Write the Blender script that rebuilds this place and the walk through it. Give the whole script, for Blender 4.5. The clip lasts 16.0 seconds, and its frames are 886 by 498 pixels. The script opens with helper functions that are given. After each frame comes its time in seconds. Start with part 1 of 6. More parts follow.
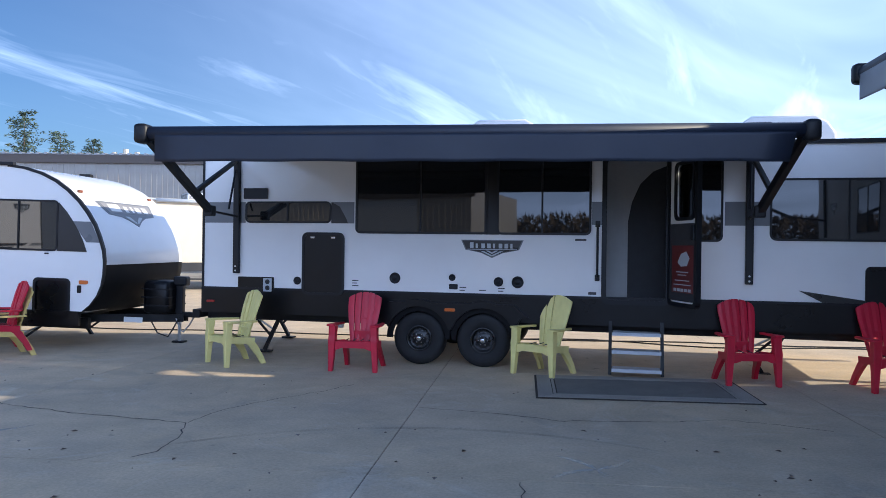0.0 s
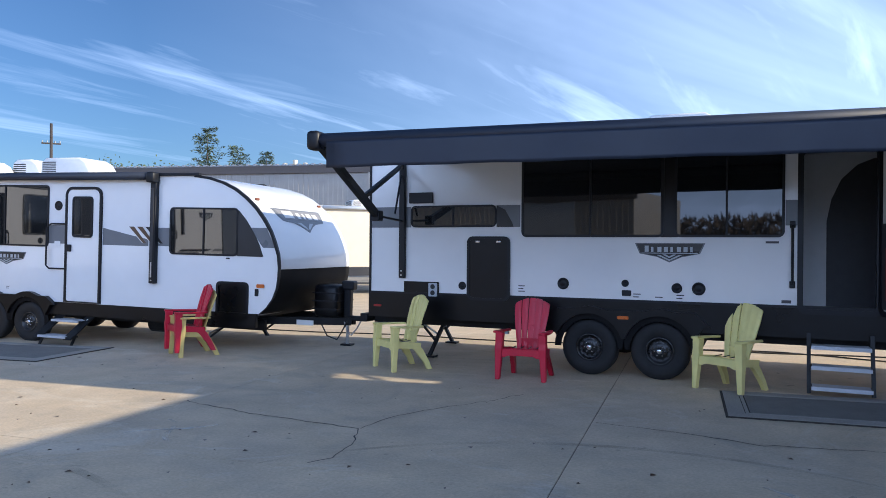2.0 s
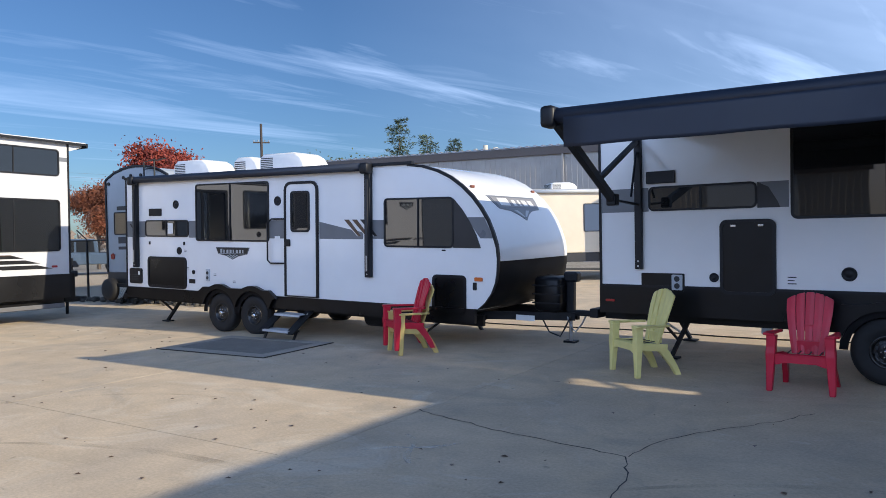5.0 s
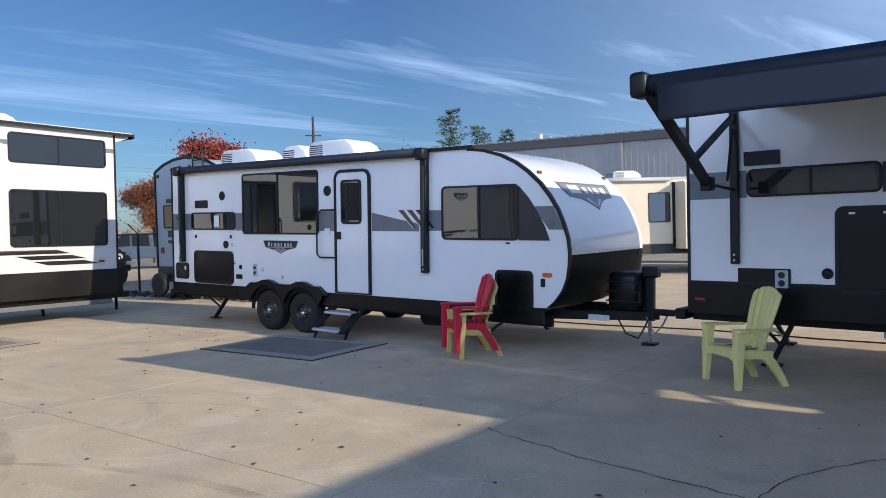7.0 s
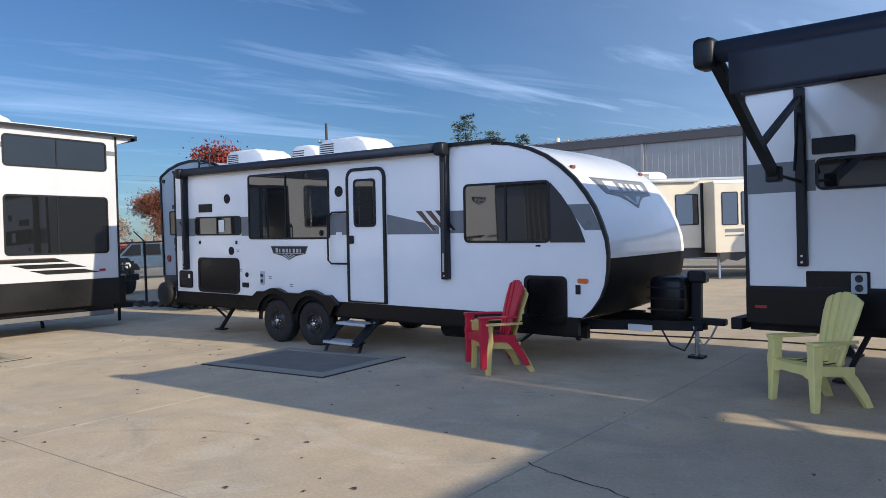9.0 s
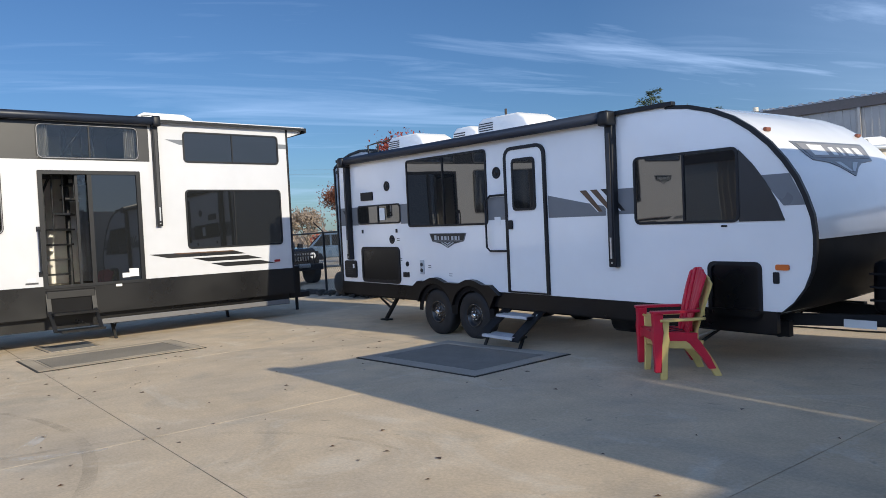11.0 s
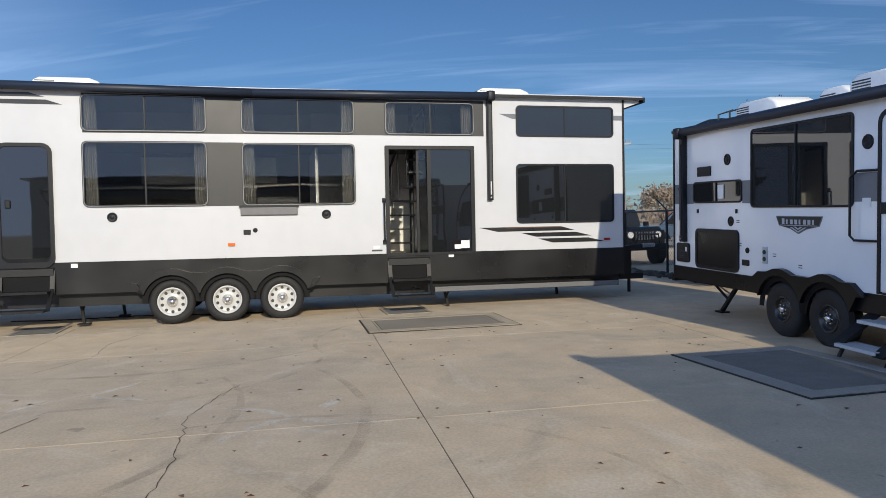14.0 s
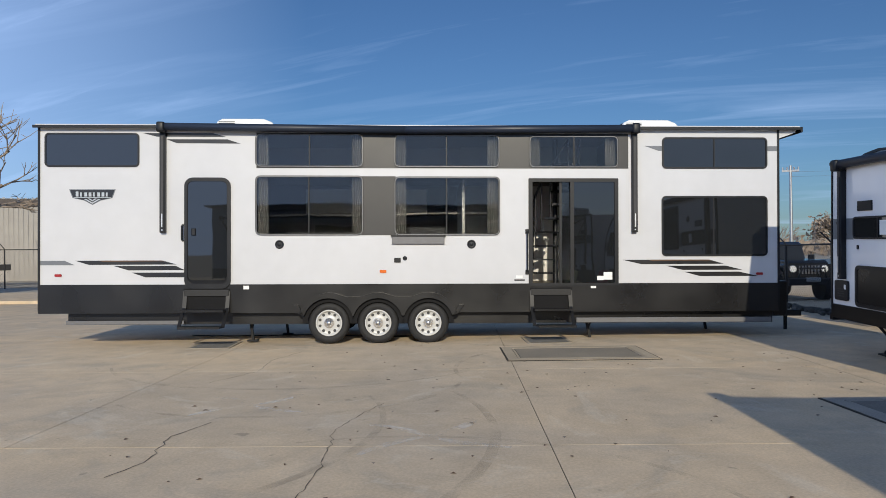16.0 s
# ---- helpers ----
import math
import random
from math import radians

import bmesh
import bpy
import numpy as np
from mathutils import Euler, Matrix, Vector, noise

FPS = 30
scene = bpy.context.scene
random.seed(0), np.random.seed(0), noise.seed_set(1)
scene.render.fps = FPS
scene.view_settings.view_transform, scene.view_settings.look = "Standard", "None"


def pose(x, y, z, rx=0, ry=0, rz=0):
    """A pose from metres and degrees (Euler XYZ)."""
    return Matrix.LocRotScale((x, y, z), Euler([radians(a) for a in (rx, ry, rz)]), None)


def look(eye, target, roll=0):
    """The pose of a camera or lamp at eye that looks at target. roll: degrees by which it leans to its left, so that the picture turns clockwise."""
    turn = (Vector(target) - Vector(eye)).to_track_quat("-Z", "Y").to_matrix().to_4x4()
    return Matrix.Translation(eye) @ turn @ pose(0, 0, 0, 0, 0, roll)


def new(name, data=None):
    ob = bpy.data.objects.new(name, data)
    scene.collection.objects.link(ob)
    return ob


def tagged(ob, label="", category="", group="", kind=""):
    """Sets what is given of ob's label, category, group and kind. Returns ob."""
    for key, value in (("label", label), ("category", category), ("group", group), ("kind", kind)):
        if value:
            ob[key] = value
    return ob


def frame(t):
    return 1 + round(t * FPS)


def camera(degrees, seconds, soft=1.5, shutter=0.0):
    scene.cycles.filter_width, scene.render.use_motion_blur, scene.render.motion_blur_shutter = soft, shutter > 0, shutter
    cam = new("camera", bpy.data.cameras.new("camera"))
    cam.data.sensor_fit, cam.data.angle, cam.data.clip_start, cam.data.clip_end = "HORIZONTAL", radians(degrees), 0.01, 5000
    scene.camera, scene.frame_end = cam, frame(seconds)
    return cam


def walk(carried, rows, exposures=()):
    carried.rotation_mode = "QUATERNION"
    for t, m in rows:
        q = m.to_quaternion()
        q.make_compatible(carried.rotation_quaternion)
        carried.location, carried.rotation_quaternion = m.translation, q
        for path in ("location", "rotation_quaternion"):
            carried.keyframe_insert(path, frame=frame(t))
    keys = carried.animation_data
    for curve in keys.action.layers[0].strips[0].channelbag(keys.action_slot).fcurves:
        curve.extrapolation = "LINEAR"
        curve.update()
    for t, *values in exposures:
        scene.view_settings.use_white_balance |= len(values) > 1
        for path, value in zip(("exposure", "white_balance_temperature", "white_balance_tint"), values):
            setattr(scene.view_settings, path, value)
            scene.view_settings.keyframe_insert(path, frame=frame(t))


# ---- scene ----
cam = camera(61.75, 16.0, soft=0.85)
# seconds, eye, heading to the left of +y, tilt up, lean (degrees)
PATH = [
    (0.0, (2.485, -9.549, 1.568), 12.788, -0.178, 0.446),
    (0.5, (2.457, -9.495, 1.558), 15.290, 0.211, 0.560),
    (1.0, (2.394, -9.420, 1.552), 18.289, 0.297, 0.650),
    (1.5, (2.313, -9.338, 1.554), 21.841, 0.101, 0.338),
    (2.0, (2.216, -9.278, 1.564), 24.626, 0.096, 0.199),
    (2.5, (2.102, -9.215, 1.578), 27.514, -0.367, 0.395),
    (3.0, (1.929, -9.124, 1.582), 30.433, -0.298, 0.209),
    (3.5, (1.780, -9.052, 1.593), 33.172, -0.126, 0.025),
    (4.0, (1.579, -8.954, 1.601), 35.641, -0.349, -0.121),
    (4.5, (1.391, -8.840, 1.613), 37.426, -0.563, -0.611),
    (5.0, (1.210, -8.697, 1.648), 38.840, -1.066, -1.286),
    (7.5, (0.273, -7.897, 1.628), 43.027, -1.503, -1.501),
    (8.0, (0.079, -7.757, 1.609), 42.696, -1.300, -1.460),
    (10.5, (-0.623, -6.815, 1.548), 52.839, -0.679, -3.557),
    (11.0, (-0.728, -6.586, 1.546), 58.279, -1.353, -3.539),
    (11.5, (-0.812, -6.391, 1.544), 62.639, -2.478, -3.000),
    (12.0, (-0.952, -6.227, 1.541), 67.216, -3.042, -2.184),
    (12.5, (-1.116, -6.102, 1.546), 72.642, -2.467, -1.853),
    (13.0, (-1.208, -6.000, 1.549), 78.387, -2.327, -2.229),
    (13.5, (-1.264, -5.898, 1.562), 83.090, -2.182, -2.393),
    (14.0, (-1.299, -5.791, 1.552), 85.658, -1.970, -1.659),
    (14.5, (-1.269, -5.705, 1.565), 88.305, -1.392, -0.821),
    (15.0, (-1.185, -5.667, 1.585), 91.518, -0.835, -0.684),
    (15.5, (-1.051, -5.647, 1.602), 94.669, -0.529, -0.380),
    (16.0, (-0.921, -5.613, 1.619), 97.342, 0.306, -0.710),
]


def heading(eye, yaw, tilt, lean):
    y, p = radians(yaw), radians(tilt)
    way = Vector((-math.sin(y) * math.cos(p), math.cos(y) * math.cos(p), math.sin(p)))
    return look(eye, Vector(eye) + way * 10, lean)


EXPOSURES = [(0.0, 0.86, 5920, 13), (3.0, 0.67, 6020, 12), (5.0, 0.50, 6080, 12), (8.0, 0.37, 6050, 11), (11.0, 0.29, 6050, 10), (13.0, 0.12, 6000, 10), (16.0, -0.12, 5950, 10)]
walk(cam, [(t, heading(*p)) for t, *p in PATH], EXPOSURES)

# ---------------------------------------------------------------- world and light
SUN_AZ, SUN_EL = radians(9.8), radians(21.6)        # from +x towards +y, and up
world = bpy.data.worlds.new("sky")
scene.world = world
world.use_nodes = True
wn, wl = world.node_tree.nodes, world.node_tree.links
wn.clear()
sky = wn.new("ShaderNodeTexSky")
sky.sky_type = "NISHITA"
sky.sun_disc = False
sky.sun_elevation = SUN_EL
sky.sun_rotation = radians(90) - SUN_AZ
sky.air_density, sky.dust_density, sky.ozone_density = 1.0, 0.6, 2.2
co = wn.new("ShaderNodeTexCoord")
sep = wn.new("ShaderNodeSeparateXYZ")
wl.new(co.outputs["Generated"], sep.inputs[0])


def wmath(op, a, b=None):
    n = wn.new("ShaderNodeMath")
    n.operation = op
    for i, v in enumerate((a, b)):
        if v is None:
            continue
        if isinstance(v, (int, float)):
            n.inputs[i].default_value = v
        else:
            wl.new(v, n.inputs[i])
    return n.outputs[0]


# high cirrus on a flat layer: streaks drawn out along one direction
lift = wmath("ADD", wmath("MAXIMUM", sep.outputs["Z"], 0.0), 0.12)
flat = wn.new("ShaderNodeCombineXYZ")
wl.new(wmath("DIVIDE", sep.outputs["X"], lift), flat.inputs[0])
wl.new(wmath("DIVIDE", sep.outputs["Y"], lift), flat.inputs[1])


def streaks(angle, scale, stretch, lo, hi, detail=7.0, warp=0.6):
    m = wn.new("ShaderNodeMapping")
    m.vector_type = "TEXTURE"
    m.inputs["Rotation"].default_value = (0, 0, radians(angle))
    m.inputs["Scale"].default_value = (stretch / scale, 1 / scale, 1)
    wl.new(flat.outputs[0], m.inputs["Vector"])
    t = wn.new("ShaderNodeTexNoise")
    t.inputs["Scale"].default_value = 1.0
    t.inputs["Detail"].default_value = detail
    t.inputs["Roughness"].default_value = 0.58
    t.inputs["Distortion"].default_value = warp
    wl.new(m.outputs[0], t.inputs["Vector"])
    r = wn.new("ShaderNodeMapRange")
    r.inputs["From Min"].default_value, r.inputs["From Max"].default_value = lo, hi
    wl.new(t.outputs["Fac"], r.inputs["Value"])
    return r.outputs[0]


# cloud cover grows towards the sun
sunward = wmath("ADD", wmath("MULTIPLY", sep.outputs["X"], 0.75), wmath("MULTIPLY", sep.outputs["Y"], 0.35))
veil = wmath("MULTIPLY", streaks(60, 0.55, 2.5, 0.30, 0.75, 4.0, 1.2), wmath("MAXIMUM", wmath("ADD", sunward, 0.12), 0.0))
northern = wmath("ADD", 0.25, wmath("MULTIPLY", wmath("MINIMUM", wmath("MAXIMUM", wmath("ADD", sep.outputs["Y"], 0.15), 0.0), 1.0), 0.95))
thin = wmath("MULTIPLY", streaks(79, 2.4, 6.0, 0.54, 0.80), wmath("MULTIPLY", northern, 0.58))
haze = wmath("MULTIPLY", wmath("MINIMUM", wmath("MAXIMUM", wmath("MULTIPLY", wmath("ADD", sunward, 0.30), 1.35), 0.0), 1.0), streaks(66, 0.9, 3.0, 0.05, 0.75, 6.0, 1.0))
wisps = wmath("MULTIPLY", streaks(70, 4.5, 7.0, 0.57, 0.85), 0.28)
# unseen bright cloud bank added to the south to light the shaded walls
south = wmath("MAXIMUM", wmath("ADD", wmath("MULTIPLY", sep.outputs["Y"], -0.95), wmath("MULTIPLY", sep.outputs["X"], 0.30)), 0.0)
south_fill = wmath("MULTIPLY", streaks(40, 0.5, 2.0, 0.05, 0.50, 4.0, 1.0), wmath("MULTIPLY", south, 0.90))
cover = wmath("MINIMUM", wmath("ADD", wmath("ADD", wmath("ADD", wmath("MULTIPLY", veil, 1.3), wmath("ADD", south_fill, wmath("MULTIPLY", haze, 0.50))), thin), wisps), 0.94)
# cover is thinned overhead, out of view, to weaken fill light on the ground
cover = wmath("MULTIPLY", cover, wmath("MINIMUM", wmath("MAXIMUM", wmath("SUBTRACT", 1.75, wmath("MULTIPLY", sep.outputs["Z"], 2.1)), 0.08), 1.0))
cloud = wn.new("ShaderNodeMixRGB")
# the added south bank is brighter than the other cloud
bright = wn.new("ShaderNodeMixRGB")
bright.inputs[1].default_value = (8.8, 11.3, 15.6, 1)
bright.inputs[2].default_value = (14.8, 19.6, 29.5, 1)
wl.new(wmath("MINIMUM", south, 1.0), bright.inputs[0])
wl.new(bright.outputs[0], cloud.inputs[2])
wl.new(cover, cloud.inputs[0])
tint = wn.new("ShaderNodeMixRGB")
tint.blend_type = "MULTIPLY"
tint.inputs[0].default_value = 1.0
tint.inputs[2].default_value = (0.62, 0.82, 1.06, 1)
wl.new(sky.outputs[0], tint.inputs[1])
wl.new(tint.outputs[0], cloud.inputs[1])
bg = wn.new("ShaderNodeBackground")
bg.inputs["Strength"].default_value = 0.070
wl.new(cloud.outputs[0], bg.inputs["Color"])
wout = wn.new("ShaderNodeOutputWorld")
wl.new(bg.outputs[0], wout.inputs[0])

sun = new("sun", bpy.data.lights.new("sun", "SUN"))
sun.data.energy, sun.data.angle, sun.data.color = 4.05, radians(0.55), (1.0, 0.855, 0.61)
sun_way = Vector((math.cos(SUN_AZ) * math.cos(SUN_EL), math.sin(SUN_AZ) * math.cos(SUN_EL), math.sin(SUN_EL)))
sun.matrix_world = look(sun_way * 60, (0, 0, 0))

# ---------------------------------------------------------------- materials
def material(name, color, rough=0.5, metal=0.0, vary=0.06, grain=12.0, bump=0.0, bump_scale=60.0, stain=0.0, stain_scale=1.2,
             stain_color=None, coat=0.0, per_piece=0.0, ior=1.5, stretch=(1, 1, 1)):
    """A surface with two scales of colour variation, roughness wear and fine relief."""
    m = bpy.data.materials.new(name)
    m.use_nodes = True
    n, l = m.node_tree.nodes, m.node_tree.links
    b = n["Principled BSDF"]
    b.inputs["Metallic"].default_value = metal
    b.inputs["IOR"].default_value = ior
    b.inputs["Coat Weight"].default_value = coat
    b.inputs["Coat Roughness"].default_value = 0.08
    c = n.new("ShaderNodeTexCoord")
    mp = n.new("ShaderNodeMapping")
    mp.inputs["Scale"].default_value = stretch
    l.new(c.outputs["Object"], mp.inputs["Vector"])

    def tex(scale, detail=6.0):
        t = n.new("ShaderNodeTexNoise")
        t.inputs["Scale"].default_value, t.inputs["Detail"].default_value = scale, detail
        l.new(mp.outputs[0], t.inputs["Vector"])
        return t.outputs["Fac"]

    def mix(kind, fac, a, bb):
        x = n.new("ShaderNodeMixRGB")
        x.blend_type = kind
        for i, v in enumerate((fac, a, bb)):
            if isinstance(v, (int, float)):
                x.inputs[i].default_value = v if i == 0 else (v, v, v, 1)
            elif isinstance(v, tuple):
                x.inputs[i].default_value = (*v, 1)
            else:
                l.new(v, x.inputs[i])
        return x.outputs[0]

    def span(v, a, bb, c0, c1):
        r = n.new("ShaderNodeMapRange")
        for key, val in (("From Min", a), ("From Max", bb), ("To Min", c0), ("To Max", c1)):
            r.inputs[key].default_value = val
        l.new(v, r.inputs["Value"])
        return r.outputs[0]

    g = tex(grain)
    col = mix("MULTIPLY", 1.0, tuple(color), span(g, 0.3, 0.7, 1 - vary, 1 + vary))
    s = tex(stain_scale, 4.0)
    col = mix("MULTIPLY", 1.0, col, span(s, 0.3, 0.7, 1 - vary * 0.8, 1 + vary * 0.8))
    if stain:
        sc = stain_color or tuple(v * 0.45 for v in color)
        col = mix("MIX", span(tex(stain_scale * 2.3, 8.0), 0.52, 0.72, 0.0, stain), col, sc)
    if per_piece:
        info = n.new("ShaderNodeObjectInfo")
        col = mix("MULTIPLY", 1.0, col, span(info.outputs["Random"], 0, 1, 1 - per_piece, 1 + per_piece))
    l.new(col, b.inputs["Base Color"])
    l.new(span(s, 0.3, 0.7, max(rough - 0.06, 0.02), min(rough + 0.08, 1)), b.inputs["Roughness"])
    if bump:
        bp = n.new("ShaderNodeBump")
        bp.inputs["Strength"].default_value = bump
        bp.inputs["Distance"].default_value = 0.01
        l.new(tex(bump_scale, 3.0), bp.inputs["Height"])
        l.new(bp.outputs[0], b.inputs["Normal"])
    return m


white = material("white_gelcoat", (0.80, 0.80, 0.80), 0.15, vary=0.015, grain=3, bump=0.045, bump_scale=1.4, coat=0.4)
warm_white = material("white_aluminium_skin", (0.535, 0.54, 0.56), 0.38, vary=0.02, grain=4, bump=0.03, bump_scale=1.6)
cream = material("cream_fibreglass", (0.60, 0.53, 0.41), 0.40, vary=0.03, grain=3, bump=0.02, bump_scale=2)
light_grey = material("grey_fibreglass", (0.42, 0.45, 0.48), 0.35, vary=0.03, grain=3)
band_grey = material("grey_decal", (0.15, 0.16, 0.175), 0.32, vary=0.04, grain=6)
brown_decal = material("brown_decal", (0.10, 0.055, 0.03), 0.35, vary=0.1, grain=8)
black_decal = material("black_decal", (0.014, 0.014, 0.015), 0.3, vary=0.1, grain=8)
black_panel = material("black_gloss_panel", (0.006, 0.006, 0.007), 0.30, vary=0.15, grain=5, ior=1.36)
charcoal = material("charcoal_skirt", (0.017, 0.017, 0.019), 0.40, vary=0.12, grain=2.5, bump=0.08, bump_scale=1.8, stain=0.12, stain_color=(0.05, 0.047, 0.044))
skirt_black = material("satin_black_skirt", (0.011, 0.011, 0.012), 0.30, vary=0.12, grain=2.5, bump=0.30, bump_scale=1.8, ior=1.45, stain=0.05, stain_color=(0.02, 0.0195, 0.019))
shelf_grey = material("grey_painted_shelf", (0.13, 0.13, 0.135), 0.45, vary=0.06)
step_metal = material("ridged_step_metal", (0.55, 0.57, 0.60), 0.45, 0.2, vary=0.08, grain=60)
black_trim = material("black_trim", (0.008, 0.009, 0.012), 0.42, vary=0.1, grain=10, ior=1.38)
matte_black = material("matte_black_moulding", (0.006, 0.006, 0.007), 0.60, vary=0.15, grain=6, ior=1.25)
chassis = material("black_chassis_steel", (0.008, 0.008, 0.009), 0.55, vary=0.25, grain=6, ior=1.35, stain=0.2, stain_color=(0.05, 0.045, 0.04))
rubber = material("tyre_rubber", (0.010, 0.010, 0.011), 0.70, vary=0.2, grain=20, bump=0.3, bump_scale=90)
black_rim = material("black_wheel", (0.012, 0.012, 0.013), 0.25, vary=0.1)
white_rim = material("white_wheel", (0.50, 0.50, 0.49), 0.35, vary=0.06, grain=8)
chrome = material("chrome", (0.75, 0.75, 0.76), 0.18, 1.0, vary=0.05)
aluminium = material("brushed_aluminium", (0.55, 0.56, 0.58), 0.38, 1.0, vary=0.1, grain=40)
awning_cloth = material("navy_awning_vinyl", (0.012, 0.018, 0.034), 0.5, vary=0.08, grain=6, bump=0.05, bump_scale=200)
grey_cloth = material("grey_awning_vinyl", (0.10, 0.11, 0.125), 0.55, vary=0.08, grain=6)
pale_cloth = material("pale_grey_valance_vinyl", (0.34, 0.35, 0.37), 0.55, vary=0.06, grain=6)
red_plastic = material("red_resin", (0.56, 0.012, 0.040), 0.42, vary=0.08, grain=6, bump=0.02, bump_scale=80)
yellow_plastic = material("pale_yellow_resin", (0.80, 0.70, 0.27), 0.45, vary=0.06, grain=6, bump=0.02, bump_scale=80)
tan_plastic = material("tan_yellow_resin", (0.66, 0.50, 0.17), 0.45, vary=0.06, grain=6)
frame_silver = material("grey_window_line", (0.22, 0.22, 0.23), 0.4, vary=0.05)
dull_amber = material("dull_amber_lens", (0.20, 0.06, 0.025), 0.35, vary=0.05)
amber = material("amber_lens", (0.62, 0.14, 0.02), 0.25, vary=0.05)
red_lens = material("red_lens", (0.30, 0.02, 0.02), 0.25, vary=0.05)
sticker = material("white_sticker", (0.75, 0.75, 0.74), 0.5, vary=0.02)
ink = material("printed_ink", (0.05, 0.05, 0.055), 0.5, vary=0.05)
poster_red = material("dark_red_poster", (0.13, 0.022, 0.020), 0.35, vary=0.15, grain=14)


def concrete_material():
    """Sun-bleached concrete: broad blotches, mottling, fine speckle, dark spots and pale mineral stains."""
    m = bpy.data.materials.new("concrete")
    m.use_nodes = True
    n, l = m.node_tree.nodes, m.node_tree.links
    b = n["Principled BSDF"]
    c = n.new("ShaderNodeTexCoord")

    def tex(scale, detail=6.0, rough=0.55, warp=0.0):
        t = n.new("ShaderNodeTexNoise")
        for key, v in (("Scale", scale), ("Detail", detail), ("Roughness", rough), ("Distortion", warp)):
            t.inputs[key].default_value = v
        l.new(c.outputs["Object"], t.inputs["Vector"])
        return t.outputs["Fac"]

    def span(v, a, bb, c0, c1):
        r = n.new("ShaderNodeMapRange")
        for key, val in (("From Min", a), ("From Max", bb), ("To Min", c0), ("To Max", c1)):
            r.inputs[key].default_value = val
        l.new(v, r.inputs["Value"])
        return r.outputs[0]

    def mix(kind, fac, a, bb):
        x = n.new("ShaderNodeMixRGB")
        x.blend_type = kind
        for i, v in enumerate((fac, a, bb)):
            if isinstance(v, (int, float)):
                x.inputs[i].default_value = v if i == 0 else (v, v, v, 1)
            elif isinstance(v, tuple):
                x.inputs[i].default_value = (*v, 1)
            else:
                l.new(v, x.inputs[i])
        return x.outputs[0]

    col = mix("MIX", span(tex(0.33, 5, 0.6, 0.8), 0.35, 0.68, 0, 1), (0.605, 0.478, 0.322), (0.505, 0.418, 0.310))
    col = mix("MULTIPLY", 1.0, col, span(tex(1.7, 7, 0.62), 0.3, 0.7, 0.87, 1.12))
    col = mix("MIX", span(tex(0.9, 9, 0.65, 1.2), 0.53, 0.74, 0, 0.55), col, (0.31, 0.28, 0.23))
    col = mix("MIX", span(tex(0.62, 9, 0.7, 2.0), 0.56, 0.76, 0, 0.65), col, (0.72, 0.66, 0.55))
    col = mix("MULTIPLY", 1.0, col, span(tex(38, 4, 0.7), 0.3, 0.7, 0.86, 1.13))
    col = mix("MIX", span(tex(5.5, 3, 0.5, 0.6), 0.70, 0.76, 0, 0.5), col, (0.17, 0.15, 0.12))
    info = n.new("ShaderNodeObjectInfo")
    col = mix("MULTIPLY", 1.0, col, span(info.outputs["Random"], 0, 1, 0.965, 1.035))
    l.new(col, b.inputs["Base Color"])
    l.new(span(tex(3.0), 0.3, 0.7, 0.74, 0.92), b.inputs["Roughness"])
    bp = n.new("ShaderNodeBump")
    bp.inputs["Strength"].default_value, bp.inputs["Distance"].default_value = 0.30, 0.006
    l.new(tex(90, 5, 0.7), bp.inputs["Height"])
    l.new(bp.outputs[0], b.inputs["Normal"])
    return m


def worn_mark(name, color, low, high, scale):
    """A broken, partly worn-off mark on the ground: see-through where worn."""
    m = bpy.data.materials.new(name)
    m.use_nodes = True
    n, l = m.node_tree.nodes, m.node_tree.links
    b = n["Principled BSDF"]
    b.inputs["Base Color"].default_value = (*color, 1)
    b.inputs["Roughness"].default_value = 0.85
    c = n.new("ShaderNodeTexCoord")
    t = n.new("ShaderNodeTexNoise")
    t.inputs["Scale"].default_value, t.inputs["Detail"].default_value = scale, 6.0
    l.new(c.outputs["Object"], t.inputs["Vector"])
    r = n.new("ShaderNodeMapRange")
    r.inputs["From Min"].default_value, r.inputs["From Max"].default_value = 0.40, 0.75
    r.inputs["To Min"].default_value, r.inputs["To Max"].default_value = low, high
    l.new(t.outputs["Fac"], r.inputs["Value"])
    l.new(r.outputs[0], b.inputs["Alpha"])
    return m


concrete = concrete_material()
tyre_mark = worn_mark("tyre_scuff", (0.16, 0.145, 0.12), 0.0, 0.26, 2.5)
pale_mark = worn_mark("pale_scuff", (0.82, 0.78, 0.70), 0.0, 0.65, 3.0)
joint_fill = material("joint_filler", (0.055, 0.052, 0.047), 0.95, vary=0.25, grain=9)
crack_fill = material("crack_shadow", (0.06, 0.056, 0.05), 0.95, vary=0.3, grain=20)
gravel = material("gravel", (0.34, 0.31, 0.26), 0.95, vary=0.25, grain=5, bump=0.6, bump_scale=30, stain=0.3, stain_scale=0.4)
rug_dark = material("dark_woven_rug", (0.19, 0.182, 0.168), 0.95, vary=0.15, grain=60, bump=0.5, bump_scale=220, stain=0.25, stain_scale=3, stain_color=(0.11, 0.10, 0.09))
rug_edge = material("dark_rug_binding", (0.045, 0.038, 0.03), 0.95, vary=0.15, grain=60)
rug_taupe = material("grey_taupe_weave", (0.235, 0.205, 0.160), 0.95, vary=0.15, grain=60, bump=0.5, bump_scale=220)
rug_light = material("taupe_woven_rug", (0.33, 0.31, 0.275), 0.95, vary=0.15, grain=60, bump=0.5, bump_scale=220)
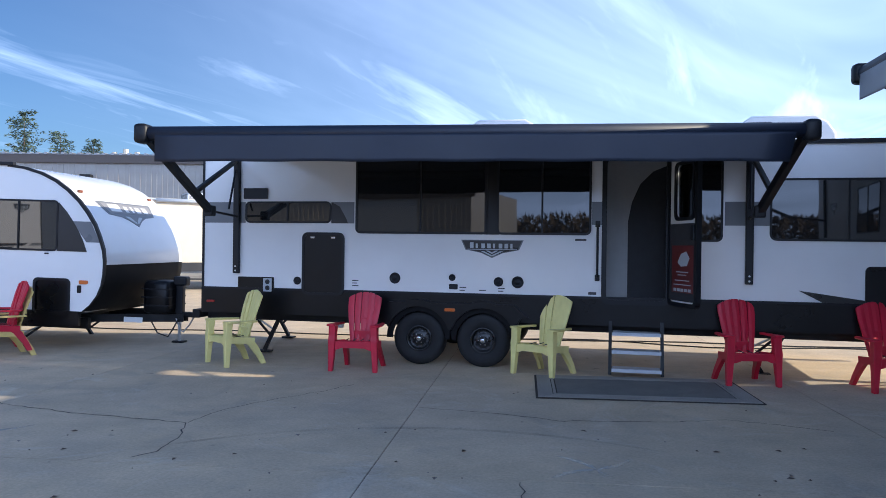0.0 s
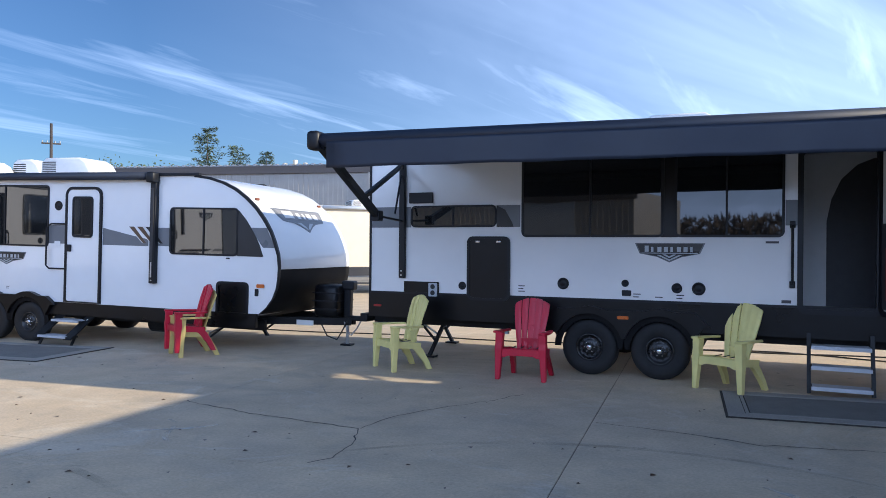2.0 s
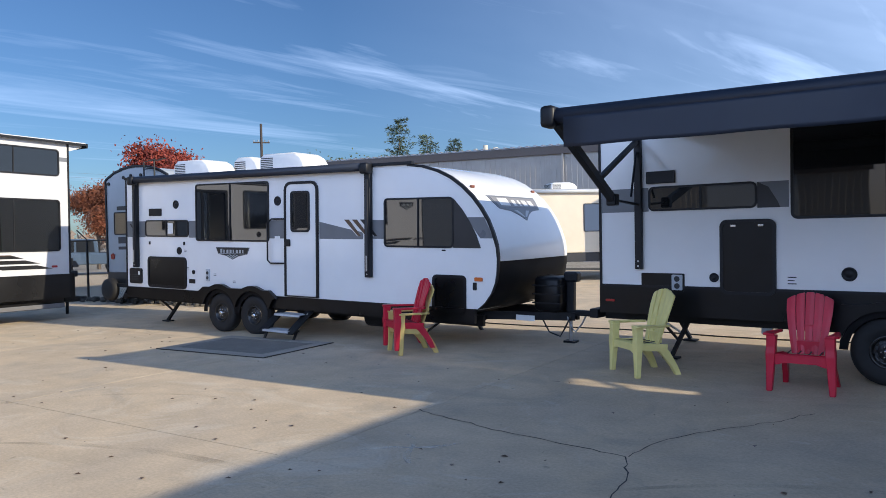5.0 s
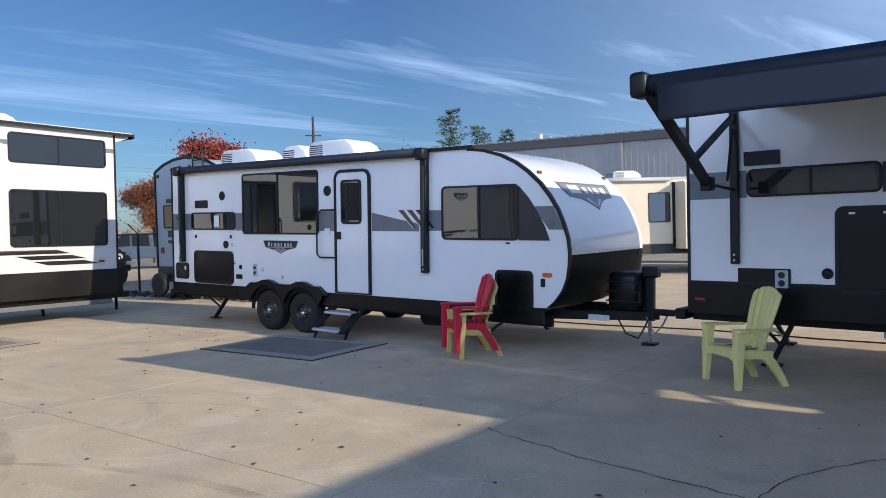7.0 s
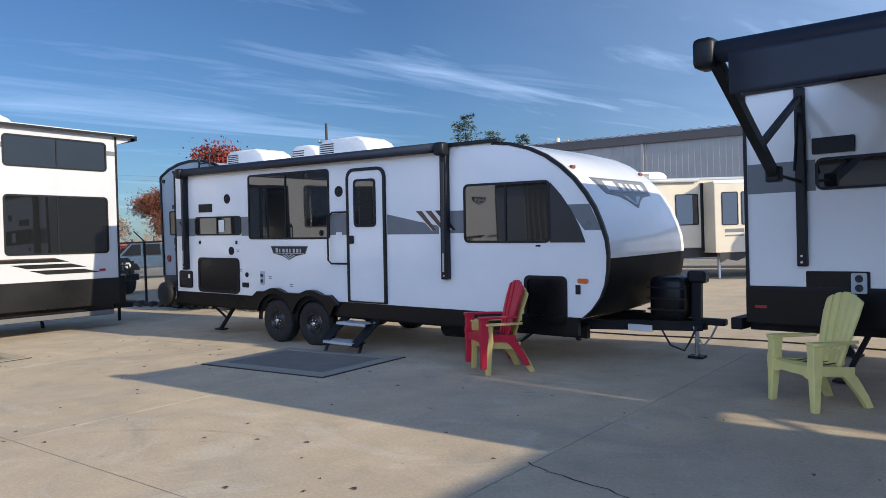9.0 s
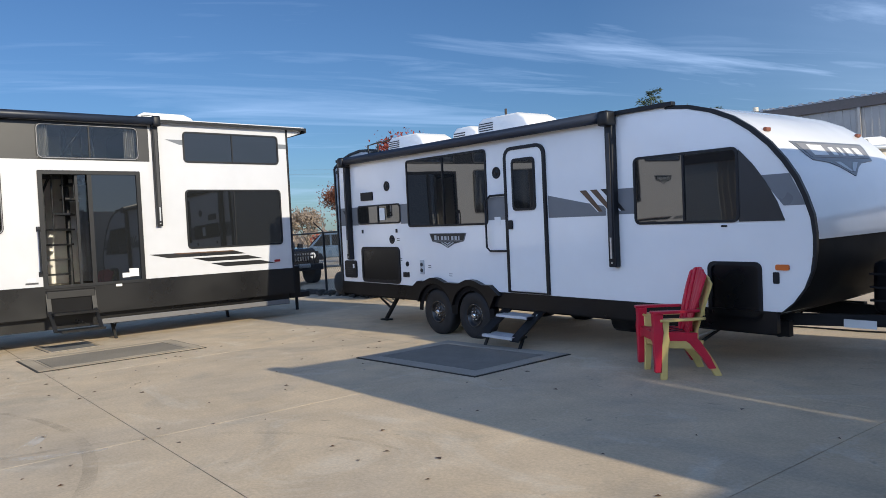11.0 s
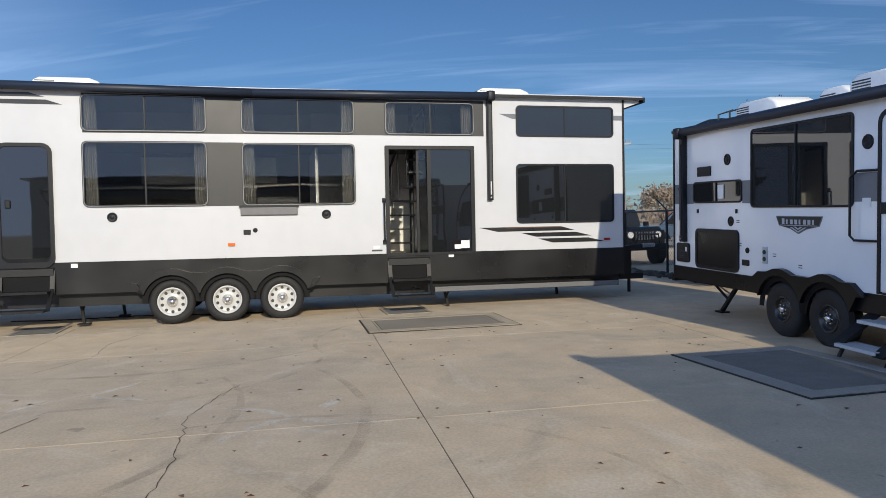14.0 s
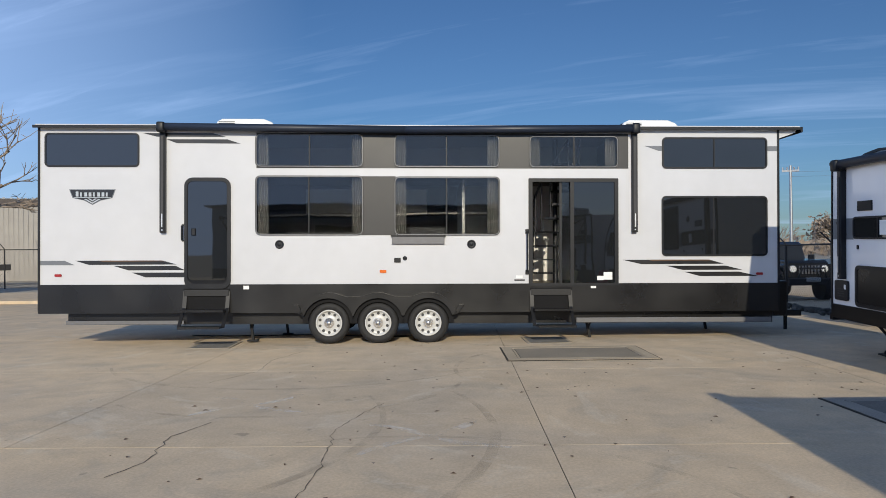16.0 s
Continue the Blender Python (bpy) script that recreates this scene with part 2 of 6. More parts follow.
rug_tan = material("tan_woven_rug", (0.40, 0.335, 0.245), 0.95, vary=0.15, grain=60, bump=0.5, bump_scale=220)
siding = material("tan_metal_siding", (0.36, 0.335, 0.30), 0.45, vary=0.05, grain=1.5, stain=0.15, stain_scale=0.5)
roof_brown = material("brown_metal_trim", (0.075, 0.060, 0.052), 0.45, vary=0.08)
ac_white = material("white_plastic_shroud", (0.74, 0.74, 0.72), 0.5, vary=0.03)
bark = material("bark", (0.13, 0.10, 0.075), 0.9, vary=0.3, grain=15, bump=0.6, bump_scale=30)
spruce_leaf = material("spruce_needles", (0.075, 0.105, 0.065), 0.8, vary=0.35, grain=2)
red_leaf = material("red_leaves", (0.24, 0.042, 0.026), 0.75, vary=0.35, grain=1.3)
rust_leaf = material("rust_leaves", (0.19, 0.062, 0.026), 0.75, vary=0.35, grain=1.3)
bare_twig = material("bare_twigs", (0.25, 0.20, 0.155), 0.9, vary=0.2, grain=2)
green_leaf = material("green_leaves", (0.08, 0.105, 0.04), 0.8, vary=0.35, grain=1.5)
galvanised = material("galvanised_steel", (0.33, 0.34, 0.35), 0.5, 0.8, vary=0.1)
dark_steel = material("dark_coated_steel", (0.012, 0.012, 0.013), 0.5, 0.2, vary=0.1)
car_black = material("black_car_paint", (0.010, 0.011, 0.014), 0.15, vary=0.05, coat=0.6)
car_blue = material("grey_blue_car_paint", (0.075, 0.11, 0.16), 0.25, vary=0.05, coat=0.5)
car_silver = material("silver_car_paint", (0.42, 0.44, 0.46), 0.28, 0.4, vary=0.05, coat=0.5)
dark_wood = material("creosoted_wood", (0.055, 0.045, 0.04), 0.85, vary=0.2, grain=8, stretch=(1, 1, 0.2))
interior_grey = material("interior_wallboard", (0.62, 0.61, 0.59), 0.6, vary=0.03)
# near-black for dark panels, and for painted shade in rooms, slots and holes
interior_dark = material("dark_panel_and_shade", (0.035, 0.035, 0.038), 0.6, vary=0.1)
interior_floor = material("interior_vinyl_floor", (0.16, 0.13, 0.10), 0.5, vary=0.15, grain=5)
curtain = material("grey_curtain", (0.10, 0.10, 0.097), 0.8, vary=0.15, grain=3, stretch=(8, 8, 0.4))
wire = material("cable_sheath", (0.015, 0.015, 0.015), 0.6, vary=0.1)
stone = material("rubble", (0.10, 0.095, 0.085), 0.95, vary=0.4, grain=3, per_piece=0.3)


def glass_material(name, color, rough=0.02, clear=0.0, ior=1.52):
    m = bpy.data.materials.new(name)
    m.use_nodes = True
    n, l = m.node_tree.nodes, m.node_tree.links
    b = n["Principled BSDF"]
    b.inputs["Base Color"].default_value = (*color, 1)
    b.inputs["Roughness"].default_value = rough
    b.inputs["IOR"].default_value = ior
    b.inputs["Transmission Weight"].default_value = clear
    c = n.new("ShaderNodeTexCoord")
    t = n.new("ShaderNodeTexNoise")
    t.inputs["Scale"].default_value, t.inputs["Detail"].default_value = 1.1, 1.0
    l.new(c.outputs["Object"], t.inputs["Vector"])
    bp = n.new("ShaderNodeBump")
    bp.inputs["Strength"].default_value, bp.inputs["Distance"].default_value = 0.10, 0.02
    l.new(t.outputs["Fac"], bp.inputs["Height"])
    l.new(bp.outputs[0], b.inputs["Normal"])
    return m


tinted = glass_material("tinted_acrylic_glass", (0.012, 0.013, 0.014), 0.02, ior=2.0)
tinted_grey = glass_material("grey_tinted_glass", (0.012, 0.013, 0.014), 0.02, ior=1.68)
car_glass = glass_material("car_glass", (0.02, 0.022, 0.025), 0.02)
headlight = glass_material("headlight_glass", (0.55, 0.56, 0.58), 0.08)
dusky_glass = glass_material("smoke_glass", (0.34, 0.35, 0.36), 0.02, 1.0)
door_glass = glass_material("dark_door_glass", (0.10, 0.105, 0.11), 0.02, 1.0)
see_through = glass_material("clear_tinted_glass", (0.45, 0.47, 0.48), 0.02, 1.0)

# ---------------------------------------------------------------- building helpers
def part(name, bm, mat, parent=None, label="", smooth=False):
    """Links a bmesh as one mesh object, under a thing or a part."""
    bmesh.ops.recalc_face_normals(bm, faces=bm.faces)
    me = bpy.data.meshes.new(name)
    bm.to_mesh(me)
    bm.free()
    if smooth:
        for p in me.polygons:
            p.use_smooth = True
    me.materials.append(mat)
    ob = new(name, me)
    if parent is not None:
        ob.parent = parent
    if label:
        ob["label"] = label
    return ob


def thing(name, m, label, category, group="", kind=""):
    ob = new(name)
    ob.empty_display_size = 0.2
    ob.matrix_world = m
    return tagged(ob, label, category, group, kind)


def poly(pts, y0, y1, bm=None, soft=0.0):
    """A slab: the outline pts in x and z, from y0 to y1."""
    bm = bm or bmesh.new()
    a = [bm.verts.new((x, y0, z)) for x, z in pts]
    b = [bm.verts.new((x, y1, z)) for x, z in pts]
    n = len(pts)
    made = [bm.faces.new(a), bm.faces.new(list(reversed(b)))]
    for i in range(n):
        made.append(bm.faces.new((a[i], b[i], b[(i + 1) % n], a[(i + 1) % n])))
    if soft:
        bmesh.ops.recalc_face_normals(bm, faces=made)
        rim = [e for f in made[:2] for e in f.edges]
        bmesh.ops.bevel(bm, geom=rim, offset=soft, segments=2, affect="EDGES", profile=0.5)
    return bm


def box(x0, x1, y0, y1, z0, z1, bm=None, soft=0.0):
    bm = bm or bmesh.new()
    v = [bm.verts.new((x, y, z)) for z in (z0, z1) for x, y in ((x0, y0), (x1, y0), (x1, y1), (x0, y1))]
    f = [bm.faces.new([v[i] for i in q]) for q in ((3, 2, 1, 0), (4, 5, 6, 7), (0, 1, 5, 4), (1, 2, 6, 5), (2, 3, 7, 6), (3, 0, 4, 7))]
    if soft:
        edges = list({e for q in f for e in q.edges})
        bmesh.ops.bevel(bm, geom=edges, offset=soft, segments=2, affect="EDGES", profile=0.5)
    return bm


def rrect(x0, x1, z0, z1, r, n=4):
    pts = []
    for cx, cz, a in ((x1 - r, z0 + r, -90), (x1 - r, z1 - r, 0), (x0 + r, z1 - r, 90), (x0 + r, z0 + r, 180)):
        for i in range(n + 1):
            t = radians(a + 90 * i / n)
            pts.append((cx + r * math.cos(t), cz + r * math.sin(t)))
    return pts


def ring(outer, inner, y0, y1, bm=None):
    """A flat frame between two outlines with as many points."""
    bm = bm or bmesh.new()
    n = len(outer)
    v = [[bm.verts.new((x, y, z)) for x, z in pts] for pts, y in ((outer, y0), (inner, y0), (outer, y1), (inner, y1))]
    for i in range(n):
        j = (i + 1) % n
        bm.faces.new((v[0][i], v[0][j], v[1][j], v[1][i]))
        bm.faces.new((v[2][j], v[2][i], v[3][i], v[3][j]))
        bm.faces.new((v[0][j], v[0][i], v[2][i], v[2][j]))
        bm.faces.new((v[1][i], v[1][j], v[3][j], v[3][i]))
    return bm


def rod(p0, p1, r0, r1=None, n=10, bm=None):
    bm = bm or bmesh.new()
    r1 = r0 if r1 is None else r1
    p0, p1 = Vector(p0), Vector(p1)
    q = (p1 - p0).to_track_quat("Z", "Y")
    rings = []
    for p, r in ((p0, r0), (p1, r1)):
        rings.append([bm.verts.new(p + q @ Vector((r * math.cos(2 * math.pi * i / n), r * math.sin(2 * math.pi * i / n), 0))) for i in range(n)])
    for i in range(n):
        bm.faces.new((rings[0][i], rings[0][(i + 1) % n], rings[1][(i + 1) % n], rings[1][i]))
    bm.faces.new(list(reversed(rings[0])))
    bm.faces.new(rings[1])
    return bm


def bar(p0, p1, w, d, bm=None, up=(0, 0, 1)):
    """A square bar from p0 to p1, w wide and d deep."""
    bm = bm or bmesh.new()
    p0, p1 = Vector(p0), Vector(p1)
    z = (p1 - p0).normalized()
    x = Vector(up).cross(z)
    x = x.normalized() if x.length > 1e-4 else Vector((1, 0, 0))
    y = z.cross(x)
    v = [bm.verts.new(p + x * sx * w / 2 + y * sy * d / 2) for p in (p0, p1) for sx, sy in ((-1, -1), (1, -1), (1, 1), (-1, 1))]
    for q in ((3, 2, 1, 0), (4, 5, 6, 7), (0, 1, 5, 4), (1, 2, 6, 5), (2, 3, 7, 6), (3, 0, 4, 7)):
        bm.faces.new([v[i] for i in q])
    return bm


def pipe(pts, r, n=8, bm=None):
    """A bent tube through pts."""
    bm = bm or bmesh.new()
    pts = [Vector(p) for p in pts]
    last = None
    for i, p in enumerate(pts):
        d = (pts[min(i + 1, len(pts) - 1)] - pts[max(i - 1, 0)]).normalized()
        q = d.to_track_quat("Z", "Y")
        cur = [bm.verts.new(p + q @ Vector((r * math.cos(2 * math.pi * k / n), r * math.sin(2 * math.pi * k / n), 0))) for k in range(n)]
        if last:
            off = min(range(n), key=lambda o: sum((last[k].co - cur[(k + o) % n].co).length for k in range(n)))
            cur = cur[off:] + cur[:off]
            for k in range(n):
                bm.faces.new((last[k], last[(k + 1) % n], cur[(k + 1) % n], cur[k]))
        else:
            bm.faces.new(list(reversed(cur)))
        last = cur
    bm.faces.new(last)
    return bm


def lathe(profile, x, z, n=28, bm=None, capped=True):
    """Turned about the y axis through x, z; profile: (radius, y)."""
    bm = bm or bmesh.new()
    rings = [[bm.verts.new((x + r * math.cos(2 * math.pi * i / n), y, z + r * math.sin(2 * math.pi * i / n))) for i in range(n)] for r, y in profile]
    for a, b in zip(rings, rings[1:]):
        for i in range(n):
            bm.faces.new((a[i], a[(i + 1) % n], b[(i + 1) % n], b[i]))
    if capped:
        bm.faces.new(rings[0])
        bm.faces.new(list(reversed(rings[-1])))
    return bm


def holed(x0, x1, z0, z1, holes, y0, y1):
    """A wall from x0 to x1 and z0 to z1 with rectangular holes (x0, x1, z0, z1) right through it."""
    xs = sorted({x0, x1, *[h[i] for h in holes for i in (0, 1)]})
    zs = sorted({z0, z1, *[h[i] for h in holes for i in (2, 3)]})
    bm = bmesh.new()
    grid = {}

    def vert(i, j, y):
        if (i, j, y) not in grid:
            grid[i, j, y] = bm.verts.new((xs[i], y, zs[j]))
        return grid[i, j, y]

    def solid(i, j):
        if not (0 <= i < len(xs) - 1 and 0 <= j < len(zs) - 1):
            return False
        cx, cz = (xs[i] + xs[i + 1]) / 2, (zs[j] + zs[j + 1]) / 2
        return not any(h[0] < cx < h[1] and h[2] < cz < h[3] for h in holes)

    for i in range(len(xs) - 1):
        for j in range(len(zs) - 1):
            if not solid(i, j):
                continue
            for y in (y0, y1):
                bm.faces.new([vert(a, b, y) for a, b in ((i, j), (i + 1, j), (i + 1, j + 1), (i, j + 1))])
            for di, dj, a, b in ((-1, 0, (i, j), (i, j + 1)), (1, 0, (i + 1, j), (i + 1, j + 1)), (0, -1, (i, j), (i + 1, j)), (0, 1, (i, j + 1), (i + 1, j + 1))):
                if not solid(i + di, j + dj):
                    bm.faces.new((vert(*a, y0), vert(*b, y0), vert(*b, y1), vert(*a, y1)))
    return bm


def window(parent, x0, x1, z0, z1, splits=(), r=0.06, edge=0.022, frame_mat=None, pane_mat=None, y=0.0):
    """A framed side window on the wall face at y: frame > panes, mullions."""
    fr = part("window", ring(rrect(x0, x1, z0, z1, r), rrect(x0 + edge, x1 - edge, z0 + edge, z1 - edge, max(r - edge, 0.01)), y - 0.016, y + 0.004), frame_mat or black_trim, parent, "dark-framed tinted window")
    xs = [x0 + edge, *splits, x1 - edge]
    outline = rrect(x0 + edge * 0.6, x1 - edge * 0.6, z0 + edge * 0.6, z1 - edge * 0.6, max(r - edge * 0.6, 0.01))
    for i in range(len(xs) - 1):
        a, b = xs[i], xs[i + 1]
        pts = [(min(max(px, a), b), pz) for px, pz in outline]
        clean = [p for k, p in enumerate(pts) if (Vector(p) - Vector(pts[k - 1])).length > 1e-5]
        deep = 0.004 if i % 2 else 0.0
        part("pane", poly(clean, y - 0.008 + deep, y - 0.002 + deep * 0.5), pane_mat or tinted, fr)
    for s in splits:
        part("mullion", box(s - 0.011, s + 0.011, y - 0.018, y - 0.002, z0 + edge, z1 - edge), frame_mat or black_trim, fr)
    return fr


def wheel(parent, x, z, r, rim_mat, y=0.0, wide=0.22, holes=10):
    """A road wheel whose outer face stands at y: tyre > rim, hub, nuts."""
    w = r - (0.145 if rim_mat is white_rim else 0.19)
    tyre = part("wheel", lathe([(w, y + 0.03), (w + 0.02, y + 0.012), (r - 0.07, y), (r - 0.025, y + 0.012), (r - 0.004, y + 0.035), (r, y + 0.06), (r, y + wide - 0.06),
                                (r - 0.02, y + wide - 0.015), (w, y + wide)], x, z, 40, capped=False), rubber, parent, "black rubber tyre on a steel wheel", True)
    bm = lathe([(w + 0.012, y + 0.016), (w + 0.004, y + 0.008), (w - 0.012, y + 0.012), (w - 0.022, y + 0.045), (w - 0.035, y + 0.055), (0.095, y + 0.045), (0.075, y + 0.03), (0.045, y + 0.03), (0.02, y + 0.032)], x, z, 32, capped=False)
    part("rim", bm, rim_mat, tyre, "", True)
    # near-black discs proud of the rim, painted as shaded holes
    for i in range(holes):
        a = 2 * math.pi * (i + 0.5) / holes
        cx, cz = x + (w - 0.055) * math.cos(a), z + (w - 0.055) * math.sin(a)
        hr = 0.027 if rim_mat is white_rim else 0.021
        part("vent_hole", lathe([(hr, y + 0.06), (hr, y + 0.046), (0.001, y + 0.046)], cx, cz, 10), interior_dark, tyre)
    part("hub_cap", lathe([(0.042, y + 0.035), (0.040, y + 0.005), (0.030, y - 0.012), (0.012, y - 0.016)], x, z, 16), aluminium if rim_mat is white_rim else chrome, tyre, "", True)
    if rim_mat is white_rim:
        part("hub_ring", lathe([(0.092, y + 0.046), (0.088, y + 0.022), (0.044, y + 0.018), (0.044, y + 0.034)], x, z, 18), chrome, tyre)
    for i in range(6):
        a = 2 * math.pi * i / 6
        part("wheel_nut", lathe([(0.010, y + 0.035), (0.010, y + 0.012), (0.006, y + 0.008)], x + 0.062 * math.cos(a), z + 0.062 * math.sin(a), 6), chrome, tyre)
    return tyre


def disc(parent, name, x, z, r, mat, y=0.0, label=""):
    return part(name, lathe([(r, y + 0.002), (r, y - 0.010), (r * 0.82, y - 0.016), (r * 0.78, y - 0.008), (r * 0.35, y - 0.008), (r * 0.3, y - 0.014), (0.004, y - 0.014)], x, z, 20), mat, parent, label, True)


def plate(parent, name, x0, x1, z0, z1, mat, y=0.0, proud=0.006, r=0.01, label=""):
    return part(name, poly(rrect(x0, x1, z0, z1, min(r, (x1 - x0) * 0.45, (z1 - z0) * 0.45), 2), y - proud, y + 0.001), mat, parent, label)


def badge(parent, x, z, w, h, y=0.0):
    """A dark winged shield badge: bright rim, dark face, a row of bright blocks, chevrons."""
    k = w / 2
    out = [(x - k, z), (x + k, z), (x + k * 0.86, z - h * 0.55), (x + k * 0.35, z - h * 0.72), (x, z - h), (x - k * 0.35, z - h * 0.72), (x - k * 0.86, z - h * 0.55)]
    b = part("badge", poly(out, y - 0.006, y), band_grey, parent, "dark grey winged shield badge")
    inn = [(x + (px - x) * 0.955, z - h * 0.40 + (pz - z + h * 0.40) * 0.90) for px, pz in out]
    part("badge_face", poly(inn, y - 0.009, y - 0.006), black_decal, b)
    for i in range(8):
        a = x - k * 0.74 + k * 1.48 * i / 8
        part("badge_block", box(a + k * 0.03, a + k * (0.10 if i % 3 == 1 else 0.145), y - 0.011, y - 0.009, z - h * 0.46, z - h * (0.20 if i else 0.14)), light_grey, b)
    part("badge_line", box(x - k * 0.80, x + k * 0.80, y - 0.011, y - 0.009, z - h * 0.54, z - h * 0.505), light_grey, b)
    for s in (-1, 1):
        for o in (0.0, 0.16):
            part("badge_chevron", poly([(x + s * k * (0.36 - o), z - h * (0.62 - o * 0.2)), (x + s * k * (0.26 - o), z - h * (0.62 - o * 0.2)), (x, z - h * (0.84 - o * 0.9)), (x, z - h * (0.92 - o * 0.9))], y - 0.011, y - 0.009), light_grey, b)
    return b

# ---------------------------------------------------------------- ground
LOT = 6.0                                              # the slabs' turn against the first trailer, degrees


def lot(a, b, z=0.0):
    """A place on the yard from slab coordinates."""
    c, s = math.cos(radians(LOT)), math.sin(radians(LOT))
    return (0.60 + a * c - b * s, -2.4 + a * s + b * c, z)


bm = bmesh.new()
bmesh.ops.create_grid(bm, x_segments=8, y_segments=8, size=900)
bmesh.ops.translate(bm, verts=bm.verts, vec=(0, 0, -0.014))
tagged(part("ground", bm, gravel), "pale gravel and dirt ground reaching to the horizon", "ground", kind="structure")

yard = thing("pavement", Matrix.Translation((0, 0, 0)), "sun-bleached concrete yard of large jointed slabs", "pavement", kind="structure")
bm = bmesh.new()
bm.faces.new([bm.verts.new(lot(a, b, -0.009)) for a, b in ((-34, -26), (34, -26), (34, 26), (-34, 26))])
part("joint_filler", bm, joint_fill, yard)
A_LINES = [0.02 + 4.05 * i for i in range(-9, 9)]
B_LINES = [-24.8, -20.3, -15.8, -11.4, -6.95, -2.30, 1.95, 6.3, 10.7, 15.2, 19.6, 24.0]

# ---------------------------------------------------------------- trailers
def arched(x0, x1, z0, z1, r, n=4):
    """An outline square at the foot and rounded at the head."""
    pts = [(x0, z0), (x1, z0)]
    for cx, a in ((x1 - r, 0), (x0 + r, 90)):
        for i in range(n + 1):
            t = radians(a + 90 * i / n)
            pts.append((cx + r * math.cos(t), z1 - r + r * math.sin(t)))
    return pts


def gutter(parent, x0, x1, z, y=0.0, deep=0.05, mat=None):
    return part("gutter_rail", box(x0, x1, y - deep, y + 0.02, z - 0.035, z + 0.012, soft=0.006), mat or black_trim, parent)


def grab_bar(parent, x, z0, z1, w=0.24, y=0.0):
    pts = [(x, y, z1), (x - w * 0.75, y - 0.05, z1), (x - w, y - 0.06, z1 - 0.07), (x - w, y - 0.06, z0 + 0.05), (x - w * 0.85, y - 0.05, z0), (x, y, z0)]
    return part("grab_bar", pipe(pts, 0.014), black_trim, parent, "black folding grab bar")


def straight_bar(parent, x, z0, z1, y=0.0):
    b = part("grab_bar", pipe([(x, y, z0), (x, y - 0.07, z0 + 0.02), (x, y - 0.07, z1 - 0.02), (x, y, z1)], 0.015), black_trim, parent, "black grab bar")
    for z in (z0, z1):
        part("bracket", box(x - 0.03, x + 0.03, y - 0.03, y, z - 0.04, z + 0.04, soft=0.008), black_trim, b)
    return b


def roof_ac(parent, x0, x1, y0, y1, z, h, left=True):
    """A rooftop air conditioner: shroud with dark strips painted as shaded intake slots at one end."""
    s = [(x0, z), (x1, z), (x1, z + h * 0.45), (x1 - 0.10, z + h * 0.80), (x1 - 0.25, z + h), (x0 + 0.12, z + h), (x0 + 0.03, z + h * 0.85), (x0, z + h * 0.7)]
    a = part("air_conditioner", poly(s, y0, y1, soft=0.035), ac_white, parent, "white moulded rooftop air conditioner", True)
    for i in range(7):
        zz = z + h * (0.22 + 0.09 * i)
        part("vent_slot", box(x0 + 0.05, x0 + 0.36, y0 - 0.004, y0 + 0.03, zz, zz + h * 0.045), interior_dark, a)
        part("vent_slot", box(x0 - 0.004, x0 + 0.02, y0 + 0.08, y1 - 0.08, zz, zz + h * 0.045), interior_dark, a)
    return a


def stabiliser(parent, x, y, top, lean, foot=True):
    """A scissor or swing-down jack on its foot plate."""
    j = part("stabiliser_jack", bar((x - lean, y, top), (x, y, 0.03), 0.055, 0.045), chassis, parent, "black steel stabiliser jack")
    part("brace", bar((x - lean * 0.1 + lean * 0.9, y, top), (x - lean * 0.35, y, top * 0.45), 0.025, 0.03), chassis, j)
    part("jack_foot", box(x - 0.10, x + 0.10, y - 0.07, y + 0.07, 0.002, 0.028, soft=0.006), chassis, j)
    part("screw", rod((x - lean * 0.5, y, top * 0.62), (x + lean * 0.7, y, top * 0.95), 0.014), aluminium, j)
    return j


def stairs(parent, x0, x1, top, y, steps, run, ground=0.0, treads=None, rails=True):
    """A folding entry stair with aluminium treads between two dark side rails."""
    y_end = y - run
    st = part("entry_stair", bar((x0, y, top), (x0, y_end + 0.04, ground + 0.02), 0.032, 0.04, up=(1, 0, 0)), dark_steel, parent, "folding black entry stair with metal treads")
    part("side_rail", bar((x1, y, top), (x1, y_end + 0.04, ground + 0.02), 0.032, 0.04, up=(1, 0, 0)), dark_steel, st)
    for i in range(steps):
        f = (i + 0.62) / (steps + 0.1)
        z, yy = top + (ground - top) * f, y + (y_end - y) * f
        t = part("tread", box(x0 + 0.015, x1 - 0.015, yy - 0.15, yy + 0.08, z - 0.022, z + 0.012, soft=0.006), dark_steel, st)
        part("tread_edge", box(x0 + 0.02, x1 - 0.02, yy - 0.158, yy - 0.148, z - 0.024, z + 0.016), treads or step_metal, t, "bright aluminium nosing")
        part("tread_grip", box(x0 + 0.03, x1 - 0.03, yy - 0.14, yy + 0.07, z + 0.012, z + 0.016), treads or step_metal, t)
    return st


def awning_arm(parent, x, z0, z1, w=0.10, y=0.0, mat=None):
    """A closed awning arm lying against the side."""
    a = part("awning_arm", box(x - w / 2, x + w / 2, y - 0.09, y - 0.002, z0, z1, soft=0.012), mat or black_trim, parent, "black folded awning arm")
    part("arm_channel", box(x - w * 0.22, x + w * 0.22, y - 0.102, y - 0.088, z0 + 0.10, z1 - 0.1), interior_dark, a)
    part("arm_slot", box(x - w * 0.10, x + w * 0.10, y - 0.108, y - 0.100, z0 + 0.10, z0 + 0.34), aluminium, a)
    for z in (z0 + 0.05, z0 + 0.40):
        part("bolt", rod((x, y - 0.10, z), (x, y - 0.092, z), 0.012), aluminium, a)
    return a


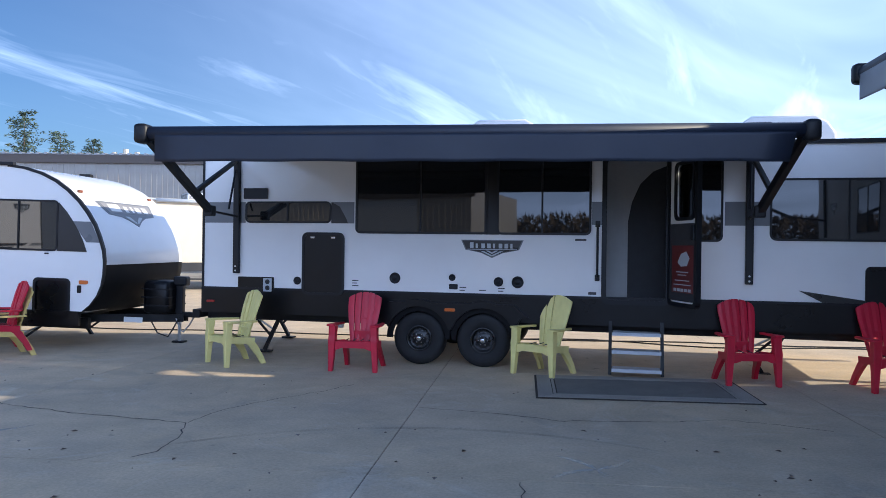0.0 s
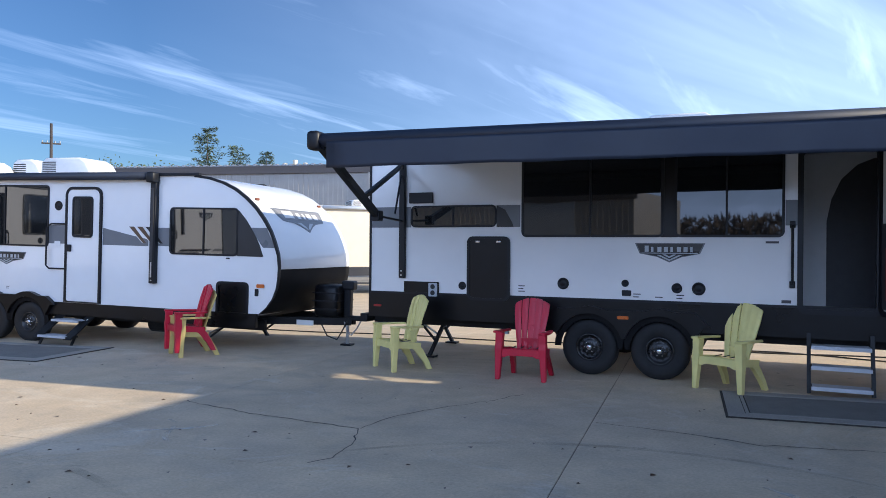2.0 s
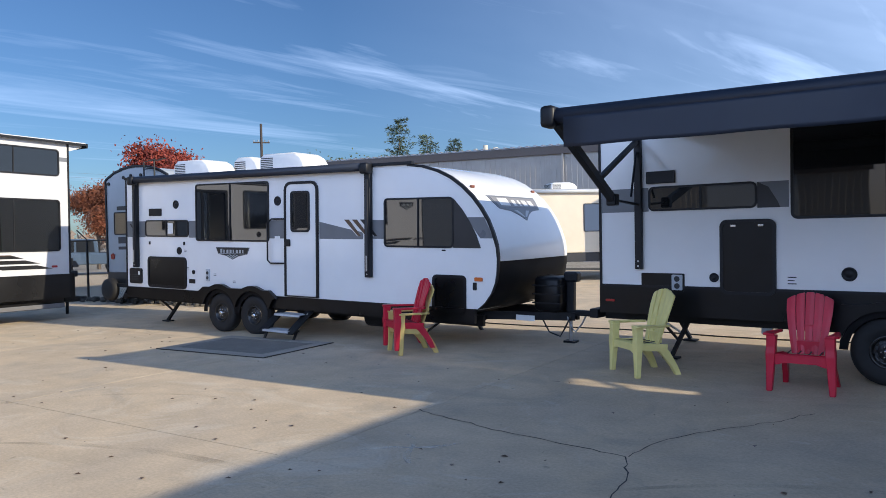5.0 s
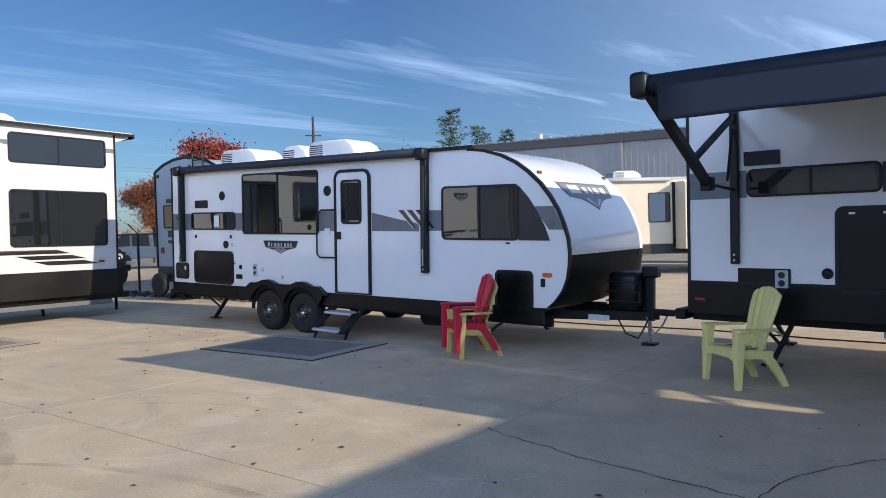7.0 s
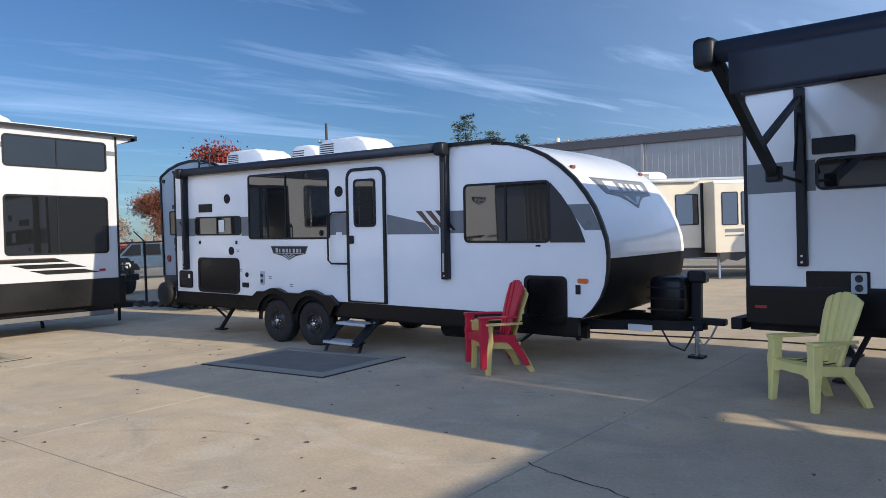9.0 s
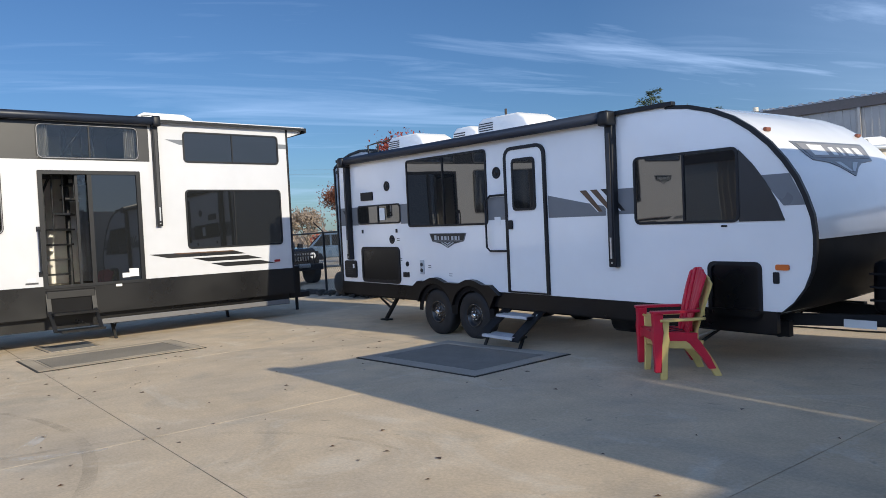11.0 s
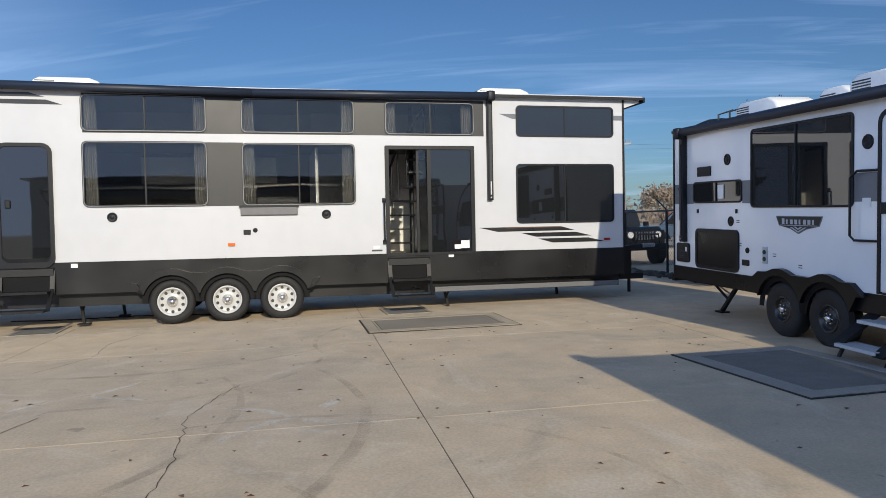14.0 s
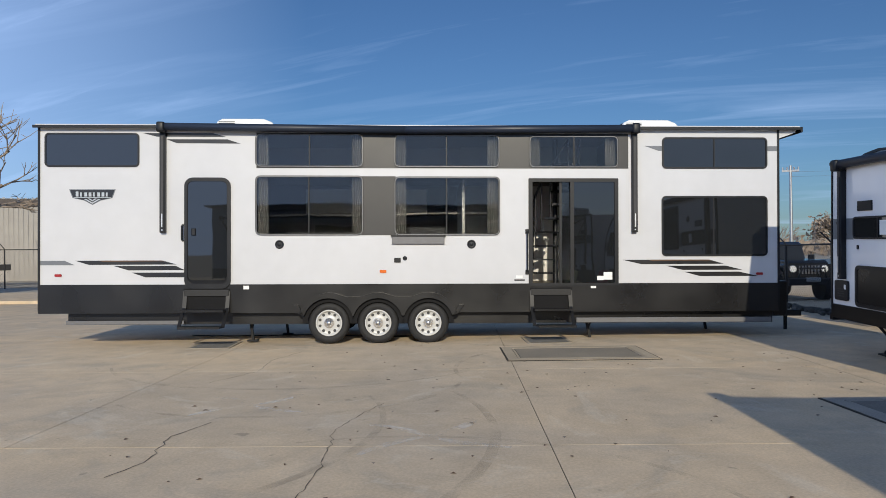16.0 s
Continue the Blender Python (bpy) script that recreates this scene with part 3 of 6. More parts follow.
def tyre_arch(parent, xs, z, r, mat, x0, x1, top, y=-0.03, deep=0.05, bulge=0.0):
    """A flared wheel-arch trim running over several wheels."""
    n = 12
    up, low = [], []
    pts = [(x0 - 0.10, z + r * 0.72)]
    for k, x in enumerate(xs):
        for i in range(n + 1):
            a = radians(162 - 144 * i / n)
            pts.append((x + r * math.cos(a), z + r * math.sin(a)))
    pts.append((x1 + 0.10, z + r * 0.72))
    for x in xs:                                         # black half-ring plate painting the well's shade round each tyre
        n = 14
        ro, ri = r + 0.015, z + 0.010
        bm = bmesh.new()
        q = [[bm.verts.new((x + d * math.cos(math.pi * k / n), yy, z + d * math.sin(math.pi * k / n))) for k in range(n + 1)] for d, yy in ((ri, y + 0.006), (ro, y + 0.006), (ri, y + 0.014), (ro, y + 0.014))]
        for k in range(n):
            for a, b in ((0, 1), (2, 3), (0, 2), (1, 3)):
                bm.faces.new((q[a][k], q[a][k + 1], q[b][k + 1], q[b][k]))
        part("wheel_well", bm, matte_black, parent)
    for k, (px, pz) in enumerate(pts):
        low.append((px, pz))
        d = 0.09
        if bulge and 0 < k < len(pts) - 1:
            c = min(xs, key=lambda q: abs(q - px))
            f = (r + bulge) / r
            qx, qz = c + (px - c) * f, z + (pz - z) * f
            for m in [(a + b) / 2 for a, b in zip(xs, xs[1:])]:   # neighbouring arches meet half-way
                if (px - m) * (qx - m) < 0:
                    qx, qz = m, z + max(math.sqrt((r + bulge) ** 2 - (m - c) ** 2), 0.86 * (r + bulge))
            if xs[0] < px < xs[-1]:
                qz = max(qz, z + 0.86 * (r + bulge))
            up.append((qx, qz))
            continue
        up.append((px + (-d if k == 0 else d if k == len(pts) - 1 else 0), max(pz + d, top - 0.10) if 0 < k < len(pts) - 1 else pz + 0.01))
    bm = bmesh.new()
    va = [[bm.verts.new((px, yy, pz)) for px, pz in q] for q, yy in ((low, y - deep), (up, y - deep), (low, y + 0.03), (up, y + 0.03))]
    for i in range(len(pts) - 1):
        for a, b in ((0, 1), (2, 3), (0, 2), (1, 3)):
            bm.faces.new((va[a][i], va[a][i + 1], va[b][i + 1], va[b][i]))
    for i in (0, len(pts) - 1):
        bm.faces.new((va[0][i], va[1][i], va[3][i], va[2][i]))
    bmesh.ops.remove_doubles(bm, verts=bm.verts, dist=0.0005)
    return part("wheel_arch", bm, mat, parent, "black moulded wheel arch")


def bunk_shell(parent, profile, wide, skin, inset=0.0):
    """Roof, ends and far side under an outline in x and z, open at the near side."""
    bm = bmesh.new()
    n = len(profile)
    a = [bm.verts.new((x, 0.03, z)) for x, z in profile]
    b = [bm.verts.new((x, wide, z)) for x, z in profile]
    for i in range(n):
        bm.faces.new((a[i], a[(i + 1) % n], b[(i + 1) % n], b[i]))
    bm.faces.new(b)
    return part("body", bm, skin, parent)


def frame_rails(parent, x0, x1, z0, z1, wide, tongue=None):
    c = part("chassis", box(x0, x1, 0.32, 0.40, z0, z1), chassis, parent, "black steel chassis")
    part("chassis_rail", box(x0, x1, wide - 0.40, wide - 0.32, z0, z1), chassis, c)
    for i in range(6):
        x = x0 + (x1 - x0) * (i + 0.5) / 6
        part("cross_member", box(x - 0.03, x + 0.03, 0.40, wide - 0.40, z0 + 0.03, z1 - 0.02), chassis, c)
    return c


# ---- the long white trailer with the extended awning
WIDE = 2.45
a_trailer = thing("travel_trailer", pose(0, 0, 0, 0, 0.28, 0), "white travel trailer with black skirt and stretched navy awning", "trailer")
T = a_trailer
part("side_wall", holed(-3.19, 5.9, 0.95, 2.86, [(2.42, 3.14, 0.95, 2.70)], 0.0, 0.04), white, T, "white smooth fibreglass side wall")
front = [(5.9, 0.95), (6.45, 1.0), (6.72, 1.3), (6.74, 1.8), (6.60, 2.3), (6.35, 2.66), (6.1, 2.82), (5.9, 2.86)]
part("front_wall_panel", poly(front, 0.0, 0.04), white, T)
bunk_shell(T, [(-3.19, 0.62), (6.2, 0.62), *front[1:], (-3.19, 2.86)], WIDE, white)
part("floor_panel", box(-3.15, 6.2, 0.05, WIDE - 0.05, 0.86, 0.90), interior_floor, T)
part("partition", holed(2.0, 3.9, 0.90, 2.80, [], 1.05, 1.08), interior_grey, T)
# dark sheet laid on the closed partition, painted as a shaded arched opening
part("arched_doorway", poly([(2.70, 0.90), (3.46, 0.90), (3.46, 2.72), (3.2, 2.71), (3.03, 2.64), (2.86, 2.47), (2.75, 2.22), (2.70, 1.95)], 1.035, 1.049), interior_dark, T, "dark arched sheet standing for a shaded inner doorway")
part("inner_panel", holed(1.95, 2.0, 0.90, 2.80, [], 0.05, 1.05), interior_grey, T)
part("skirt", holed(-3.21, 6.15, 0.64, 0.95, [(-0.38, 1.26, 0.60, 0.80)], -0.012, 0.05), black_panel, T, "black lower skirt")
part("rear_trim", box(-3.205, -3.175, -0.016, 0.03, 0.95, 2.86), black_trim, T)
part("skirt_trim", box(-3.2, 6.1, -0.018, 0.0, 0.935, 0.965), black_trim, T)
part("roof_edge", poly([(-3.2, 2.85), (5.95, 2.85), (6.14, 2.81), (6.40, 2.65), (6.42, 2.69), (6.15, 2.86), (5.96, 2.90), (-3.2, 2.90)], -0.03, 0.03), black_trim, T)
for x0, x1 in ((-3.17, -2.54), (-1.26, -0.93), (2.235, 2.36), (3.82, 4.33)):
    plate(T, "grey_band", x0, x1, 1.87, 2.16, band_grey, 0.0, 0.004, 0.002, "grey decal band")
window(T, -0.91, 0.90, 1.735, 2.78, (0.0,), 0.07, 0.03, pane_mat=tinted_grey)
window(T, 1.02, 2.23, 1.735, 2.78, (1.61,), 0.07, 0.03, pane_mat=tinted_grey)
plate(T, "window_bridge", 0.86, 1.06, 1.735, 2.78, black_panel, 0.0, 0.005, 0.002)
window(T, -2.54, -1.26, 1.87, 2.17, (-1.90,), 0.07, 0.025)
part("grey_wedge", poly([(-1.26, 1.87), (-1.02, 1.87), (-1.04, 1.93), (-1.14, 2.10), (-1.26, 2.16)], -0.007, 0.0), charcoal, T)
window(T, 3.24, 3.80, 1.67, 2.70, (), 0.07, 0.025, pane_mat=tinted_grey)
window(T, 4.33, 6.1, 1.69, 2.44, (5.2,), 0.08, 0.025, pane_mat=tinted_grey)
plate(T, "range_vent", -2.56, -2.20, 2.205, 2.355, black_trim, 0.0, 0.03, 0.01, "black vent cover")
h = part("baggage_door", poly(rrect(-1.66, -1.08, 0.90, 1.73, 0.07), -0.022, 0.0), black_panel, T, "brown-black compartment door with rounded corners")
part("door_rim", ring(rrect(-1.675, -1.065, 0.885, 1.745, 0.08), rrect(-1.64, -1.10, 0.92, 1.71, 0.06), -0.03, 0.0), black_trim, h)
for x in (-1.52, -1.22):
    part("latch", box(x - 0.03, x + 0.03, -0.036, -0.02, 1.66, 1.69, soft=0.005), chrome, h)
plate(T, "utility_panel", -2.64, -2.10, 0.90, 1.115, black_panel, 0.0, 0.014, 0.01)
plate(T, "power_outlet", -2.25, -2.12, 0.915, 1.10, light_grey, 0.0, 0.03, 0.012, "grey double outdoor outlet")
for z in (0.965, 1.05):
    disc(T, "socket", -2.185, z, 0.034, interior_dark, -0.024)
disc(T, "round_cap", -1.75, 1.075, 0.055, black_trim)
for x, z, r in ((-0.345, 1.142, 0.075), (0.44, 1.165, 0.045), (1.055, 1.122, 0.062), (1.305, 1.122, 0.078)):
    disc(T, "round_cap" if r < 0.07 else "speaker", x, z, r, black_trim)
plate(T, "inlet_door", 0.40, 0.515, 1.01, 1.08, black_trim, 0.0, 0.012)
for x, z, n in ((-0.95, 1.09, 3), (0.54, 1.03, 2), (1.05, 1.03, 2), (0.80, 1.0, 1)):
    for i in range(n):
        plate(T, "label_line", x, x + 0.09 - 0.02 * (i % 2), z - 0.035 * i, z - 0.035 * i + 0.012, ink, 0.0, 0.002, 0.001)
plate(T, "maker_label", 2.03, 2.17, 1.665, 1.69, ink, 0.0, 0.003, 0.002)
plate(T, "white_label", 2.18, 2.32, 0.965, 1.045, sticker, 0.0, 0.003, 0.002, "small printed label")
plate(T, "label_line", 2.20, 2.30, 0.985, 1.02, ink, -0.003, 0.002, 0.001)
plate(T, "running_light", 0.36, 0.50, 0.725, 0.765, amber, -0.080, 0.012, 0.012, "amber side marker light")
plate(T, "tail_marker", -3.12, -3.0, 0.745, 0.775, red_lens, -0.012, 0.015, 0.008, "red side marker")
badge(T, 0.965, 1.665, 0.82, 0.235)
part("front_flash", poly([(4.66, 1.10), (5.38, 1.0), (5.38, 0.95), (4.95, 0.95)], -0.006, 0.0), black_decal, T, "black pointed decal")
part("pass_through_door", poly(rrect(5.38, 6.05, 0.90, 1.40, 0.06), -0.02, 0.0), black_panel, T, "black pass-through compartment door")
# doorway frame and the door folded back on its hinges
part("door_frame", ring(rrect(2.36, 3.20, 0.87, 2.76, 0.09), rrect(2.42, 3.14, 0.93, 2.70, 0.06), -0.03, 0.05), black_trim, T)
leaf = part("entry_door", ring(rrect(0.0, 0.68, 0.90, 2.74, 0.08), rrect(0.20, 0.60, 1.95, 2.58, 0.06), 0.0, 0.04), white, T, "white entry door standing open with a dark window")
leaf.matrix_local = pose(3.17, -0.035, 0, 0, 0, -67)
part("door_edge", ring(rrect(-0.01, 0.69, 0.89, 2.75, 0.085), rrect(0.04, 0.64, 0.94, 2.70, 0.06), -0.014, 0.046), black_trim, leaf)
part("door_window", poly(rrect(0.195, 0.605, 1.945, 2.585, 0.06), 0.016, 0.022), door_glass, leaf).visible_shadow = False
for y0, y1 in ((-0.024, -0.001), (0.041, 0.05)):
    part("door_window_rim", ring(rrect(0.165, 0.635, 1.915, 2.615, 0.08), rrect(0.205, 0.595, 1.955, 2.575, 0.06), y0, y1), black_trim, leaf)
# unseen bar added to cast the dark line through the sunlit strip
part("blind_cord", box(0.405, 0.422, 0.026, 0.034, 1.95, 2.58), black_trim, leaf)
part("lower_panel", poly(rrect(0.05, 0.63, 0.96, 1.88, 0.03), -0.012, 0.0), interior_dark, leaf)
part("door_poster", poly([(0.12, 1.06), (0.62, 1.06), (0.62, 1.62), (0.12, 1.62)], -0.018, -0.012), poster_red, leaf, "dark red printed poster")
for i, (z, w) in enumerate(((1.30, 0.28), (1.265, 0.20), (1.20, 0.34), (1.15, 0.40))):
    part("poster_line", box(0.37 - w / 2, 0.37 + w / 2, -0.020, -0.018, z, z + 0.011), light_grey, leaf)
for i in range(5):
    part("poster_block", box(0.17 + 0.085 * i, 0.235 + 0.085 * i, -0.020, -0.018, 1.075, 1.11), light_grey, leaf)
part("poster_picture", poly([(0.26, 1.42), (0.34, 1.52), (0.46, 1.55), (0.54, 1.47), (0.48, 1.38), (0.34, 1.37)], -0.020, -0.018), light_grey, leaf)
part("door_latch", box(0.58, 0.65, -0.04, 0.0, 1.68, 1.86, soft=0.01), black_trim, leaf)
straight_bar(T, 2.31, 1.20, 1.88)
stairs(T, 2.48, 3.10, 0.66, -0.02, 3, 0.26, 0.01)
frame_rails(T, -3.3, 6.9, 0.48, 0.66, WIDE)
for x in (0.0, 0.86):
    wheel(T, x, 0.35, 0.352, black_rim, -0.02)
    wheel(T, x, 0.35, 0.352, black_rim, WIDE - 0.26)
part("axle", bar((0.0, 0.2, 0.35), (0.0, WIDE - 0.2, 0.35), 0.07, 0.07), chassis, T)
part("axle", bar((0.86, 0.2, 0.35), (0.86, WIDE - 0.2, 0.35), 0.07, 0.07), chassis, T)
tyre_arch(T, (0.0, 0.86), 0.35, 0.43, black_panel, -0.40, 1.26, 0.93)
part("rear_bumper", box(-3.42, -3.30, 0.10, WIDE - 0.1, 0.50, 0.62, soft=0.01), chassis, T)
part("bumper_arm", box(-3.32, -3.15, 0.35, 0.42, 0.52, 0.62), chassis, T)
stabiliser(T, -2.80, 2.05, 0.55, 0.30)
stabiliser(T, -2.45, 0.45, 0.55, -0.25)
stabiliser(T, 4.35, 0.45, 0.55, 0.30)
stabiliser(T, 4.75, 2.0, 0.55, -0.30)
roof_ac(T, 0.50, 1.54, 0.75, 1.45, 2.90, 0.46)
roof_ac(T, 4.12, 5.26, 0.75, 1.45, 2.90, 0.42)
cp = part("cable_plug", box(-1.34, -1.22, 0.38, 0.44, 0.40, 0.53, soft=0.01), light_grey, T, "pale plug box hanging on its cable")
part("plug_lead", pipe([(-1.28, 0.41, 0.53), (-1.28, 0.41, 0.60), (-1.27, 0.42, 0.66)], 0.009), wire, cp)
# awning: roller, cloth, valance, two arms on their wall rails
TL, TR = Vector((-2.41, -2.44, 2.755)), Vector((4.29, -1.78, 2.745))
awn = part("awning_roller", rod(TL, TR, 0.075, n=18), awning_cloth, T, "navy awning rolled round its tube", True)
for e, o in ((TL, -1), (TR, 1)):
    d = (TR - TL).normalized() * o
    part("roller_head", box(-0.075, 0.075, -0.10, 0.10, -0.11, 0.10, soft=0.04), black_trim, awn, "", True).matrix_local = Matrix.Translation(e + d * 0.06) @ pose(0, 0, 0, 0, 0, 4.4)


def cloth(name, p, mat, thick, parent, n=24, sag=0.0):
    """A sheet between the lines p0-p1 and p2-p3 with a slight sag."""
    bm = bmesh.new()
    rows = []
    for j in range(9):
        v = j / 8
        row = []
        for i in range(n + 1):
            u = i / n
            q = (p[0].lerp(p[1], u)).lerp(p[2].lerp(p[3], u), v)
            q = q + Vector((0, 0, -sag * math.sin(math.pi * v) - 0.004 * math.sin(u * 40) * v))
            row.append(bm.verts.new(q))
        rows.append(row)
    for a, b in zip(rows, rows[1:]):
        for i in range(n):
            bm.faces.new((a[i], a[i + 1], b[i + 1], b[i]))
    ob = part(name, bm, mat, parent, "", True)
    s = ob.modifiers.new("thick", "SOLIDIFY")
    s.thickness = thick
    return ob


up = Vector((0, 0, 0.06))
cloth("awning_cloth", [Vector((-2.39, -0.05, 2.90)), Vector((4.25, -0.05, 2.90)), TL + up, TR + up], awning_cloth, 0.004, awn, sag=0.04)
k = (TR - TL).normalized()
cloth("valance", [TL + k * 0.10 + Vector((0.01, -0.07, -0.02)), TR - k * 0.10 + Vector((0.01, -0.07, -0.02)), TL + k * 0.10 + Vector((0.01, -0.07, -0.31)), TR - k * 0.16 + Vector((0.01, -0.07, -0.31))], awning_cloth, 0.004, awn)
for x, end, s in ((-2.66, TL, 1), (4.10, TR, -1)):
    rail = part("awning_rail", box(x - 0.045, x + 0.045, -0.06, 0.0, 1.16, 2.84, soft=0.01), black_trim, T, "black awning rail")
    for z in (1.2, 1.26):
        part("bolt", rod((x, -0.068, z), (x, -0.058, z), 0.012), aluminium, rail)
    low = Vector((x + 0.03 * s, -0.80, 2.0))
    part("awning_arm", bar(end - Vector((0, 0, 0.06)), low, 0.07, 0.09), black_trim, rail, "black awning arm")
    part("arm_strut", bar((x, -0.06, 2.74), end.lerp(low, 0.72), 0.045, 0.055), black_trim, rail)
    part("arm_link", rod(low, (x, -0.05, 1.96), 0.016), black_trim, rail)
    part("gas_spring", rod((x, -0.08, 2.60), (x + 0.05 * s, -0.35, 2.05), 0.014), black_trim, rail)
    part("knuckle", box(-0.06, 0.06, -0.06, 0.06, -0.07, 0.07, soft=0.02), black_trim, rail).matrix_local = Matrix.Translation(low)

# ---- the bullet-nosed trailer
BX, BY, BYAW = -10.291, -0.826, 6.69
b_trailer = thing("bullet_nosed_trailer", pose(BX, BY, 0, 0, 1.37, BYAW), "white travel trailer with a rounded nose, grey band and black skirt", "trailer")
T = b_trailer
NOSE = [(4.1, 2.82), (4.37, 2.785), (4.63, 2.71), (4.85, 2.61), (5.04, 2.48), (5.22, 2.32), (5.36, 2.15), (5.47, 1.98), (5.55, 1.80), (5.61, 1.62), (5.63, 1.45), (5.629, 1.40), (5.625, 1.28), (5.60, 1.12), (5.54, 0.97), (5.43, 0.82), (5.30, 0.71)]
side = [(-2.72, 0.71), (4.55, 0.71), (4.55, 1.16), (5.09, 1.16), (5.09, 0.71), *reversed(NOSE), (-2.72, 2.84)]
part("side_wall", poly(side, 0.0, 0.04), white, T, "white glossy fibreglass side wall")


def nose_cap(parent, pts, y0, y1, mat, name, n=10, bulge=0.10, label=""):
    """A front cap: the outline pts swept across the width, bulging forward in the middle."""
    bm = bmesh.new()
    rows = []
    for j in range(n + 1):
        v = j / n
        w = math.sin(math.pi * v) ** 0.5 if 0 < v < 1 else 0.0
        row = []
        for i, (x, z) in enumerate(pts):
            f = i / (len(pts) - 1)
            row.append(bm.verts.new((x + bulge * w * min(1.0, 2.2 * f), y0 + (y1 - y0) * v, z + 0.008 * w * (1 - f))))
        rows.append(row)
    for a, b in zip(rows, rows[1:]):
        for i in range(len(pts) - 1):
            bm.faces.new((a[i], a[i + 1], b[i + 1], b[i]))
    return part(name, bm, mat, parent, label, True)


nose_cap(T, [(-2.72, 2.86), (1.0, 2.86), *NOSE[:12]], 0.02, WIDE, white, "front_cap", bulge=0.03, label="white rounded front cap")
nose_cap(T, [NOSE[11], *NOSE[12:], (5.0, 0.60)], 0.02, WIDE, matte_black, "lower_front_cap", bulge=0.03, label="black lower front cap")
shell = [(-2.72, 0.60), (5.0, 0.60), *[(x - 0.03, z - 0.02) for x, z in reversed(NOSE)], (-2.72, 2.82)]
bunk_shell(T, shell, WIDE, white)
trim = [(4.1, 2.84), *[(x + 0.012, z + 0.012) for x, z in NOSE]]
inner = [(4.1, 2.79), *[(x - 0.022, z - 0.022) for x, z in NOSE]]
bm = bmesh.new()
for i in range(len(trim) - 1):
    poly([trim[i], trim[i + 1], inner[i + 1], inner[i]], -0.014, 0.03, bm)
part("nose_trim", bm, black_trim, T, "black edge trim round the nose")
part("skirt", holed(-2.74, 5.25, 0.57, 0.71, [(-0.40, 1.23, 0.50, 0.70)], -0.012, 0.05), black_panel, T, "black lower skirt")
part("storage_recess", poly(rrect(4.55, 5.09, 0.66, 1.16, 0.05), 0.015, 0.05), black_panel, T, "black front storage door")
part("recess_rim", ring(rrect(4.53, 5.11, 0.60, 1.185, 0.07), rrect(4.57, 5.07, 0.64, 1.145, 0.05), -0.012, 0.02), black_trim, T)
part("rear_trim", box(-2.735, -2.705, -0.016, 0.03, 0.71, 2.84), black_trim, T)
gutter(T, -2.72, 4.2, 2.85)
rl = part("awning_roller", rod((-2.35, -0.10, 2.80), (3.34, -0.10, 2.81), 0.065, n=14), awning_cloth, T, "rolled dark awning on its tube", True)
for x in (-2.37, 3.38):
    part("roller_head", box(x - 0.075, x + 0.075, -0.19, -0.01, 2.70, 2.87, soft=0.03), black_trim, rl, "", True)
    awning_arm(T, x, 1.10, 2.72, 0.105)
plate(T, "lp_compartment", -2.61, -2.24, 0.78, 1.08, black_trim, 0.0, 0.03, 0.04, "black vented compartment cover")
# near-black strips painted as shaded slots
for i in range(4):
    plate(T, "vent_slot", -2.52, -2.33, 0.84 + 0.035 * i, 0.85 + 0.035 * i, interior_dark, -0.03, 0.004, 0.002)
plate(T, "white_label", -2.34, -2.29, 0.95, 1.02, sticker, -0.03, 0.003, 0.002)
for x0, x1 in ((-2.70, -2.13), (-0.86, -0.66), (1.21, 1.56)):
    plate(T, "grey_band", x0, x1, 1.69, 2.0, band_grey, 0.0, 0.004, 0.002, "grey decal band")
part("grey_band", poly([(2.34, 1.69), (3.24, 1.69), (3.24, 1.80), (2.90, 1.86), (2.34, 1.97)], -0.004, 0.0), band_grey, T)
part("grey_band", poly([(3.38, 1.70), (3.66, 1.70), (3.66, 1.99), (3.38, 1.99)], -0.004, 0.0), band_grey, T)
part("grey_band", poly([(5.12, 2.02), (5.40, 2.02), (5.55, 1.72), (5.34, 1.72), (5.20, 1.90)], -0.004, 0.0), band_grey, T)
for i in range(3):
    o = 0.16 * i
    part("slash_decal", poly([(2.86 + o, 2.0), (2.96 + o, 2.0), (3.20 + o, 1.74), (3.14 + o, 1.74)], -0.007, -0.003), brown_decal if i < 2 else black_decal, T, "brown slanted decal")
    part("slash_edge", poly([(2.84 + o, 2.005), (2.86 + o, 2.0), (3.14 + o, 1.74), (3.13 + o, 1.735)], -0.008, -0.003), sticker, T)
for o in (0.0, 0.10):
    part("slash_decal", poly([(-2.62 + o, 1.95), (-2.57 + o, 1.95), (-2.40 + o, 1.76), (-2.44 + o, 1.76)], -0.007, -0.003), black_decal, T)
window(T, -0.66, 1.21, 1.63, 2.67, (0.25,), 0.06, 0.028)
window(T, -2.13, -0.86, 1.70, 2.02, (-1.50,), 0.07, 0.025)
window(T, 3.65, 4.90, 1.575, 2.32, (4.28,), 0.07, 0.028)
part("window_wing", poly([(4.89, 1.58), (5.35, 1.58), (5.28, 1.76), (5.17, 1.96), (5.04, 2.14), (4.90, 2.29)], -0.010, 0.0), charcoal, T, "dark tapered panel behind the window")
plate(T, "white_label", -1.45, -1.30, 1.76, 1.96, sticker, -0.012, 0.003, 0.004)
plate(T, "range_vent", -2.0, -1.64, 2.10, 2.24, black_trim, 0.0, 0.02, 0.01)
for x, z, r in ((-1.22, 2.31, 0.08), (1.41, 2.325, 0.08), (-1.135, 1.44, 0.07), (-0.74, 1.05, 0.04), (-2.47, 1.30, 0.05)):
    disc(T, "speaker" if r > 0.075 else "round_cap", x, z, r, black_trim)
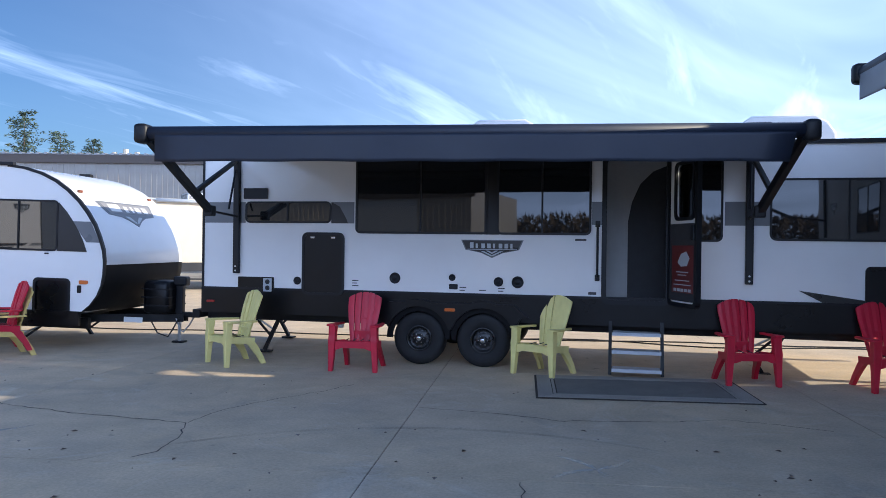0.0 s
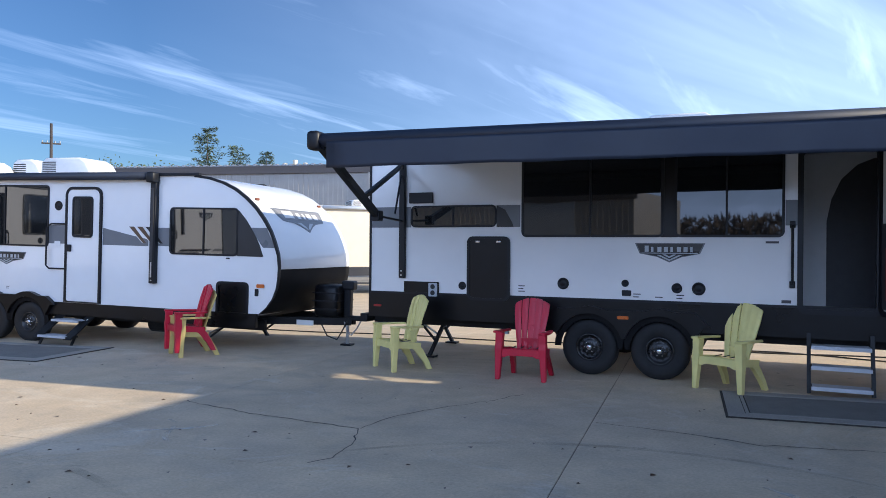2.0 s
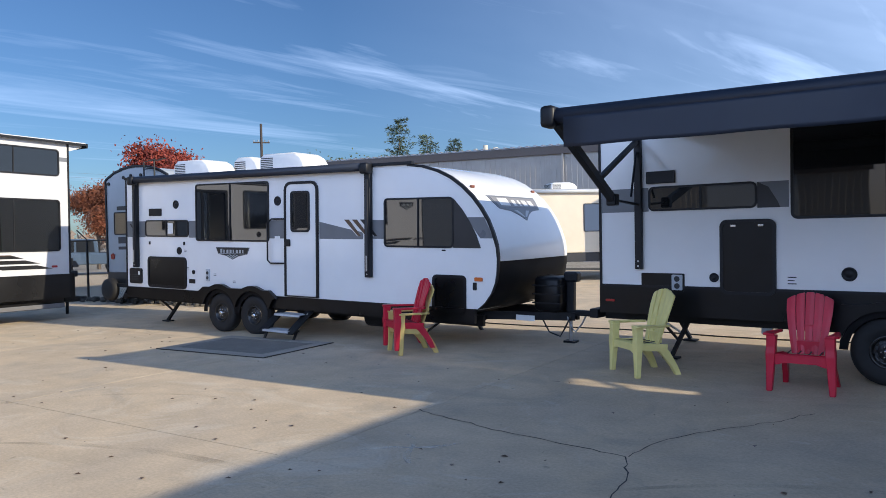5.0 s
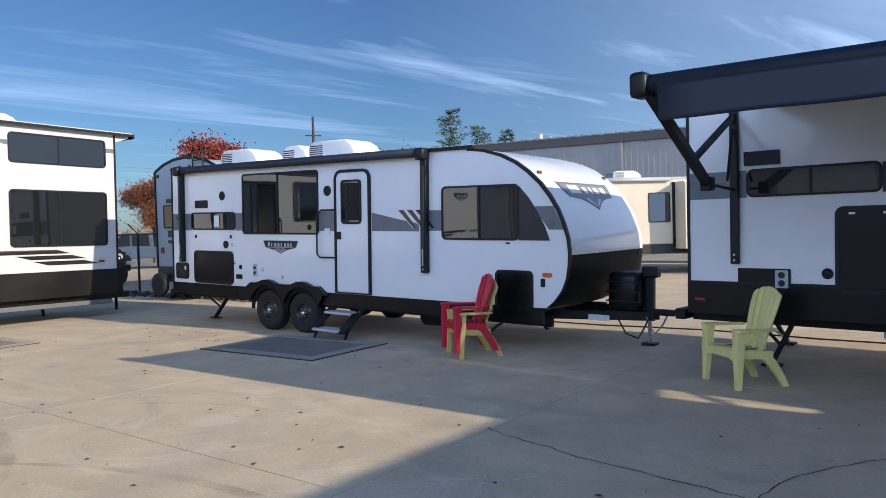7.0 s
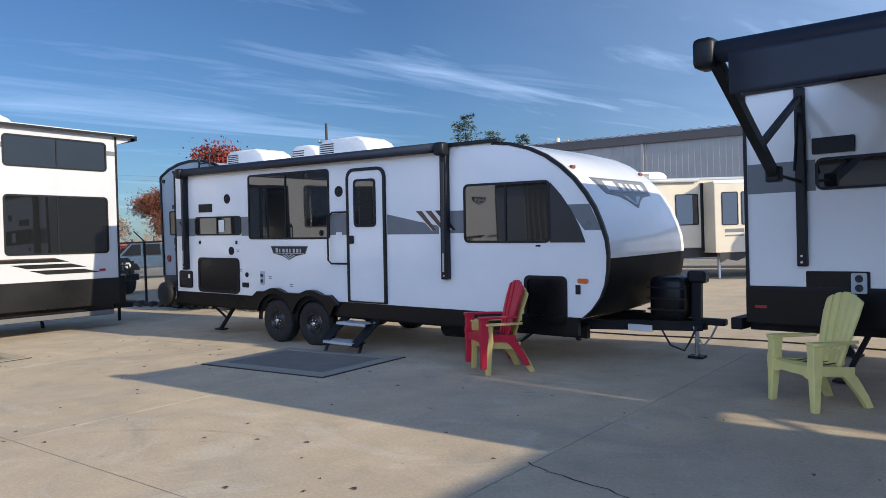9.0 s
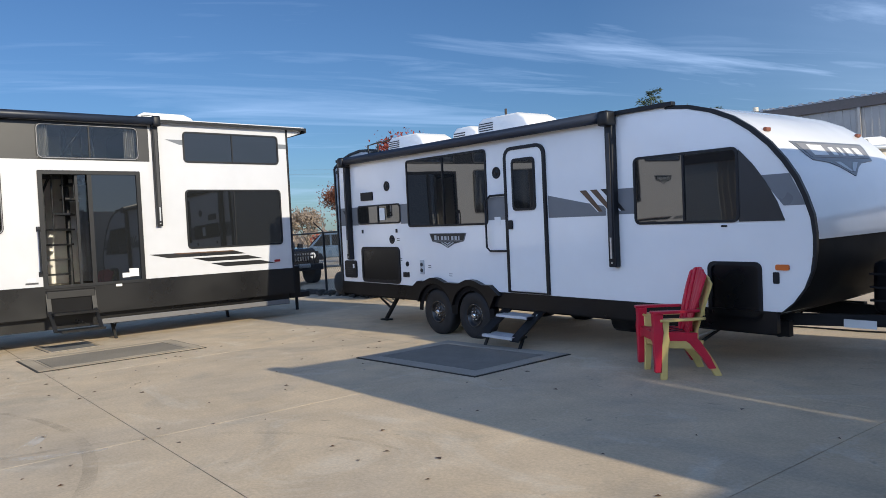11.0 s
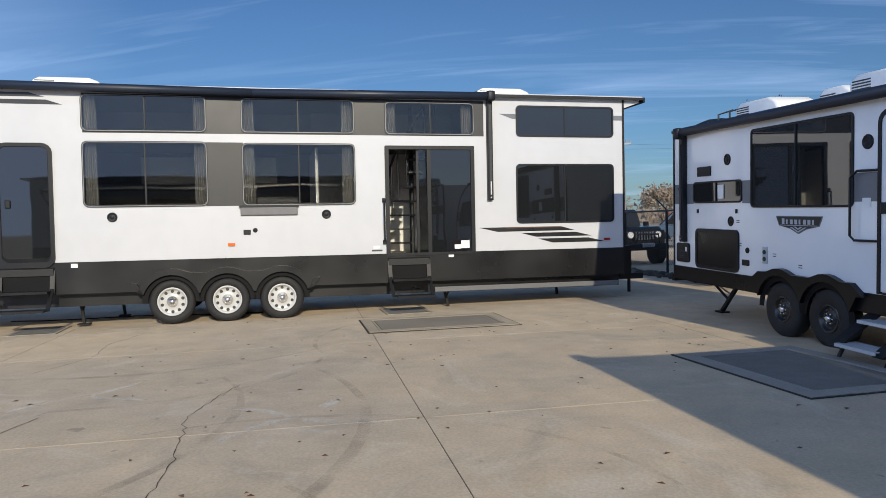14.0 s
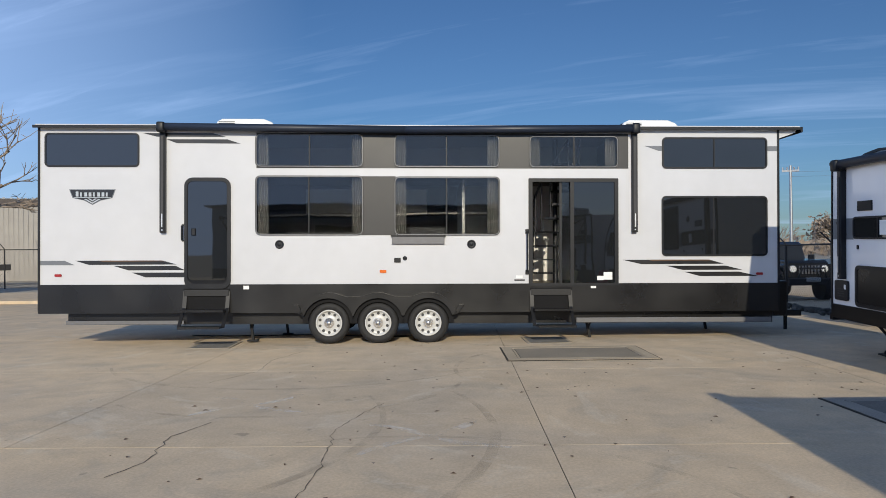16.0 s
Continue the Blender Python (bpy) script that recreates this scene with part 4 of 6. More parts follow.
hd = part("outside_kitchen_hatch", poly(rrect(-2.03, -0.95, 0.745, 1.30, 0.07), -0.02, 0.0), black_panel, T, "glossy black outside kitchen hatch")
part("hatch_rim", ring(rrect(-2.05, -0.93, 0.725, 1.32, 0.08), rrect(-2.0, -0.98, 0.775, 1.27, 0.06), -0.028, 0.0), black_trim, hd)
badge(T, 0.30, 1.525, 0.86, 0.22)
plate(T, "power_outlet", -0.39, -0.30, 0.90, 1.12, light_grey, 0.0, 0.02, 0.01, "grey double outdoor outlet")
for z in (0.96, 1.05):
    disc(T, "socket", -0.345, z, 0.03, interior_dark, -0.016)
plate(T, "inlet_door", -0.86, -0.70, 0.84, 0.92, black_trim, 0.0, 0.012)
for x, z in ((-1.0, 1.45), (-0.95, 1.13), (0.30, 0.92), (-0.2, 1.03)):
    for i in range(2):
        plate(T, "label_line", x, x + 0.07, z - 0.03 * i, z - 0.03 * i + 0.01, ink, 0.0, 0.002, 0.001)
for x in (-2.0, -0.99):
    plate(T, "hook", x - 0.015, x + 0.015, 1.55, 1.61, black_trim, 0.0, 0.02, 0.005)
dr = part("entry_door", poly(arched(1.61, 2.29, 0.745, 2.60, 0.11), -0.020, 0.0), white, T, "white entry door with a tall dark window")
part("door_frame", ring(arched(1.58, 2.325, 0.72, 2.64, 0.14), arched(1.622, 2.283, 0.735, 2.595, 0.10), -0.034, 0.0), black_trim, dr)
part("door_window", poly(rrect(1.75, 2.13, 1.82, 2.46, 0.05), -0.032, -0.02), tinted, dr)
part("door_window_rim", ring(rrect(1.73, 2.15, 1.80, 2.48, 0.06), rrect(1.76, 2.12, 1.83, 2.45, 0.05), -0.038, -0.02), black_trim, dr)
part("door_handle", box(1.63, 1.72, -0.05, -0.02, 1.56, 1.68, soft=0.015), black_trim, dr, "black paddle handle")
plate(T, "entry_sticker", 1.34, 1.46, 1.63, 1.73, sticker, -0.004, 0.003, 0.005)
grab_bar(T, 1.58, 1.27, 2.02, 0.36)
plate(T, "clearance_light", 5.25, 5.38, 1.11, 1.165, amber, 0.0, 0.02, 0.015, "amber side marker light")
plate(T, "inlet_door", 5.22, 5.28, 0.98, 1.09, black_trim, 0.0, 0.012)
plate(T, "hook", 4.70, 4.76, 1.53, 1.55, black_trim, 0.0, 0.015, 0.004)


def on_nose(z):
    """The nose's forward reach at the height z."""
    for (x0, z0), (x1, z1) in zip(NOSE, NOSE[1:]):
        if z1 <= z <= z0:
            return x0 + (x1 - x0) * (z0 - z) / (z0 - z1)
    return NOSE[-1][0]


def nose_sheet(rows, mid, off, name, mat, parent, label=""):
    """A thin sheet laid on the curved nose: rows of height, from, to."""
    bm = bmesh.new()
    last = None
    for z, a, b in rows:
        x = on_nose(z) + off
        ys = [mid + a + (b - a) * k / 6 for k in range(7)]
        cur = [bm.verts.new((x + 0.03 * math.sin(math.pi * (y - 0.02) / (WIDE - 0.02)) ** 0.5, y, z)) for y in ys]
        if last:
            for k in range(6):
                bm.faces.new((last[k], last[k + 1], cur[k + 1], cur[k]))
        last = cur
    ob = part(name, bm, mat, parent, label)
    md = ob.modifiers.new("thick", "SOLIDIFY")
    md.thickness, md.offset = 0.006, 1.0
    return ob


nb = nose_sheet([(2.345, -0.80, 0.80), (2.30, -0.78, 0.78), (2.25, -0.75, 0.75), (2.20, -0.72, 0.72), (2.15, -0.68, 0.68), (2.12, -0.36, 0.36), (2.07, -0.20, 0.20), (2.03, -0.11, 0.11), (1.98, -0.01, 0.01)], 1.17, 0.004, "nose_badge", band_grey, T, "grey winged shield badge on the nose")
nose_sheet([(2.325, -0.73, 0.73), (2.28, -0.71, 0.71), (2.23, -0.68, 0.68), (2.175, -0.64, 0.64)], 1.17, 0.008, "badge_face", frame_silver, nb)
for k, (a, b) in enumerate(((-0.56, -0.26), (-0.14, -0.04), (0.06, 0.12), (0.20, 0.34), (0.42, 0.56))):
    nose_sheet([(2.31 - 0.02 * (k > 0), a, b), (2.26, a, b), (2.20, a, b)], 1.17, 0.012, "badge_block", sticker, nb)
nose_sheet([(2.13, -0.26, -0.14), (2.08, -0.16, -0.06), (2.03, -0.05, 0.0)], 1.17, 0.009, "badge_chevron", light_grey, nb)
nose_sheet([(2.13, 0.14, 0.26), (2.08, 0.06, 0.16), (2.03, 0.0, 0.05)], 1.17, 0.009, "badge_chevron", light_grey, nb)
for y in (0.16, WIDE - 0.25):
    part("clearance_light", box(5.05, 5.09, y, y + 0.09, 2.43, 2.47, soft=0.01), dull_amber, T, "small amber roof marker").matrix_local = Matrix.Translation((0.02, 0, 0.02))
tyre_arch(T, (0.0, 0.83), 0.345, 0.43, black_panel, -0.42, 1.24, 0.90)
for x in (0.0, 0.83):
    wheel(T, x, 0.345, 0.348, black_rim, -0.02)
    wheel(T, x, 0.345, 0.348, black_rim, WIDE - 0.26)
part("waste_tank", rod((2.95, 0.55, 0.42), (3.5, 0.55, 0.42), 0.17, n=16), chassis, T, "", True)
st = part("entry_stair", bar((1.49, 0.17, 0.58), (1.49, -0.47, 0.17), 0.025, 0.16, up=(1, 0, 0)), dark_steel, T, "folding black entry stair with two pale metal treads")
part("side_plate", bar((2.10, 0.17, 0.58), (2.10, -0.47, 0.17), 0.025, 0.16, up=(1, 0, 0)), dark_steel, st)
for y, z in ((-0.20, 0.44), (-0.47, 0.21)):
    tr = part("tread", box(1.50, 2.09, y, y + 0.25, z - 0.035, z - 0.003, soft=0.005), dark_steel, st)
    part("tread_plate", box(1.515, 2.075, y - 0.004, y + 0.245, z - 0.003, z + 0.004), step_metal, tr, "pale ridged metal tread")
    part("tread_nosing", box(1.515, 2.075, y - 0.012, y - 0.001, z - 0.030, z + 0.005), step_metal, tr)
for x in (1.475, 2.115):
    lg = part("stair_leg", bar((x, -0.30, 0.22), (x, -0.44, -0.03), 0.022, 0.04, up=(1, 0, 0)), dark_steel, st)
    part("stair_foot", box(x - 0.03, x + 0.03, -0.48, -0.40, -0.035, -0.022), dark_steel, lg)
part("stair_mark", rod((2.118, -0.05, 0.44), (2.110, -0.05, 0.44), 0.022, n=14), sticker, st)
frame_rails(T, -2.9, 5.2, 0.42, 0.58, WIDE)
part("rear_bumper", box(-2.92, -2.82, 0.05, WIDE - 0.05, 0.44, 0.55, soft=0.01), chassis, T)
stabiliser(T, -2.05, 0.43, 0.50, -0.45)
stabiliser(T, 4.2, 0.40, 0.45, 0.30)
stabiliser(T, 4.3, 2.0, 0.45, 0.30)
stabiliser(T, -2.3, 2.0, 0.50, -0.40)
for s in (-1, 1):
    part("tongue", bar((4.6, 1.22 + s * 0.75, 0.55), (6.30, 1.22 + s * 0.06, 0.55), 0.06, 0.12), chassis, T, "black steel A-frame tongue")
part("coupler", box(6.18, 6.56, 1.16, 1.28, 0.56, 0.64, soft=0.02), chassis, T)
part("tongue_jack", box(6.15, 6.27, 1.16, 1.28, 0.60, 1.10, soft=0.02), black_trim, T, "black electric tongue jack")
part("jack_head", box(6.12, 6.34, 1.12, 1.30, 1.06, 1.21, soft=0.03), black_trim, T)
part("jack_tube", rod((6.21, 1.22, 0.18), (6.21, 1.22, 0.62), 0.028), aluminium, T)
part("jack_foot", box(6.12, 6.30, 1.14, 1.30, 0.150, 0.18), chassis, T)
part("gas_bottle_cover", box(5.72, 6.15, 0.92, 1.52, 0.62, 1.14, soft=0.07), black_panel, T, "black ribbed gas bottle cover", True)
for i in range(3):
    z = 0.74 + 0.13 * i
    part("cover_rib", box(5.712, 6.158, 0.912, 1.528, z, z + 0.02), black_trim, T)
part("data_plate", box(5.55, 5.85, 0.705, 0.712, 0.50, 0.58), sticker, T)
part("safety_chain", pipe([(6.2, 1.1, 0.55), (6.3, 1.05, 0.38), (6.35, 1.05, 0.34), (6.42, 1.12, 0.45), (6.46, 1.2, 0.58)], 0.012), galvanised, T)
part("tongue_cable", pipe([(5.9, 0.9, 0.5), (6.0, 0.9, 0.33), (6.15, 0.95, 0.27), (6.2, 1.0, 0.38), (6.25, 1.1, 0.55)], 0.012), wire, T)
roof_ac(T, 0.10, 1.22, 0.85, 1.55, 2.86, 0.385)
roof_ac(T, -2.36, -1.28, 0.85, 1.55, 2.86, 0.375)
part("roof_vent", box(2.75, 3.22, 1.0, 1.4, 2.86, 2.93, soft=0.02), ac_white, T)
roof_ac(T, -1.45, -0.72, 1.62, 2.1, 2.86, 0.46)

# ---- the tall two-storey trailer
CX, CY, CYAW = -14.044, -8.505, 99.03
c_trailer = thing("park_model_trailer", pose(CX, CY, 0, 0, 0.60, CYAW), "tall white two-row-windowed park trailer with charcoal skirt", "trailer")
T = c_trailer
C_WIN = [(-2.2, -0.26, 3.18, 3.79), (0.29, 2.21, 3.18, 3.775), (2.74, 4.38, 3.175, 3.765), (-2.2, -0.26, 1.955, 3.03), (0.29, 2.21, 1.95, 3.015)]
part("side_wall", holed(-6.02, 7.33, 1.07, 3.89, [(2.80, 3.53, 1.07, 2.92), *[(a + 0.02, b - 0.02, c + 0.02, d - 0.02) for a, b, c, d in C_WIN]], 0.0, 0.05), warm_white, T, "white sunlit aluminium side wall")
bunk_shell(T, [(-6.02, 0.56), (7.33, 0.56), (7.33, 3.89), (-6.02, 3.89)], 2.6, warm_white)
sk = [(-6.04, 0.56), (-1.30, 0.56), (-1.30, 0.70), (-1.18, 0.80), (1.20, 0.80), (1.32, 0.70), (1.32, 0.56), (7.33, 0.56), (7.33, 1.075), (-6.04, 1.075)]
part("skirt", poly(sk, -0.015, 0.05), skirt_black, T, "satin black skirt panel")
part("under_skirt", box(-5.6, 7.3, 0.18, 0.24, 0.34, 0.58), skirt_black, T)
part("lower_rail", box(3.6, 7.2, 0.0, 0.05, 0.36, 0.45, soft=0.008), shelf_grey, T, "grey steel floor beam")
part("lower_rail", box(-5.6, -3.5, 0.08, 0.13, 0.35, 0.42, soft=0.008), shelf_grey, T)
part("end_trim", box(7.315, 7.35, -0.02, 0.03, 0.60, 3.885), black_trim, T)
part("end_trim", box(-6.045, -6.01, -0.02, 0.03, 0.60, 3.885), black_trim, T)
part("roof", box(-6.06, 7.70, -0.10, 2.7, 3.89, 3.935, soft=0.01), warm_white, T, "white roof with a projecting eave")
part("eave_trim", box(-6.09, 7.73, -0.125, -0.095, 3.865, 3.912), black_trim, T)
part("eave_end", box(7.70, 7.735, -0.125, 2.7, 3.82, 3.915), black_trim, T)
part("eave_bracket", poly([(7.34, 3.885), (7.68, 3.885), (7.66, 3.83), (7.34, 3.72)], 0.0, 2.5), warm_white, T)
rl = part("awning_roller", rod((-3.80, -0.13, 3.885), (0.5, -0.13, 3.84), 0.07, n=14), awning_cloth, T, "rolled dark awning on its tube", True)
part("awning_roller_end", rod((0.5, -0.13, 3.84), (4.62, -0.13, 3.875), 0.07, n=14), awning_cloth, rl, "", True)
for x in (-3.83, 4.66):
    part("roller_head", box(x - 0.07, x + 0.07, -0.22, -0.02, 3.78, 3.965, soft=0.03), black_trim, rl, "", True)
    awning_arm(T, x, 2.0, 3.82, 0.10)
for x0, x1, z0, z1, s in ((-5.93, -4.26, 3.18, 3.79, ()), (5.18, 7.13, 3.165, 3.74, (6.14,)), (5.17, 7.13, 1.565, 2.665, (6.13,))):
    window(T, x0, x1, z0, z1, s, 0.08, 0.03, pane_mat=tinted_grey)
part("dark_band", holed(-2.14, 4.56, 3.165, 3.80, [(a + 0.02, b - 0.02, c + 0.02, d - 0.02) for a, b, c, d in C_WIN[:3]], -0.006, 0.0), charcoal, T, "charcoal band behind the upper windows")
part("dark_band", holed(-0.30, 0.32, 1.955, 3.02, [], -0.006, 0.0), charcoal, T)
def drape(parent, x0, x1, z0, z1, y):
    """A gathered curtain."""
    bm = bmesh.new()
    n = 18
    a = [bm.verts.new((x0 + (x1 - x0) * i / n, y + 0.02 * math.sin(i * 1.9), z0)) for i in range(n + 1)]
    b = [bm.verts.new((x0 + (x1 - x0) * i / n * 0.92, y + 0.012 * math.sin(i * 1.9), z1)) for i in range(n + 1)]
    for i in range(n):
        bm.faces.new((a[i], a[i + 1], b[i + 1], b[i]))
    return part("curtain", bm, curtain, parent, "", True)


for (x0, x1, z0, z1), sp in zip(C_WIN, (-1.23, 1.24, 3.56, -1.24, 1.24)):
    w = window(T, x0, x1, z0, z1, (sp,), 0.09, 0.03, pane_mat=dusky_glass, y=-0.006)
    for o in w.children:
        if o.name.startswith("pane"):
            o.visible_shadow = False
    part("frame_line", ring(rrect(x0 + 0.012, x1 - 0.012, z0 + 0.012, z1 - 0.012, 0.085), rrect(x0 + 0.022, x1 - 0.022, z0 + 0.022, z1 - 0.022, 0.078), -0.026, -0.02), frame_silver, w)
    drape(w, x0 + 0.02, x0 + 0.22, z0 - 0.02, z1, 0.10)
    drape(w, x1 - 0.22, x1 - 0.02, z0 - 0.02, z1, 0.10)
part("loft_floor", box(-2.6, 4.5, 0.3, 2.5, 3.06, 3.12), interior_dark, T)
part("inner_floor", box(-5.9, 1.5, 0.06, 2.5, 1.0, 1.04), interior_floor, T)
# these inner walls are painted near-black so the rooms look shaded
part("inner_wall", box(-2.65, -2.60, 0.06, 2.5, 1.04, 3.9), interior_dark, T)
part("inner_wall", box(-2.60, 1.55, 2.30, 2.40, 1.04, 3.06), interior_dark, T)
part("kitchen_cabinet", box(-2.2, 1.2, 1.75, 2.3, 1.04, 1.95, soft=0.01), interior_floor, T)
part("wall_cabinet", box(-1.6, 0.9, 1.95, 2.3, 2.45, 2.95, soft=0.01), interior_grey, T)
part("sofa_back", box(0.45, 1.3, 0.35, 0.6, 1.04, 2.12, soft=0.1), interior_dark, T)
dr = part("entry_door", poly(rrect(-3.43, -2.66, 1.05, 2.965, 0.12), -0.03, 0.0), black_panel, T, "dark glossy entry door with rounded top")
part("door_frame", ring(rrect(-3.455, -2.635, 1.0, 2.99, 0.15), rrect(-3.40, -2.69, 1.09, 2.93, 0.10), -0.045, 0.0), black_trim, dr)
part("door_glass", poly(rrect(-3.39, -2.70, 1.15, 2.92, 0.09), -0.036, -0.03), tinted_grey, dr)
part("door_handle", box(-3.33, -3.25, -0.06, -0.036, 1.95, 2.08, soft=0.015), black_trim, dr)
part("grab_handle", pipe([(-3.49, 0, 1.86), (-3.49, -0.06, 1.88), (-3.49, -0.06, 2.12), (-3.49, 0, 2.14)], 0.02), black_trim, T)
sl = part("sliding_door", ring(rrect(2.73, 4.37, 1.03, 2.985, 0.012, 1), rrect(2.80, 4.30, 1.08, 2.92, 0.008, 1), -0.03, 0.05), black_trim, T, "dark-framed sliding glass door standing half open")
part("fixed_pane", poly(rrect(3.53, 4.31, 1.08, 2.92, 0.008, 1), -0.004, 0.004), tinted_grey, sl)
part("sliding_stile", box(3.49, 3.56, -0.02, 0.01, 1.08, 2.92), black_trim, sl)
part("sliding_stile", box(3.30, 3.345, 0.022, 0.05, 1.08, 2.92), black_trim, sl)
part("sliding_pane", poly(rrect(3.30, 4.25, 1.08, 2.92, 0.008, 1), 0.034, 0.040), see_through, sl).visible_shadow = False
straight_bar(T, 2.70, 1.28, 2.02)
part("inner_floor", box(1.6, 5.0, 0.06, 2.5, 1.0, 1.04), interior_floor, T)
part("inner_wall", box(1.6, 5.0, 2.35, 2.40, 1.04, 3.9), interior_grey, T)
part("inner_wall", box(1.55, 1.60, 0.5, 2.4, 1.04, 3.0), interior_grey, T)
# near-black too: room shade put into the wall colour
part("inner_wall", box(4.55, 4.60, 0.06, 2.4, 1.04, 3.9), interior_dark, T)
SX, SY, SR = 3.36, 0.80, 0.46
sp = part("spiral_stair", rod((SX, SY, 1.04), (SX, SY, 3.8), 0.045), black_trim, T, "black spiral staircase inside")
for i in range(9):
    a = radians(158 + 22 * i)
    z = 1.24 + 0.26 * i
    ex, ey = SX + SR * math.cos(a), SY + SR * math.sin(a)
    part("tread", bar((SX, SY, z), (ex, ey, z), 0.24, 0.03), black_trim, sp)
    part("baluster", rod((ex + 0.02, ey, z), (ex + 0.02, ey, min(z + 0.95, 3.8)), 0.014), black_trim, sp)
part("stair_handrail", pipe([(SX + 0.02 + SR * math.cos(radians(158 + 11 * i)), SY + SR * math.sin(radians(158 + 11 * i)), 2.19 + 0.13 * i) for i in range(13)], 0.022), black_trim, sp)
plate(T, "door_label", 4.10, 4.26, 1.14, 1.28, sticker, -0.004, 0.003, 0.003)
plate(T, "door_label", 3.98, 4.10, 1.13, 1.21, sticker, -0.004, 0.003, 0.003)
badge(T, -5.09, 2.78, 0.82, 0.28)
for out, mt in (([(-6.02, 1.505), (-5.58, 1.505), (-5.40, 1.425), (-6.02, 1.425)], band_grey),
                ([(-5.40, 1.505), (-3.85, 1.505), (-3.60, 1.435), (-5.15, 1.43)], black_decal), ([(-5.0, 1.507), (-3.86, 1.507), (-3.80, 1.492), (-4.9, 1.485)], brown_decal),
                ([(-4.72, 1.41), (-3.62, 1.41), (-3.46, 1.335), (-4.45, 1.33)], black_decal), ([(-4.40, 1.29), (-3.46, 1.29), (-3.46, 1.205), (-4.15, 1.205)], black_decal),
                ([(-4.2, 3.79), (-2.95, 3.79), (-2.72, 3.725), (-3.95, 3.725)], black_decal), ([(-3.78, 3.68), (-2.70, 3.68), (-2.46, 3.605), (-3.60, 3.61)], black_decal),
                ([(4.45, 1.50), (6.05, 1.50), (6.32, 1.425), (4.80, 1.42)], black_decal), ([(4.9, 1.502), (6.04, 1.502), (6.08, 1.485), (5.0, 1.478)], brown_decal),
                ([(5.25, 1.39), (6.35, 1.39), (6.66, 1.315), (5.55, 1.315)], black_decal), ([(5.58, 1.28), (6.60, 1.28), (6.95, 1.20), (5.88, 1.20)], black_decal),
                ([(4.86, 3.58), (5.18, 3.58), (5.18, 3.49), (5.12, 3.49)], band_grey), ([(7.13, 3.58), (7.32, 3.58), (7.32, 3.49), (7.13, 3.49)], band_grey)):
    off = 0.004 if mt is brown_decal else 0.0
    part("stripe_decal", poly(out, -0.004 - off, -off), mt, T, "slanted stripe decal")
for x in (-1.77, 1.69):
    disc(T, "speaker", x, 1.79, 0.08, black_trim)
plate(T, "inlet_door", 0.29, 0.41, 1.46, 1.545, black_trim, 0.0, 0.012)
disc(T, "round_cap", 0.485, 1.535, 0.04, black_trim)
plate(T, "side_marker", 0.03, 0.15, 1.275, 1.325, amber, 0.0, 0.02, 0.015, "amber side marker light")
for x in (-5.69, 6.975):
    plate(T, "side_marker", x - 0.06, x + 0.06, 1.22, 1.265, red_lens, 0.0, 0.02, 0.012, "red side marker light")
for x in (-2.41, 3.86):
    plate(T, "white_label", x, x + 0.10, 0.985, 1.05, sticker, -0.015, 0.003, 0.004)
plate(T, "maker_label", 2.47, 2.66, 1.12, 1.15, ink, 0.0, 0.003, 0.002)
plate(T, "maker_label", 2.50, 2.62, 1.17, 1.22, sticker, 0.0, 0.003, 0.002)
sh = part("folding_shelf", box(0.25, 1.20, -0.05, 0.0, 1.79, 1.93, soft=0.01), shelf_grey, T, "folded metal serving shelf")
part("shelf_edge", box(0.23, 1.22, -0.06, 0.0, 1.925, 1.96), black_trim, sh)
tyre_arch(T, (-0.885, 0.0, 0.906), 0.37, 0.455, skirt_black, -1.32, 1.36, 0.97, -0.03, 0.07, 0.10)
for x in (-0.885, 0.0, 0.906):
    wheel(T, x, 0.372, 0.372, white_rim, -0.01, 0.24)
    wheel(T, x, 0.372, 0.372, white_rim, 2.35, 0.24)
for x0, x1 in ((-3.46, -2.66), (2.76, 3.50)):
    # no opening is cut: a black plate on the skirt stands for recess shade
    part("step_recess", box(x0 - 0.01, x1 + 0.01, -0.030, -0.012, 0.58, 1.00, soft=0.004), matte_black, T, "black plate painted as the shaded recess behind the folding step")
    st = part("entry_step", box(x0, x1, -0.05, 0.02, 0.86, 0.98, soft=0.01), dark_steel, T, "black folding double entry step")
    part("step_tread", box(x0 + 0.03, x1 - 0.03, -0.34, -0.06, 0.60, 0.635, soft=0.008), dark_steel, st)
    part("step_tread", box(x0 + 0.06, x1 - 0.02, -0.60, -0.32, 0.33, 0.365, soft=0.008), dark_steel, st)
    for x in (x0 + 0.02, x1 - 0.02):
        part("step_side", bar((x, -0.02, 0.95), (x, -0.10, 0.58), 0.02, 0.07, up=(1, 0, 0)), dark_steel, st)
        part("step_side", bar((x, -0.08, 0.66), (x, -0.40, 0.34), 0.02, 0.06, up=(1, 0, 0)), dark_steel, st)
    part("step_nosing", box(x0 + 0.03, x1 - 0.03, -0.350, -0.338, 0.60, 0.638), black_rim, st)
    part("step_nosing", box(x0 + 0.06, x1 - 0.02, -0.610, -0.598, 0.33, 0.368), black_rim, st)
frame_rails(T, -5.4, 7.2, 0.36, 0.56, 2.6)
stabiliser(T, -2.34, 0.45, 0.5, 0.06)
stabiliser(T, 3.95, 0.45, 0.5, 0.10)
stabiliser(T, -1.9, 1.6, 0.5, 0.06)
stabiliser(T, 6.6, 1.6, 0.5, 0.06)
roof_ac(T, -3.15, -2.0, 0.9, 1.6, 3.93, 0.29)
roof_ac(T, 4.72, 5.85, 0.9, 1.6, 3.93, 0.29)
